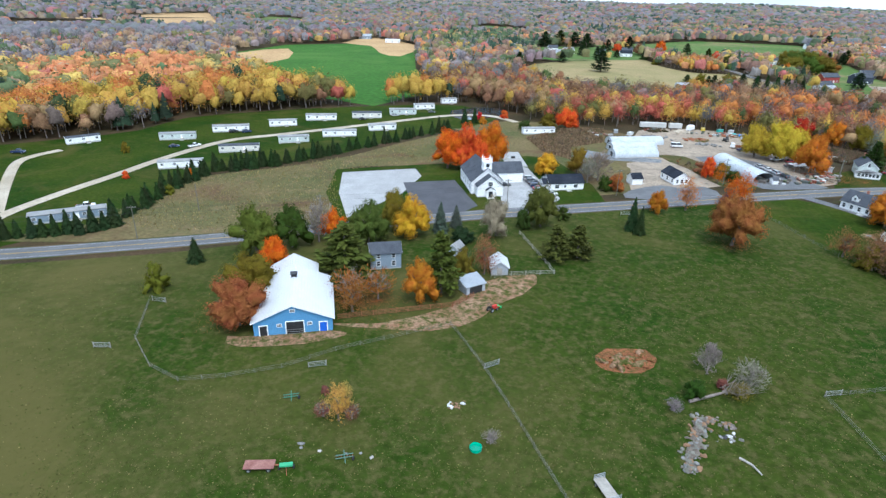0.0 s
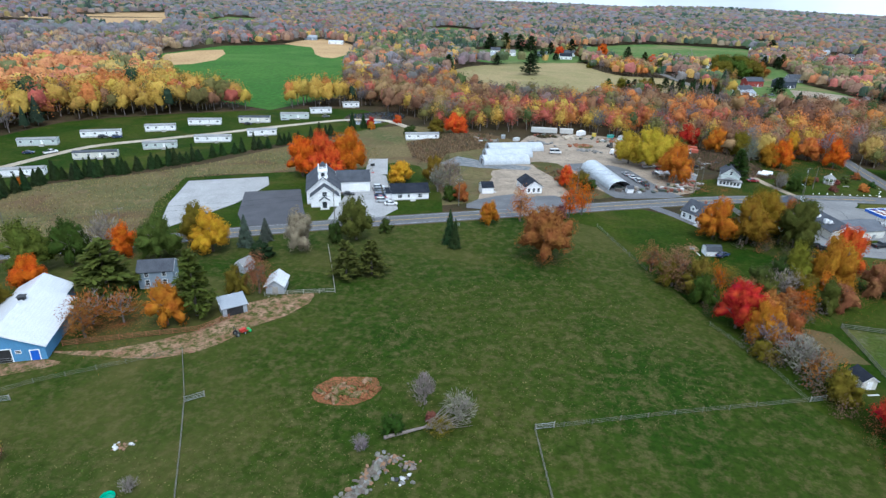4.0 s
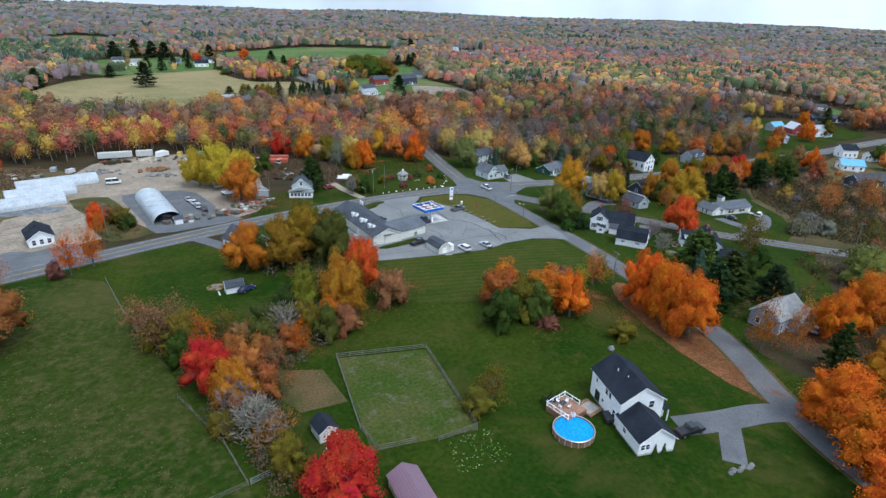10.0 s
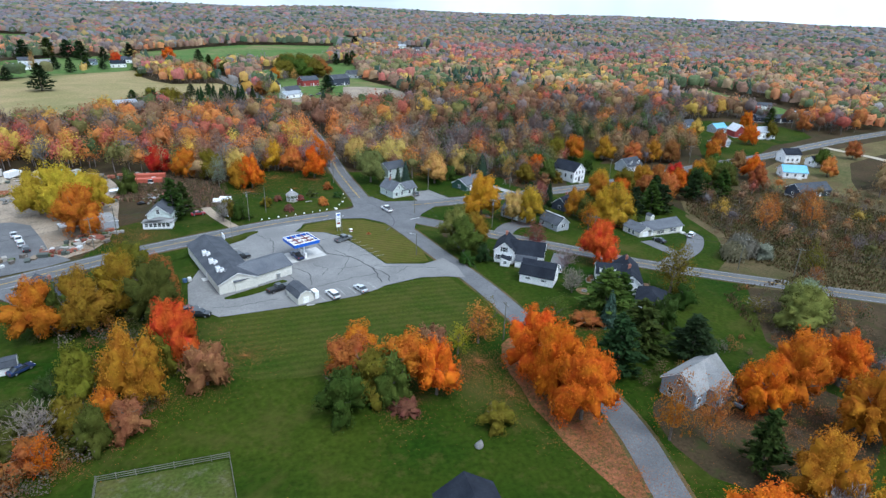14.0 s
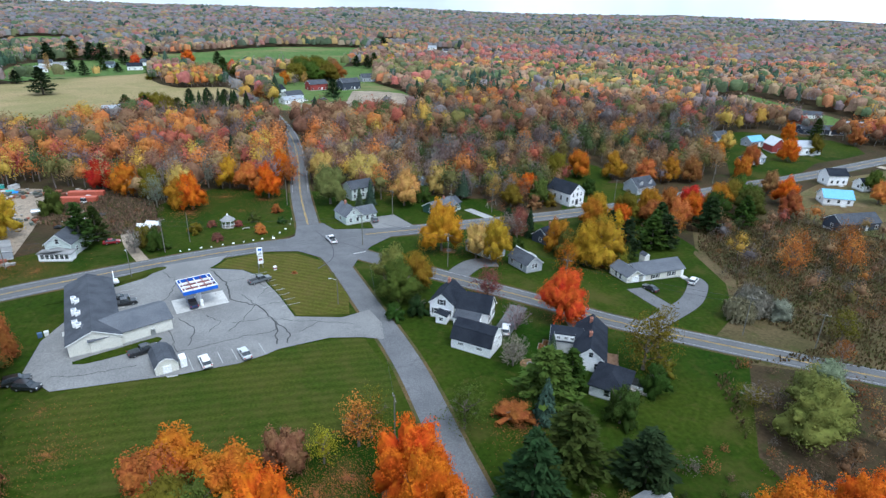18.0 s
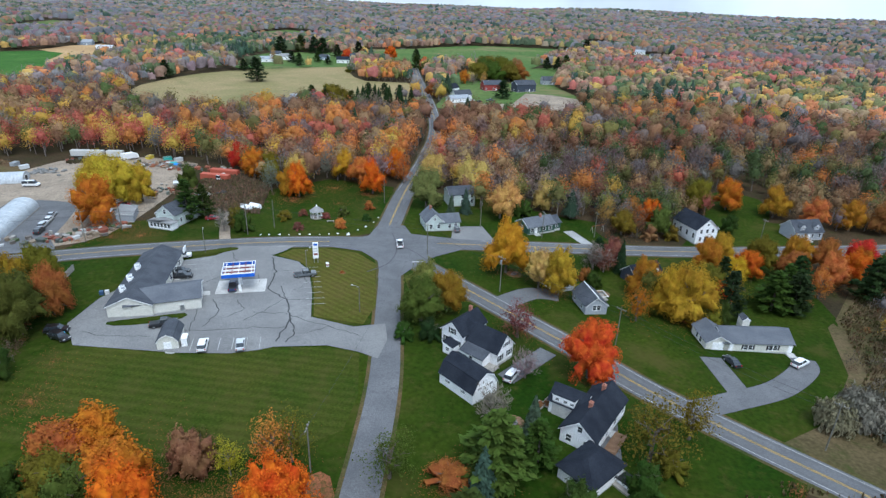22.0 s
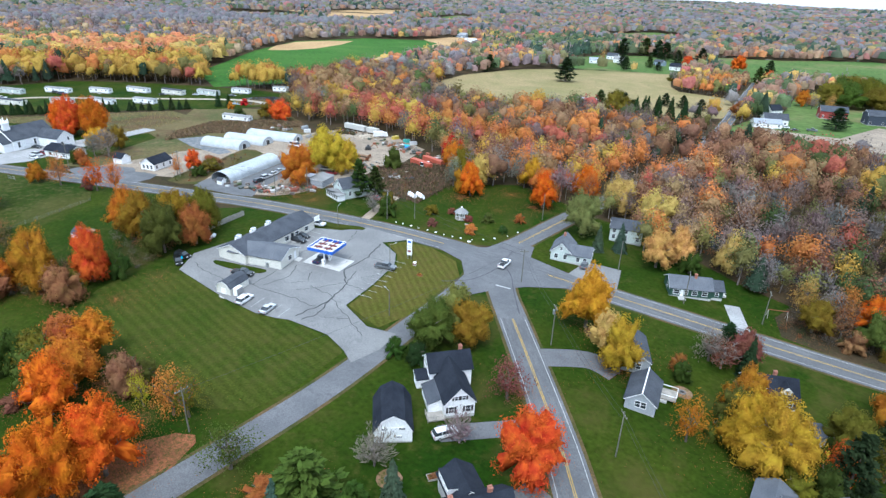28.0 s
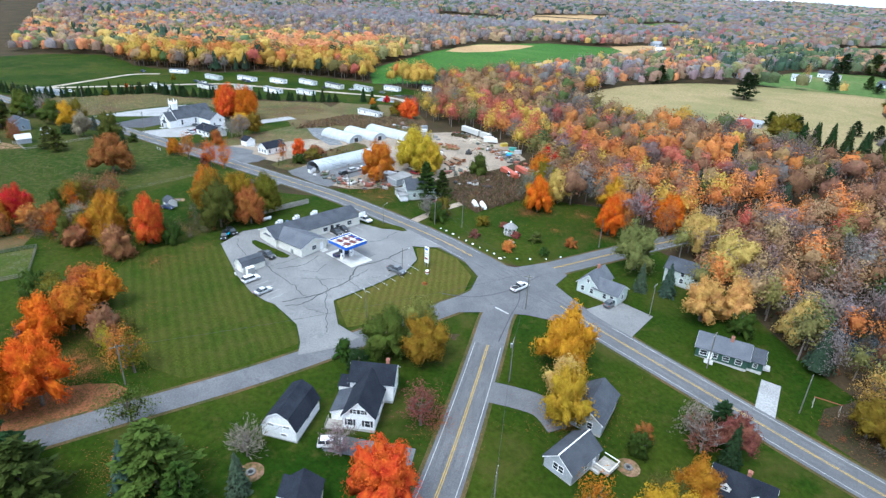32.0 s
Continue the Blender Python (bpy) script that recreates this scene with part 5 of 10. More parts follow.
# tall landmarks by the far fields
grove([("pine", "pine", 42, 603, 18, 8.5), ("spruce", "pine", 150, 492, 12, 3.4), ("spruce", "pine", 157, 492, 13, 3.4), ("spruce", "pine", 164, 493, 12, 3.4), ("spruce", "pine", 171, 494, 13, 3.6), ("spruce", "pine", 178, 496, 13, 3.6), ("spruce", "pine", 185, 500, 12, 3.6), ("spruce", "pine", 152, 500, 12, 3.4), ("spruce", "pine", 160, 501, 13, 3.4), ("spruce", "pine", 168, 502, 13, 3.4), ("spruce", "pine", 176, 504, 12, 3.4),
       ("pine", "pine", 122, 520, 9, 4.0), ("pine", "pine", 128, 527, 9, 4.0), ("bush", "olive", 138, 505, 10, 5.5), ("pine", "moss", 143, 505, 9, 4.5), ("maple", "olive", 232, 664, 15, 9), ("maple", "moss", 246, 658, 16, 9), ("maple", "olive", 260, 662, 15, 9), ("maple", "rust", 270, 676, 14, 8), ("maple", "moss", 238, 680, 18, 10), ("maple", "olive", 254, 682, 19, 10), ("maple", "brown", 266, 694, 17, 9), ("maple", "olive", 240, 700, 18, 10), ("maple", "moss", 254, 708, 17, 9),
       ("ash", "tan", 224, 648, 9, 4), ("thin", "tan", 236, 640, 10, 4), ("thin", "grey", 226, 632, 10, 4.5), ("maple", "orange", 127, 822, 15, 6.5), ("pine", "pine", 158, 818, 13, 6), ("pine", "green", 166, 736, 14, 5.5), ("maple", "scarlet", 174, 736, 12, 4.5), ("maple", "moss", 179, 700, 12, 6), ("pine", "pine", 62, 826, 14, 6), ("maple", "scarlet", 74, 826, 10, 5), ("pine", "pine", 88, 824, 18, 8), ("maple", "brown", 98, 800, 13, 6), ("pine", "green", 98, 742, 10, 5),
       ("pine", "pine", 27, 757, 11, 5.5), ("pine", "pine", 44, 726, 12, 5), ("pine", "green", 52, 770, 11, 4.5), ("thin", "tan", 12, 740, 17, 4.0), ("pine", "pine", 68, 752, 8, 4.5), ("pine", "pine", 36, 860, 18, 9), ("pine", "pine", 20, 880, 18, 9), ("pine", "green", 0, 890, 19, 10), ("pine", "pine", -20, 868, 18, 9), ("bush", "olive", 104, 690, 5, 5), ("pine", "pine", 5, 672, 10, 5), ("pine", "pine", -36, 600, 14, 6),
       ("pine", "pine", 250, 562, 12, 7), ("maple", "rust", 196, 552, 10, 5), ("maple", "amber", 218, 640, 11, 4.5), ("pine", "pine", 308, 782, 12, 5), ("pine", "pine", 318, 770, 13, 5.5), ("pine", "green", 330, 790, 14, 7), ("maple", "lime", 352, 800, 12, 7), ("pine", "pine", 390, 1010, 18, 10), ("ash", "olive", 120, 536, 9, 5), ("pine", "green", 108, 532, 8, 4.5), ("ash", "olive", 133, 500, 13, 6.5), ("pine", "pine", 146, 556, 8, 4), ("pine", "pine", 158, 557, 8, 4), ("pine", "pine", 170, 558, 7, 4)], "field trees")

# ---- woods ----
# brown, orange, tan, gold, olive, fir, bare grey, red, mauve-brown and green
PALETTE = np.array([(0.17, 0.088, 0.05), (0.37, 0.135, 0.04), (0.24, 0.15, 0.075), (0.36, 0.225, 0.045), (0.12, 0.108, 0.036), (0.028, 0.046, 0.026), (0.135, 0.119, 0.11), (0.29, 0.08, 0.055), (0.15, 0.106, 0.094), (0.06, 0.08, 0.028)])
# the same kinds far off, paled and cooled with haze put into the colour
HAZED_PALETTE = np.array([(0.125, 0.094, 0.08), (0.19, 0.105, 0.07), (0.165, 0.13, 0.096), (0.19, 0.145, 0.07), (0.098, 0.1, 0.056), (0.034, 0.052, 0.041), (0.122, 0.117, 0.124), (0.175, 0.085, 0.083), (0.13, 0.107, 0.112), (0.062, 0.082, 0.052)])
GROVE = [(108, 692), (131, 632), (163, 630), (179, 664), (176, 738), (140, 746), (118, 716)]
CLEAR = [PASTURE,
         [(-420, 20), (-330, 190), (-262, 210), (-230, 238), (-207, 267), (-203, 300), (-166, 331), (-130, 353), (-104, 366), (-75, 386), (-50, 388), (-22, 366), (0, 332), (53, 346), (80, 346), (110, 342), (124, 330), (140, 318), (158, 308), (170, 324), (198, 320), (198, 200), (60, 100)],
         [(318, 300), (322, 340), (336, 348), (352, 340), (348, 306)],
         [(198, 320), (212, 318), (232, 330), (222, 312), (232, 300), (252, 308), (270, 292), (300, 296), (322, 318), (342, 312), (360, 304), (386, 302), (405, 312), (440, 368), (472, 382), (508, 378), (524, 312), (560, 318), (560, 284), (470, 245), (410, 216), (470, 225), (480, 60), (420, -150), (100, -150), (100, 120)]]
FIELDS = [[(-110, 362), (-150, 378), (-190, 402), (-290, 520), (-352, 622), (-342, 735), (-290, 800), (-277, 905), (-183, 800), (-150, 640), (-130, 560), (-83, 433), (-96, 400)], [(-345, 618), (-318, 690), (-272, 590), (-288, 535)],
          HAY, MEADOW, GROVE, FARM_LAWN, LOTS, [(202, 462), (300, 466), (314, 520), (200, 520)], [(95, 474), (194, 466), (194, 520), (95, 540)],
          [(-205, 1120), (-192, 1240), (-160, 1365), (-66, 1282), (-54, 1120), (-98, 1070)], [(428, 920), (470, 1040), (500, 1045), (535, 900), (480, 900)], [(417, 1130), (514, 1220), (470, 1325), (412, 1300)],
          [(-600, 1100), (-700, 1420), (-576, 1365), (-480, 1100)], [(-1020, 960), (-860, 1063), (-690, 890), (-790, 770), (-850, 840)], [(-945, 1200), (-890, 1465), (-575, 990), (-605, 880)], [(-1150, 1090), (-1086, 1125), (-993, 1160), (-872, 1120), (-880, 1060), (-1000, 1070)],
          [(545, 505), (518, 352), (592, 352), (618, 518)], [(92, 500), (98, 530), (120, 530), (120, 500)]]


def road_free(x, y, line, wide):
    ok = np.ones(len(x), bool)
    for a, b in zip(line[:-1], line[1:]):
        dx, dy = b[0] - a[0], b[1] - a[1]
        t = np.clip(((x - a[0]) * dx + (y - a[1]) * dy) / (dx * dx + dy * dy), 0, 1)
        ok &= np.hypot(x - a[0] - t * dx, y - a[1] - t * dy) > wide
    return ok


def wood_points(rng, near, far, step, jitter=0.48):
    """Places for trees on an uneven grid, between two distances from the village, kept off fields and roads."""
    g = np.arange(-far, far + step, step)
    X, Y = np.meshgrid(g, g)
    x, y = X.ravel() + rng.uniform(-jitter, jitter, X.size) * step + 150, Y.ravel() + rng.uniform(-jitter, jitter, X.size) * step + 100
    d, a = np.hypot(x - 150, y - 100), np.degrees(np.arctan2(y - 100, x - 150))
    keep = (d >= near) & (d < far) & (a > 12) & (a < 178)
    x, y = x[keep], y[keep]
    for poly in CLEAR + FIELDS:
        k = ~inside(poly, x, y)
        x, y = x[k], y[k]
    k = road_free(x, y, NORTH, 5.6) & road_free(x, y, MAIN, 8)
    return x[k], y[k]


# stands that differ from the mixed woods: (outline, shares of the ten kinds relative to the mixed woods)
STANDS = [([(-420, 190), (-262, 205), (-203, 300), (-130, 353), (-60, 388), (-110, 410), (-200, 420), (-330, 520), (-420, 400)], (0.3, 7.0, 0.5, 18.0, 2.0, 1.0, 0.25, 2.2, 0.1, 1.6)),
          ([(-1000, 420), (-420, 390), (-330, 520), (-350, 760), (-560, 900), (-1000, 760)], (0.7, 0.05, 0.5, 0.12, 0.4, 0.15, 4.5, 0.1, 3.0, 0.2)),
          ([(-60, 440), (-100, 640), (-40, 660), (-30, 480), (30, 440), (190, 480), (190, 400), (-40, 390)], (1.6, 0.7, 1.5, 0.5, 0.6, 0.2, 2.4, 0.7, 2.4, 0.4)),
          ([(-10, 330), (120, 335), (200, 330), (195, 372), (-10, 384)], (0.9, 2.4, 0.9, 3.0, 1.5, 1.2, 0.7, 2.0, 0.4, 1.2)),
          ([(-170, 800), (-40, 720), (-20, 900), (60, 960), (200, 1120), (120, 1240), (-60, 1080), (-180, 1000)], (0.5, 0.3, 0.4, 0.4, 0.8, 8.0, 0.5, 0.5, 0.4, 3.5)),
          ([(230, 305), (420, 305), (430, 440), (215, 430)], (1.0, 1.3, 1.4, 1.3, 1.3, 0.5, 1.7, 1.2, 1.5, 1.2)),
          ([(300, 520), (400, 480), (440, 640), (330, 720)], (1.3, 0.8, 0.4, 0.4, 2.6, 1.5, 0.5, 1.6, 0.5, 2.6)),
          ([(560, 320), (900, 360), (900, 520), (600, 520)], (1.4, 1.6, 0.5, 0.7, 3.6, 0.8, 0.6, 0.8, 0.7, 2.4)),
          ([(330, 800), (800, 640), (1000, 900), (480, 1050)], (1.0, 0.5, 0.5, 0.3, 0.5, 0.6, 1.6, 3.0, 2.0, 0.4)),
          ([(268, 290), (440, 290), (470, 330), (440, 405), (268, 405)], (1.3, 0.8, 1.0, 0.8, 1.8, 0.8, 1.7, 0.9, 1.5, 1.8)),
          ([(210, 470), (1500, 470), (1500, 1900), (260, 1900)], (1.3, 1.6, 1.5, 1.3, 1.2, 1.0, 0.55, 1.4, 0.55, 1.2)),
          (GROVE, (0.8, 1.0, 4.0, 1.2, 2.0, 0.02, 0.6, 0.2, 0.3, 0.2))]


def wood_colors(rng, x, y, far=0.0):
    """A kind and a colour for each tree; kinds keep together in patches. Far off bare grey crowns and firs prevail, and
    haze is put into the colour.
    """
    n = len(x)
    w = np.tile(np.array([0.2, 0.12, 0.18, 0.075, 0.1, 0.016, 0.15, 0.055, 0.16, 0.06]), (n, 1))
    for k in range(10):
        small = np.array([noise.noise(Vector((a / 34, b / 34, 7.3 * k))) for a, b in zip(x, y)])
        large = np.array([noise.noise(Vector((a / 210, b / 150, 3.1 + 5.7 * k))) for a, b in zip(x, y)])
        w[:, k] *= np.exp(2.8 * small + (2.0 + 2.0 * far + 1.0 * (k == 5)) * large)
    for poly, shares in STANDS:
        w[inside(poly, x, y)] *= np.array(shares)
    # grey, fir and green gain far off, which also cools the tone like haze
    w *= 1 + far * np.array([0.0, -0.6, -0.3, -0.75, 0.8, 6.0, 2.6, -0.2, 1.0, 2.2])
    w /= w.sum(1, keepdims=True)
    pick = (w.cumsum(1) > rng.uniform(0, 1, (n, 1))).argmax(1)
    haze = min(1.0, far * 1.6)
    return pick, (PALETTE[pick] * (1 - haze) + HAZED_PALETTE[pick] * haze) * rng.uniform(0.86, 1.14, (n, 1)) * rng.uniform(0.93, 1.07, (n, 3))


def wood_kinds(rng, leaves, size, grid, rows, open_crown=False):
    """A few crowns one unit wide and high to pick from: leaves with their normals, and the body of inner foliage, smaller in an open crown."""
    kinds = []
    for i in range(6):
        reach = lobed(rng, 16, spread=(0.25, 0.62), fat=(0.34, 0.5))
        p, nrm = shell(rng, leaves, reach, 0.5 if open_crown else 0.72, 1.1 if open_crown else 1.2)
        d, f = cube_dirs(grid, rows)
        v = d * reach(d)[0] * (rng.uniform(0.3, 0.52, (len(d), 1)) if open_crown else rng.uniform(0.48, 0.94, (len(d), 1))) * (1.25 if rows == 1 else 1.0)
        squash = np.array([1, 1, 0.46])
        v, p = egg(v, 0.22) * squash + np.array([0, 0, 0.54]), egg(p, 0.22) * squash + np.array([0, 0, 0.54])
        if rows:
            v[v[:, 2] < 0.6, 2] -= 0.2
        kinds.append((p, nrm, v, f, None, 1.0))
    for i in range(3):
        n = leaves * 3 // 2 if leaves else 0
        p, nrm = shell(rng, n, lobed(rng, 12), 0.45, 1.1)
        way = unit(p + np.array([0, 0, 0.8])) * 1.5
        kinds.append((p * np.array([0.95, 0.95, 0.45]) + np.array([0, 0, 0.54]), unit(rng.normal(size=p.shape)), None, None, way, 0.5) if n else kinds[i])
    for i in range(2):
        n = max(leaves, 8)
        u = np.sqrt(rng.uniform(0.02, 1, n))
        a = rng.uniform(0, 2 * np.pi, n)
        p = np.stack([u * np.cos(a) * rng.uniform(0.7, 1.1, n), u * np.sin(a), 1.0 - 0.88 * u], 1)
        way = np.stack([np.cos(a), np.sin(a), np.full(n, -0.5)], 1)
        d, f = cube_dirs(grid, rows)
        low = np.clip((1 - d[:, 2]) / 1.7, 0, 1)[:, None]
        v = np.concatenate([d[:, :2] / (np.linalg.norm(d[:, :2], axis=1, keepdims=True) + 0.05) * low * 0.85, 0.98 - 0.86 * low], 1)
        kinds.append((p, unit(np.stack([np.cos(a), np.sin(a), np.full(n, 0.9)], 1)), v, f, way, 1.0))
    return kinds


def woods(name, rng, x, y, leaves, size, grid, rows, hmin, hmax, trunks, label, far=0.0, wide=1.0, dense=1.25, open_crown=False):
    """A wood as one joined mesh: for every tree a crown of boughs and leaves and, near by, a trunk."""
    n = len(x)
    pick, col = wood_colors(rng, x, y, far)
    # dense scales the brightness of the leaf colour
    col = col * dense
    z = height(x, y)
    h = rng.uniform(hmin, hmax, n) * np.where(inside(STANDS[0][0], x, y), 1.22, 1.0)
    r = h * rng.uniform(0.3, 0.44, n) * wide
    fir, grey = pick == 5, np.isin(pick, (6, 8)) & (rng.uniform(0, 1, n) < 0.75)
    r[fir] *= 0.72
    h[fir] *= 1.08
    form = np.where(fir & (rng.uniform(0, 1, n) < 0.5), 9 + rng.integers(0, 2, n), np.where(grey, 6 + rng.integers(0, 3, n), rng.integers(0, 6, n)))
    turn = rng.uniform(0, 2 * np.pi, n)
    VV, FF, CC, count = [], [], [], 0
    for k, (p, nrm, v, f, way, fine) in enumerate(wood_kinds(rng, leaves, size, grid, rows, open_crown)):
        w = np.flatnonzero(form == k)
        if not len(w):
            continue
        c, s = np.cos(turn[w])[:, None], np.sin(turn[w])[:, None]

        def placed(q, scale):
            a = np.stack([c * q[:, 0] - s * q[:, 1], s * q[:, 0] + c * q[:, 1], np.broadcast_to(q[:, 2], (len(w), len(q)))], -1)
            return a * np.stack([r[w], r[w], h[w]], 1)[:, None, :] + np.stack([x[w], y[w], z[w]], 1)[:, None, :] if scale else a
        if len(p):
            P, N = placed(p, True).reshape(-1, 3), placed(nrm, False).reshape(-1, 3)
            N = unit(N + rng.normal(size=N.shape) * 0.45)
            L, F = leaf_quads(rng, P, N, np.repeat(h[w] / 12.0 * fine, len(p))[:, None] * size, 1.0 if way is None else (4.0 if fine < 1 else 1.2), None if way is None else placed(way, False).reshape(-1, 3))
            VV.append(L)
            FF.append(F + count)
            CC.append(np.repeat(col[w], len(p) * 4, 0))
            count += len(L)
        if v is not None:
            B = placed(v, True).reshape(-1, 3)
            VV.append(B)
            FF.append((f[None] + (np.arange(len(w)) * len(v))[:, None, None]).reshape(-1, 4) + count)
            CC.append(np.repeat(col[w], len(v), 0))
            count += len(B)
    me = np_mesh(name, np.concatenate(VV), np.concatenate(FF), M_wood_leaf, np.concatenate(CC))
    ob = tagged(new(name, me), label, "woods", "", "stuff")
    if trunks:
        w = h * 0.016 + 0.05
        lean = rng.normal(size=(n, 2)) * 0.4
        base, top = np.stack([x, y, z - 0.2], 1), np.stack([x + lean[:, 0], y + lean[:, 1], z + h * 0.8], 1)
        ring = np.array([(1, 0), (-0.5, 0.87), (-0.5, -0.87)])
        P = np.zeros((n, 6, 3))
        for j in range(3):
            P[:, j] = base
            P[:, j, :2] += ring[j] * w[:, None]
            P[:, 3 + j] = top
            P[:, 3 + j, :2] += ring[j] * w[:, None] * 0.3
        q = np.array([(0, 1, 4, 3), (1, 2, 5, 4), (2, 0, 3, 5)])
        F = (np.arange(n)[:, None, None] * 6 + q[None]).reshape(-1, 4)
        tm = np_mesh("trunks", P.reshape(-1, 3), F, M_twig)
        t = new("trunks", tm)
        t.parent = ob
    return ob


rw = np.random.default_rng(21)
x, y = wood_points(rw, 0, 470, 7.0)
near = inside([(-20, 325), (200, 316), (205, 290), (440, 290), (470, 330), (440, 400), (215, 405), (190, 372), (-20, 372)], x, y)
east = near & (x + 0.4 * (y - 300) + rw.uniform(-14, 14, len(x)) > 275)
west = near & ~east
# the east part gets a darker leaf colour than the west
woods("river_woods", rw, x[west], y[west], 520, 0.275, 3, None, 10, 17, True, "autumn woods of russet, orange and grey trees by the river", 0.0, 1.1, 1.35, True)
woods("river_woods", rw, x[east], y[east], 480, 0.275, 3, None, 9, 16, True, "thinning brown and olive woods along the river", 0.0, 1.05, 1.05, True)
woods("valley_woods", rw, x[~near], y[~near], 190, 0.33, 3, None, 10.5, 17.5, True, "autumn woods of russet, gold and grey trees", 0.0, 1.14, 1.06)
gx, gy = np.meshgrid(np.arange(318, 470, 7.5), np.arange(110, 262, 7.5))
x, y = gx.ravel() + rw.uniform(-3, 3, gx.size), gy.ravel() + rw.uniform(-3, 3, gx.size)
k = inside([(322, 185), (345, 150), (400, 118), (470, 110), (470, 222), (405, 222), (384, 252), (350, 255), (330, 238), (322, 212)], x, y) & road_free(x, y, FORK, 9) & (rw.uniform(0, 1, gx.size) < 0.72)
x, y = x[k], y[k]
woods("marsh_woods", rw, x, y, 230, 0.34, 3, None, 4.0, 8.5, True, "low autumn trees scattered over the marsh", 0.0, 1.25, 0.85, True)
gx, gy = np.meshgrid(np.arange(262, 345, 7.5), np.arange(60, 172, 7.5))
x, y = gx.ravel() + rw.uniform(-3, 3, gx.size), gy.ravel() + rw.uniform(-3, 3, gx.size)
k = inside([(264, 130), (275, 158), (292, 150), (335, 118), (335, 60), (290, 60)], x, y) & road_free(x, y, FORK, 9) & (rw.uniform(0, 1, gx.size) < 0.6)
x, y = x[k], y[k]
woods("marsh_woods", rw, x, y, 230, 0.34, 3, None, 3.5, 7.5, True, "low autumn trees scattered over the marsh", 0.0, 1.25, 0.85, True)
gx, gy = np.meshgrid(np.arange(104, 184, 5.5), np.arange(626, 750, 5.5))
x, y = gx.ravel() + rw.uniform(-2, 2, gx.size), gy.ravel() + rw.uniform(-2, 2, gx.size)
k = inside(GROVE, x, y) & road_free(x, y, NORTH, 6)
woods("birch_grove", rw, x[k], y[k], 60, 0.42, 3, None, 8, 13, True, "grove of tan and olive birches beside the hay field", 0.0, 0.95)
# haze over these woods is put into their leaf colour, brighter and cooler
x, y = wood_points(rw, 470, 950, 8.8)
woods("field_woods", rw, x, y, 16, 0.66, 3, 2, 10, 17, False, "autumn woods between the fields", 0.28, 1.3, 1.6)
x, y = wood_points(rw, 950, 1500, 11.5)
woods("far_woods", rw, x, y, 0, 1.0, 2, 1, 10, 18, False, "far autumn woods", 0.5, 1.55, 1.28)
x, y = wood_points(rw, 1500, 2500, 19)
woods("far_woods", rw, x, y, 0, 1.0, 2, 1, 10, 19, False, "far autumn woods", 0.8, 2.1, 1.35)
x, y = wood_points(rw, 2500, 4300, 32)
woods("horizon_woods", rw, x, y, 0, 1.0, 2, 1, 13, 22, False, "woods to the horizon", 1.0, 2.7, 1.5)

# ---- buildings ----
W_WHITE = lined("white_clapboard", (0.88, 0.88, 0.88), (0.74, 0.74, 0.75), 0.14, 2, 0.6)
W_CREAM = lined("cream_siding", (0.7, 0.68, 0.61), (0.56, 0.54, 0.48), 0.16, 2, 0.65)
W_GREY = lined("grey_clapboard", (0.36, 0.38, 0.41), (0.27, 0.29, 0.31), 0.14, 2, 0.65)
W_SLATE = lined("slate_blue_siding", (0.25, 0.31, 0.38), (0.18, 0.23, 0.28), 0.14, 2, 0.65)
W_BLUE = lined("blue_barn_siding", (0.10, 0.26, 0.46), (0.07, 0.19, 0.34), 0.3, 0, 0.6)
W_NAVY = lined("navy_siding", (0.05, 0.06, 0.085), (0.035, 0.042, 0.06), 0.14, 2, 0.65)
W_GREEN = lined("dark_green_siding", (0.035, 0.085, 0.06), (0.025, 0.06, 0.042), 0.14, 2, 0.65)
W_PALE = lined("pale_green_clapboard", (0.55, 0.61, 0.58), (0.42, 0.47, 0.45), 0.14, 2, 0.65)
W_RED = lined("barn_red_siding", (0.3, 0.05, 0.045), (0.2, 0.035, 0.03), 0.14, 2, 0.7)
R_BLACK = mat("black_shingles", (0.016, 0.019, 0.027), (0.026, 0.03, 0.04), 0.35, 7.0, 0.95, bump=0.35, spec=0.1)
R_GREY = mat("grey_shingles", (0.055, 0.06, 0.072), (0.078, 0.084, 0.097), 0.35, 7.0, 0.95, bump=0.35, spec=0.1)
R_SLATE = mat("slate_grey_shingles", (0.095, 0.102, 0.118), (0.125, 0.132, 0.148), 0.3, 7.0, 0.95, bump=0.35, spec=0.15)
R_PALE = mat("weathered_grey_shingles", (0.2, 0.2, 0.2), (0.27, 0.265, 0.26), 0.3, 6.0, 0.9, bump=0.35)
R_WHITE = lined("white_metal_roof", (0.58, 0.59, 0.61), (0.47, 0.48, 0.5), 0.6, 0, 0.4, 0.1)
R_PLUM = lined("plum_metal_roof", (0.23, 0.14, 0.18), (0.16, 0.095, 0.125), 0.4, 0, 0.45, 0.1)
R_BLUE = lined("blue_metal_roof", (0.16, 0.4, 0.58), (0.11, 0.3, 0.45), 0.4, 0, 0.4, 0.1)
R_TIN = lined("grey_tin_roof", (0.36, 0.38, 0.41), (0.28, 0.3, 0.32), 0.4, 0, 0.45, 0.4)
M_poly = mat("greenhouse_film", (0.36, 0.385, 0.41), (0.46, 0.48, 0.5), 0.3, 3.0, 0.4, bump=0.05)
M_poly_grey = mat("hoop_house_film", (0.33, 0.36, 0.385), (0.42, 0.45, 0.475), 0.3, 3.0, 0.35, bump=0.05)

WIN = {}


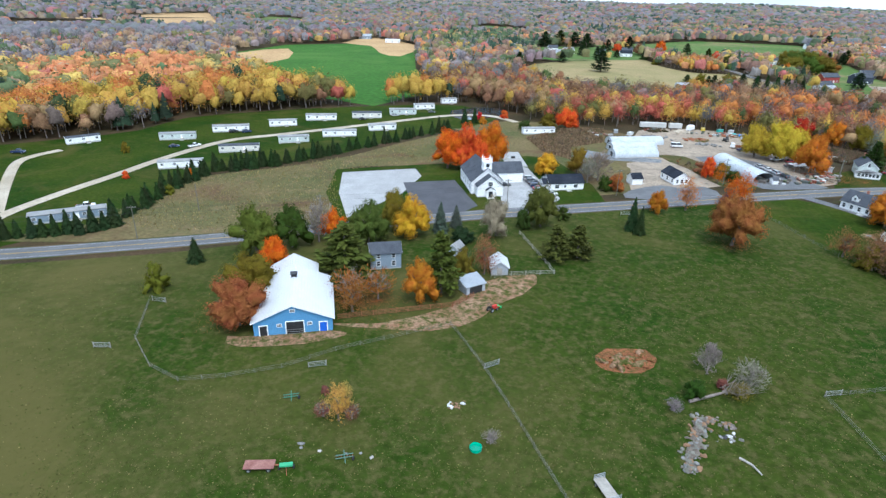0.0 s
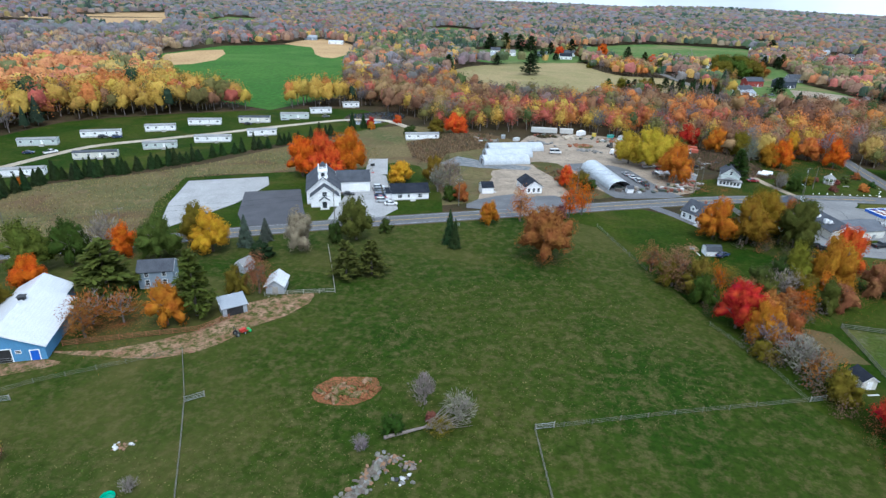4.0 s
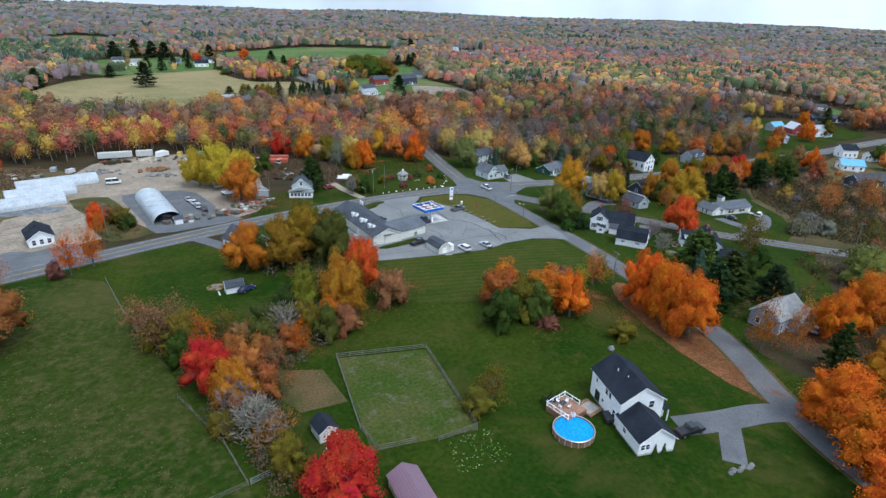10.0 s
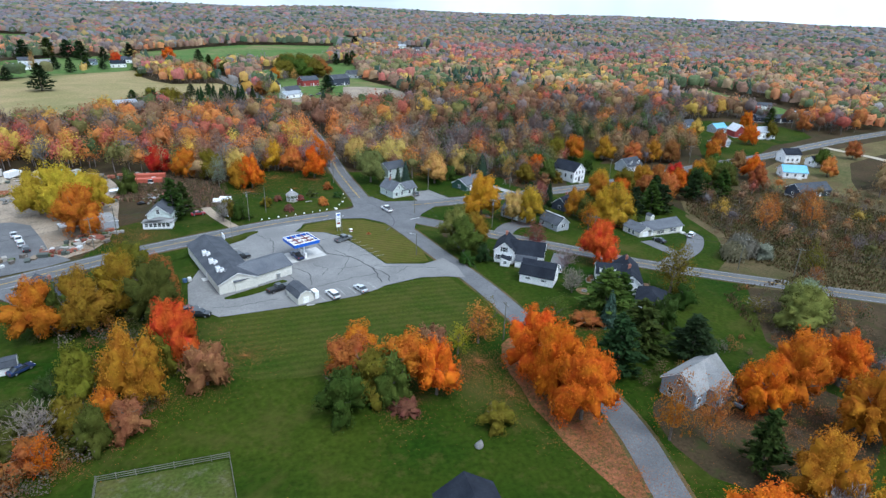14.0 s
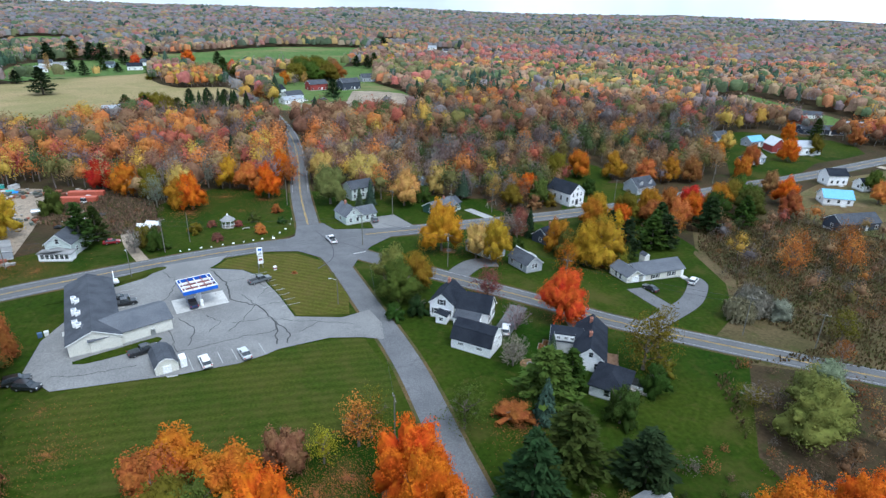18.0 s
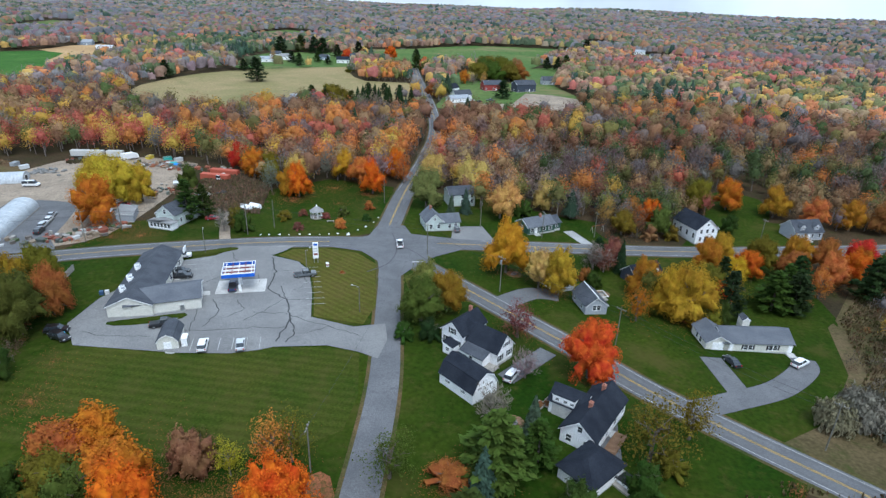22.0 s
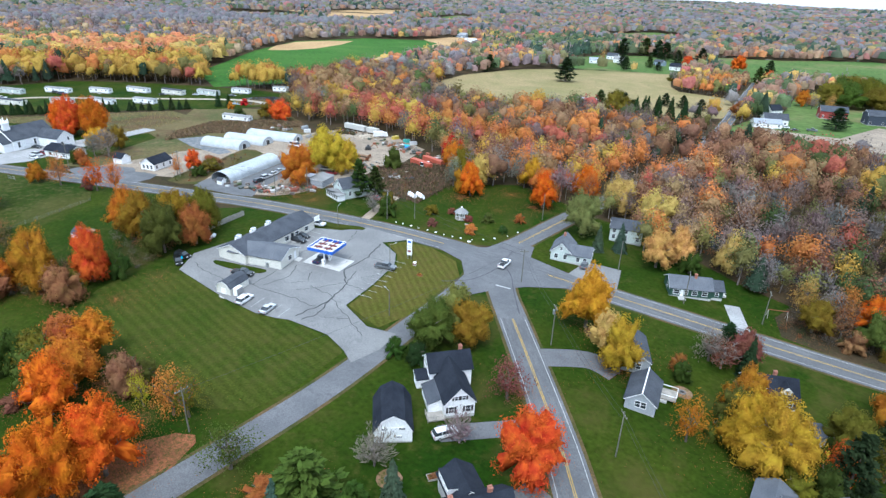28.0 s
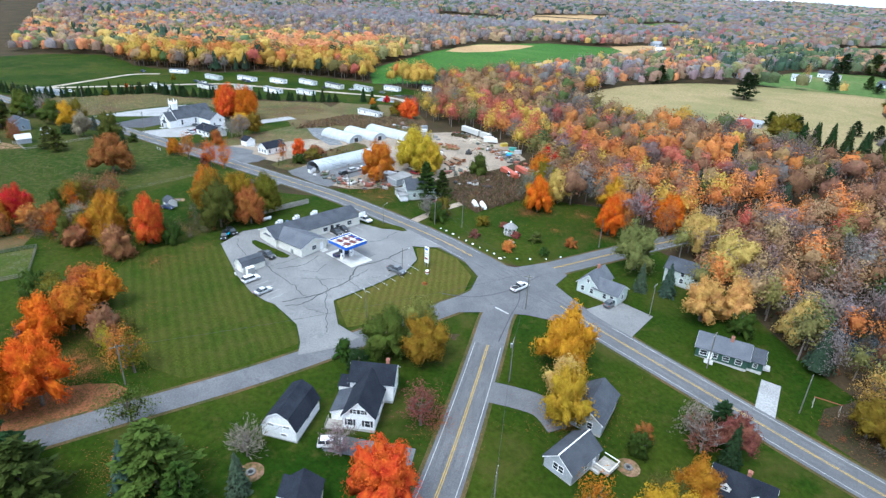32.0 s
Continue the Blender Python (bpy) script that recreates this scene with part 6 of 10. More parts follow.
def window(parent, m, w=0.95, h=1.35, shutters=None):
    key = (w, h)
    if key not in WIN:
        t = 0.09
        fr = boxes((-w / 2 - t, w / 2 + t, -0.07, 0, -h / 2 - t, -h / 2), (-w / 2 - t, w / 2 + t, -0.07, 0, h / 2, h / 2 + t), (-w / 2 - t, -w / 2, -0.06, 0, -h / 2, h / 2), (w / 2, w / 2 + t, -0.06, 0, -h / 2, h / 2), (-w / 2, w / 2, -0.045, 0, -0.03, 0.03))
        WIN[key] = as_mesh("window", fr, M_white), as_mesh("pane", boxes((-w / 2, w / 2, -0.02, 0.0, -h / 2, h / 2)), M_glass), as_mesh("shutter", boxes((-0.2, 0.2, -0.05, -0.005, -h / 2, h / 2)), M_black)
    f = share("window", WIN[key][0], parent, m)
    share("pane", WIN[key][1], f)
    if shutters:
        for s in (-1, 1):
            share("shutter", WIN[key][2], f, Matrix.Translation((s * (w / 2 + 0.31), 0, 0)))
    return f


def on_wall(L, W, side, u, z):
    """The pose of something that faces out of a block's wall: S and N are the long walls, E and W the ends."""
    return {"S": pose(u, -W / 2, z), "N": pose(-u, W / 2, z, 0, 0, 180), "E": pose(L / 2, u, z, 0, 0, 90), "W": pose(-L / 2, -u, z, 0, 0, -90)}[side]


def block(parent, ox, oy, rot, L, W, eave, ridge, wall, roof, form="gable", over=0.35, base=0.35, wins=(), doors=(), shut=False, chim=(), vents=0):
    """One wing of a building: footing, walls with their gables, a roof of two slabs with white edge boards, windows, doors and chimneys."""
    m = pose(ox, oy, 0, 0, 0, rot)
    if form == "gambrel":
        top, kink, kz = ridge, W * 0.30, eave + (ridge - eave) * 0.68
        out = [(-W / 2, 0), (W / 2, 0), (W / 2, eave), (kink, kz), (0, top), (-kink, kz), (-W / 2, eave)]
        lines = [((W / 2, eave), (kink, kz)), ((kink, kz), (0, top)), ((-W / 2, eave), (-kink, kz)), ((-kink, kz), (0, top))]
    elif form == "shed":
        out = [(-W / 2, 0), (W / 2, 0), (W / 2, ridge), (-W / 2, eave)]
        lines = [((-W / 2, eave), (W / 2, ridge))]
    elif form == "hip":
        out = [(-W / 2, 0), (W / 2, 0), (W / 2, eave), (-W / 2, eave)]
        lines = []
    else:
        out = [(-W / 2, 0), (W / 2, 0), (W / 2, eave), (0, ridge), (-W / 2, eave)]
        lines = [((W / 2, eave), (0, ridge)), ((-W / 2, eave), (0, ridge))]
    turn = m @ pose(0, 0, 0, 0, 0, -90)
    walls = part("wall_shell", prism(bmesh.new(), [(a, b + base if b == 0 else b) for a, b in out], -L / 2, L / 2), wall, parent)
    walls.matrix_basis = m @ pose(0, 0, 0, 0, 0, 90)
    f = part("foundation", boxes((-L / 2 + 0.03, L / 2 - 0.03, -W / 2 + 0.03, W / 2 - 0.03, -1.2, base)), M_conc, parent)
    f.matrix_basis = m
    th = 0.16
    bm = bmesh.new()
    for (y0, z0), (y1, z1) in lines:
        d = math.hypot(y1 - y0, z1 - z0)
        uy, uz = (y1 - y0) / d, (z1 - z0) / d
        low = (z0 == eave) or form == "shed"
        ya, za = (y0 - uy * over, z0 - uz * over) if low else (y0, z0)
        yb, zb = (y1 + uy * over, z1 + uz * over) if form == "shed" else (y1, z1)
        ny, nz = (-uz, uy) if uy > 0 else (uz, -uy)
        ny, nz = ny * th, abs(nz) * th
        quad = [(ya, za + 0.01), (yb, zb + 0.01), (yb + (ny if abs(y1) > 0.01 else 0), zb + (nz if abs(y1) > 0.01 else th / max(0.3, abs(uy)))), (ya + ny, za + nz)]
        prism(bm, quad, -L / 2 - over, L / 2 + over)
        for e in (-1, 1):
            x = e * (L / 2 + over)
            t = part("rake_board", prism(bmesh.new(), [(ya, za - 0.12), (yb, zb - 0.12), (yb, zb + 0.06), (ya, za + 0.06)], x - 0.03, x + 0.03), M_white, parent)
            t.matrix_basis = m @ pose(0, 0, 0, 0, 0, 90)
    if form == "hip":
        o = over
        v = [bm.verts.new(p) for p in ((-W / 2 - o, -L / 2 - o, eave), (W / 2 + o, -L / 2 - o, eave), (W / 2 + o, L / 2 + o, eave), (-W / 2 - o, L / 2 + o, eave), (0, -L / 2 + W * 0.42, ridge), (0, L / 2 - W * 0.42, ridge))]
        lo = [bm.verts.new((q.co.x, q.co.y, q.co.z - 0.18)) for q in v[:4]]
        for q in ((v[0], v[1], v[4]), (v[1], v[2], v[5], v[4]), (v[2], v[3], v[5]), (v[3], v[0], v[4], v[5]), lo[::-1]):
            bm.faces.new(q)
        for i in range(4):
            bm.faces.new((lo[i], lo[(i + 1) % 4], v[(i + 1) % 4], v[i]))
    r = part("roof", bm, roof, parent)
    r.matrix_basis = m @ pose(0, 0, 0, 0, 0, 90)
    for w in wins:
        side, u, z = w[:3]
        window(parent, m @ on_wall(L, W, side, u, z), *(w[3:5] if len(w) > 4 else (0.95, 1.35)), shutters=shut and side in shut)
    for d in doors:
        side, u, w, h = d[:4]
        mat_d = d[4] if len(d) > 4 else M_white
        k = part("door", boxes((-w / 2, w / 2, -0.06, 0.0, base, base + h), (-w / 2 + 0.12, w / 2 - 0.12, -0.085, -0.06, base + h * 0.55, base + h - 0.15)), mat_d, parent)
        k.matrix_basis = m @ on_wall(L, W, side, u, 0)
        if w < 1.6:
            s = part("step", boxes((-w, w, -1.3, -0.02, -0.3, base - 0.1), (-w, w, -1.7, -1.3, -0.3, base * 0.4)), M_conc, parent)
            s.matrix_basis = m @ on_wall(L, W, side, u, 0)
    for u, v in chim:
        k = part("chimney", boxes((u - 0.32, u + 0.32, v - 0.32, v + 0.32, eave, ridge + 0.9), (u - 0.38, u + 0.38, v - 0.38, v + 0.38, ridge + 0.9, ridge + 1.02), (u - 0.14, u + 0.14, v - 0.14, v + 0.14, ridge + 1.02, ridge + 1.25)), M_brick, parent)
        k.matrix_basis = m
    return m


def row_wins(L, n, side, z, w=0.95, h=1.35, pad=1.3):
    return [(side, -L / 2 + pad + (L - 2 * pad) * i / max(n - 1, 1), z, w, h) for i in range(n)]


def house(name, x, y, rot, label, category="house", group=""):
    return thing(name, x, y, rot, label, category, group)


# the store by the junction
t = house("store", 148.1, 223.1, 103, "long low store with dark shingle roof and rooftop units", "store")
block(t, 0, 0, 0, 30, 9.6, 3.1, 5.2, W_CREAM, R_GREY, wins=[("S", 2, 1.7, 1.6, 1.3), ("S", 6.5, 1.7, 1.6, 1.3), ("S", 11, 1.7, 1.6, 1.3)], doors=[("S", 4.4, 1.1, 2.2, M_glass), ("N", 4, 1.0, 2.1)])
block(t, -9.3, -6.2, -80.5, 16.0, 9.4, 3.0, 4.7, W_CREAM, R_SLATE, wins=[("E", 0, 1.8, 1.6, 1.3)], doors=[("E", 2.8, 1.1, 2.2, M_white)])
for i, (u, v) in enumerate(((-10.0, 2.4), (-8.9, 3.0), (-4.2, 2.4), (-3.0, 3.1), (2.2, 2.5), (3.4, 3.1))):
    k = part("rooftop_unit", boxes((u - 0.6, u + 0.6, v - 0.5, v + 0.5, 3.6, 5.0 + 0.15 * (i % 2))), M_white, t, "pale metal cooling unit")
    part("fan_grille", tube(bmesh.new(), (u, v, 4.98), (u, v, 5.2 + 0.1 * (i % 2)), 0.4, 0.4, 12), M_steel, k)
k = part("store_sign", boxes((14.4, 16.8, -5.5, -5.3, 2.9, 4.3)), M_white, t, "blank white sign panel")
k = part("propane_cage", boxes((-13.6, -12.4, -11.3, -10.4, 0, 1.7), bevel=0.04), M_steel, t)
for i in range(3):
    part("ice_chest", boxes((-12 + i * 1.6, -10.6 + i * 1.6, -12.2, -11.4, 0.05, 1.4), bevel=0.04), (M_white, M_rust, M_black)[i], t)

# the fuel canopy
t = house("fuel_canopy", 170.2, 226.2, 17, "open-topped fuel canopy with blue fascia and white beams", "canopy")
W2, L2 = 3.9, 3.7
blue = mat("blue_fascia", (0.02, 0.10, 0.48), (0.025, 0.12, 0.55), 0.8, 6, 0.4, bump=0.0)
part("fascia", boxes((-W2, W2, -L2, -L2 + 0.1, 4.5, 5.4), (-W2, W2, L2 - 0.1, L2, 4.5, 5.4), (-W2, -W2 + 0.1, -L2 + 0.1, L2 - 0.1, 4.5, 5.4), (W2 - 0.1, W2, -L2 + 0.1, L2 - 0.1, 4.5, 5.4)), blue, t, "bright blue fascia band")
part("ceiling", boxes((-W2 + 0.1, W2 - 0.1, -L2 + 0.1, L2 - 0.1, 4.5, 4.62)), mat("canopy_deck", (0.1, 0.035, 0.035), (0.16, 0.055, 0.05), 0.8, 5, 0.6), t, "dark red canopy deck")
red = mat("red_oxide_steel", (0.2, 0.05, 0.045), (0.27, 0.075, 0.06), 1.0, 6, 0.7)
for k in range(3):
    part("beam", boxes((-W2 + 0.1, W2 - 0.1, -2.2 + k * 2.2 - 0.14, -2.2 + k * 2.2 + 0.14, 4.62, 5.05)), M_white, t, "white steel beam")
for k in range(5):
    part("purlin", boxes((-3.1 + k * 1.55 - 0.07, -3.1 + k * 1.55 + 0.07, -L2 + 0.1, L2 - 0.1, 5.06, 5.3)), M_white if k % 2 == 0 else red, t)
part("cap_rail", boxes((-W2, W2, -L2, -L2 + 0.15, 5.41, 5.5), (-W2, W2, L2 - 0.15, L2, 5.41, 5.5), (-W2, -W2 + 0.15, -L2 + 0.16, L2 - 0.16, 5.41, 5.5), (W2 - 0.15, W2, -L2 + 0.16, L2 - 0.16, 5.41, 5.5)), M_white, t, "pale blue-white cap rail")
for s in (-1.6, 1.6):
    part("column", boxes((-0.18, 0.18, s - 0.18, s + 0.18, 0.15, 4.5)), M_white, t)
    p = part("pump", boxes((-0.35, 0.35, s - 0.95, s - 0.35, 0.2, 1.9), bevel=0.05), M_white, t, "white fuel pump")
    part("pump_screen", boxes((0.352, 0.37, s - 0.85, s - 0.45, 1.2, 1.6)), M_black, p)
part("pump_island", boxes((-0.7, 0.7, -2.8, 2.8, -0.1, 0.2), bevel=0.05), M_conc, t)
# storage shed with a rounded roof beside the parking row
t = house("storage_shed", 165.1, 199.8, 106, "small storage shed with rounded grey roof", "shed")
block(t, 0, 0, 0, 6.6, 4.2, 1.9, 3.5, W_CREAM, R_GREY, "gambrel", 0.15, 0.15, doors=[("W", 0.0, 1.5, 1.7)])
t = house("ice_box", 168.6, 199.0, 106, "white ice merchandiser beside the shed", "ice box")
part("body", boxes((-1.1, 1.1, -0.6, 0.6, 0.05, 2.1), bevel=0.05), M_white, t)
part("door", boxes((-1.0, 1.0, -0.64, -0.6, 0.2, 1.9)), M_steel, t)

# white farmhouse and its gambrel barn
t = house("gambrel_barn", 228.4, 191.2, 135, "white gambrel barn with dark roof and cross-braced loft door", "barn")
block(t, 0, 0, 0, 9.2, 6.6, 2.6, 5.9, W_WHITE, R_BLACK, "gambrel", 0.25, 0.25, wins=[("W", -1.5, 3.0, 1.1, 0.45), ("W", 1.5, 3.0, 1.1, 0.45), ("W", 0.9, 1.2, 1.2, 0.4), ("N", -2.3, 1.7, 1.3, 0.5), ("N", 2.0, 1.7, 1.3, 0.5), ("S", 0, 1.9, 1.2, 0.5)])
k = part("loft_door", boxes((-0.75, 0.75, -0.06, 0, 2.0, 3.3)), M_white, t)
k.matrix_basis = pose(-4.6, 0, 0, 0, 0, -90)
b = bmesh.new()
for s in (-1, 1):
    tube(b, (-0.7 * s, -0.08, 2.05), (0.7 * s, -0.08, 3.25), 0.05, 0.05, 4)
k = part("brace", b, M_steel, t)
k.matrix_basis = pose(-4.6, 0, 0, 0, 0, -90)
t = house("farmhouse", 227.0, 206.0, 53, "white clapboard farmhouse with black roof and cross gable")
block(t, 2.0, 1.2, 0, 8.4, 5.8, 4.3, 6.7, W_WHITE, R_BLACK, wins=[("W", -1.4, 2.0), ("W", 1.4, 2.0), ("W", 0, 4.5), ("N", -3, 2), ("N", 0, 2), ("N", 3, 2), ("E", 1.5, 2.0), ("E", -1.5, 2.0), ("E", 0, 4.5)], shut="W", chim=[(2.6, 0.4)])
block(t, 1.6, -5.2, -91, 9.8, 5.8, 3.3, 6.4, W_WHITE, R_BLACK, wins=[("E", -0.7, 4.2, 0.6, 0.9), ("E", 0.7, 4.2, 0.6, 0.9), ("E", -1.6, 1.7), ("E", 1.6, 1.7), ("N", -2, 1.8), ("N", 1.5, 1.8)], shut="E")
block(t, -2.6, -5.4, -91, 6.0, 2.8, 2.2, 3.2, W_WHITE, R_GREY, "shed", 0.2, wins=[("N", 1.5, 1.5, 0.8, 0.8), ("S", 0, 1.5, 0.8, 0.9)], doors=[("E", 0, 0.95, 2.0)])
block(t, -3.4, 0.4, 0, 2.6, 2.6, 2.2, 2.8, W_WHITE, R_BLACK, "shed", 0.15, wins=[("W", 0, 1.5, 0.9, 0.8)])
k = part("porch_deck", boxes((-4.6, -1.4, -10.8, -8.3, 0.2, 0.45)), M_wood_grey, t, "grey porch deck")
for a, b2 in ((-4.6, -10.8), (-3.0, -10.8), (-1.4, -10.8), (-4.6, -9.5), (-4.6, -8.4)):
    part("porch_post", boxes((a - 0.05, a + 0.05, b2 - 0.05, b2 + 0.05, 0, 1.35)), M_wood_grey, t)
part("porch_rail", boxes((-4.6, -1.4, -10.83, -10.77, 1.25, 1.33), (-4.63, -4.57, -10.7, -8.4, 1.25, 1.33)), M_wood_grey, t)

# old white farmhouse with two chimneys, and its garage
t = house("old_farmhouse", 251.2, 182.3, 57, "old white house with worn black roof and two chimneys")
block(t, 0, 0, 0, 14.4, 6.4, 3.2, 5.8, W_WHITE, R_BLACK, wins=[("W", -1.6, 1.7), ("W", 0.2, 4.3, 0.8, 1.1), ("W", 1.6, 1.7)] + row_wins(14.4, 4, "S", 1.7) + [("E", -1.3, 1.7), ("E", 1.3, 1.7), ("E", 0, 4.3, 0.8, 1.0)], doors=[("S", 0.2, 0.95, 2.0)], chim=[(-2.2, 0.2), (4.0, 0.3)], shut="E")
block(t, 1.6, 5.2, 92, 6.4, 5.6, 3.0, 5.0, W_WHITE, R_BLACK, wins=[("N", -2.0, 1.7), ("N", 1.2, 1.7), ("E", 0, 1.8)])
block(t, -0.3, 5.6, 92, 4.2, 2.2, 4.0, 4.6, W_WHITE, R_BLACK, "shed", 0.1, 3.3, wins=[("N", -1.2, 3.85, 0.7, 0.55), ("N", 0.4, 3.85, 0.7, 0.55), ("N", 1.7, 3.85, 0.7, 0.55)])
part("porch_deck", boxes((-5.5, 1.0, -6.0, -3.9, 0.2, 0.4)), M_wood_brown, t, "brown wooden porch deck")
part("porch_rail", boxes((-5.5, 1.0, -6.05, -5.98, 1.1, 1.2), (-5.5, -5.43, -5.95, -3.9, 1.1, 1.2)), M_wood_brown, t)
t = house("garage", 248.4, 169.6, 44, "white garage with dark hipped roof")
block(t, 0, 0, 0, 8.4, 6.6, 2.7, 4.8, W_WHITE, R_BLACK, "hip", 0.4, wins=[("W", 0, 1.7), ("S", 2, 1.7)], doors=[("E", -1.7, 2.6, 2.3), ("E", 1.7, 2.6, 2.3)])
t = house("deck_spa", 254.0, 168.5, 40, "white hot tub with raised dark covers on a deck", "hot tub")
part("deck", boxes((-2.0, 2.0, -2.2, 2.2, 0.0, 0.5)), M_wood_grey, t)
part("tub", boxes((-1.2, 1.2, -1.2, 1.2, 0.5, 1.2), bevel=0.12), M_white, t)
part("cover", boxes((-1.25, 1.25, -1.25, -0.02, 1.2, 1.32), (-1.25, 1.25, 0.02, 1.25, 1.2, 1.32)), M_black, t)

# white house with the pool
t = house("pool_house", 174.6, 119.0, 84, "two-storey white house with black roof and attached garage")
block(t, 0, 0, 0, 10.8, 8.4, 5.6, 8.4, W_WHITE, R_BLACK, wins=[("N", -3.4, 4.4, 0.6, 0.9), ("N", 0.4, 4.4, 0.9, 1.2), ("N", 1.6, 4.4, 0.9, 1.2), ("N", 3.6, 2.0), ("N", -0.5, 1.8, 0.7, 0.7), ("S", -3, 4.4), ("S", 0, 4.4), ("S", 3, 4.4), ("S", -3, 1.8), ("S", 3, 1.8), ("E", 1.8, 4.4), ("E", -1.8, 4.4), ("W", 1.8, 4.6)], doors=[("N", -2.6, 1.7, 2.1, M_glass), ("S", 0, 1.0, 2.1)], shut="S")
block(t, -8.7, 0.9, 1, 7.2, 6.8, 2.9, 5.4, W_WHITE, R_BLACK, wins=[("N", -1.0, 1.7, 0.9, 0.9), ("W", -1.8, 1.7, 0.8, 1.0), ("W", -2.6, 1.7, 0.8, 1.0)], doors=[("S", -1.6, 2.6, 2.3), ("S", 1.6, 2.6, 2.3)])
part("porch_roof", boxes((-5.2, -2.0, -6.0, -4.2, 2.7, 2.9)), R_BLACK, t)
for u in (-5.0, -3.6, -2.2):
    part("porch_post", boxes((u - 0.09, u + 0.09, -5.95, -5.77, 0, 2.7)), M_white, t, "white porch post")
for u, v in ((1.2, 1.6), (-1.4, 1.0)):
    part("roof_vent", boxes((u - 0.07, u + 0.07, v - 0.07, v + 0.07, 7.2, 8.1)), M_white, t)
t = house("pool_deck", 163.3, 120.7, 20, "raised brown deck with white railing beside the pool", "deck")
M_deck = mat("red_brown_deck", (0.26, 0.13, 0.085), (0.33, 0.18, 0.12), 0.7, 7, 0.8)
for i in range(13):
    part("deck_board", boxes((-2.6 + i * 0.4, -2.22 + i * 0.4, -2.6, 2.6, 1.12, 1.2)), M_deck, t)
part("skirt", boxes((-2.6, 2.6, -2.6, -2.55, 0, 1.1), (-2.6, 2.6, 2.55, 2.6, 0, 1.1), (-2.6, -2.55, -2.55, 2.55, 0, 1.1), (2.55, 2.6, -2.55, 2.55, 0, 1.1)), M_wood_brown, t)
for a, b2, c, d in ((-2.6, 2.6, 2.5, 2.6), (-2.6, -2.5, -2.6, 2.5), (2.5, 2.6, -1.0, 2.5)):
    part("railing", boxes((a, b2, c, d, 2.05, 2.15), (a, b2, c, d, 1.35, 1.42)), M_white, t, "white railing")
for a, b2 in ((-2.55, 2.55), (-0.9, 2.55), (0.9, 2.55), (2.55, 2.55), (-2.55, 0.9), (-2.55, -0.8), (-2.55, -2.5), (2.55, 0.8), (2.55, -0.9)):
    part("rail_post", boxes((a - 0.07, a + 0.07, b2 - 0.07, b2 + 0.07, 1.2, 2.25)), M_white, t)
t = house("patio", 167.9, 120.4, 20, "low brown patio deck with furniture", "patio")
part("platform", boxes((-1.9, 1.9, -2.0, 2.0, 0.2, 0.45)), M_wood_brown, t)
part("rug", boxes((-1.5, 1.5, -1.4, 1.2, 0.455, 0.47)), M_wood_grey, t, "pale outdoor rug")
t = house("patio_table", 163.0, 121.4, 20, "round glass patio table on the raised deck", "table")
t.location.z += 1.2
part("table_top", tube(bmesh.new(), (0, 0, 0.7), (0, 0, 0.74), 0.6, 0.6, 20), M_glass, t)
part("pedestal", tube(bmesh.new(), (0, 0, 0), (0, 0, 0.7), 0.06, 0.06, 8), M_black, t)
for k in range(4):
    a = k * 90 + 30
    c = house("patio_chair", 163.0 + 1.15 * math.cos(radians(a)), 121.4 + 1.15 * math.sin(radians(a)), a + 90, "white patio chair beside the table", "chair", "patio chairs")
    c.location.z += 1.2
    part("seat", boxes((-0.26, 0.26, -0.26, 0.26, 0.42, 0.47), bevel=0.02), M_white, c)
    part("backrest", boxes((-0.26, 0.26, -0.3, -0.25, 0.47, 0.95), bevel=0.02), M_white, c)
    for u, v in ((-0.22, -0.22), (0.22, -0.22), (-0.22, 0.22), (0.22, 0.22)):
        part("leg", boxes((u - 0.02, u + 0.02, v - 0.02, v + 0.02, 0, 0.42)), M_white, c)
for k in range(3):
    c = house("lounge_chair", 160.6 + k * 0.9, 123.0 - k * 0.15, 20 + 8 * k, "folded dark lounge chair by the railing", "chair", "patio chairs")
    c.location.z += 1.2
    part("seat", boxes((-0.3, 0.3, -0.7, 0.5, 0.3, 0.36), bevel=0.02), M_black, c)
    part("backrest", boxes((-0.3, 0.3, 0.48, 0.56, 0.36, 1.0), bevel=0.02), M_black, c)
    for u, v in ((-0.26, -0.6), (0.26, -0.6), (-0.26, 0.42), (0.26, 0.42)):
        part("leg", boxes((u - 0.025, u + 0.025, v - 0.025, v + 0.025, 0, 0.3)), M_steel, c)
t = house("grill", 169.6, 116.6, 75, "large black covered grill beside the house", "grill")
part("cover", boxes((-1.3, 1.3, -0.8, 0.8, 0.35, 1.35), bevel=0.2), M_black, t)
part("base", boxes((-1.1, 1.1, -0.6, 0.6, 0.0, 0.35)), M_black, t)
t = house("swimming_pool", 161.6, 115.2, 0, "round above-ground pool with blue water", "pool")
b = bmesh.new()
n, r1, r2 = 40, 3.6, 3.42
ring = [[b.verts.new((r * math.cos(k * 2 * math.pi / n), r * math.sin(k * 2 * math.pi / n), z)) for k in range(n)] for r, z in ((r1, 0), (r1, 1.3), (r2, 1.3), (r2, 0.6))]
for a in range(3):
    for k in range(n):
        j = (k + 1) % n
        b.faces.new((ring[a][k], ring[a][j], ring[a + 1][j], ring[a + 1][k]))
part("wall", b, M_wood_brown, t, "brown wood-look pool wall")
b = bmesh.new()
b.faces.new([b.verts.new((3.41 * math.cos(k * 2 * math.pi / n), 3.41 * math.sin(k * 2 * math.pi / n), 1.12)) for k in range(n)])
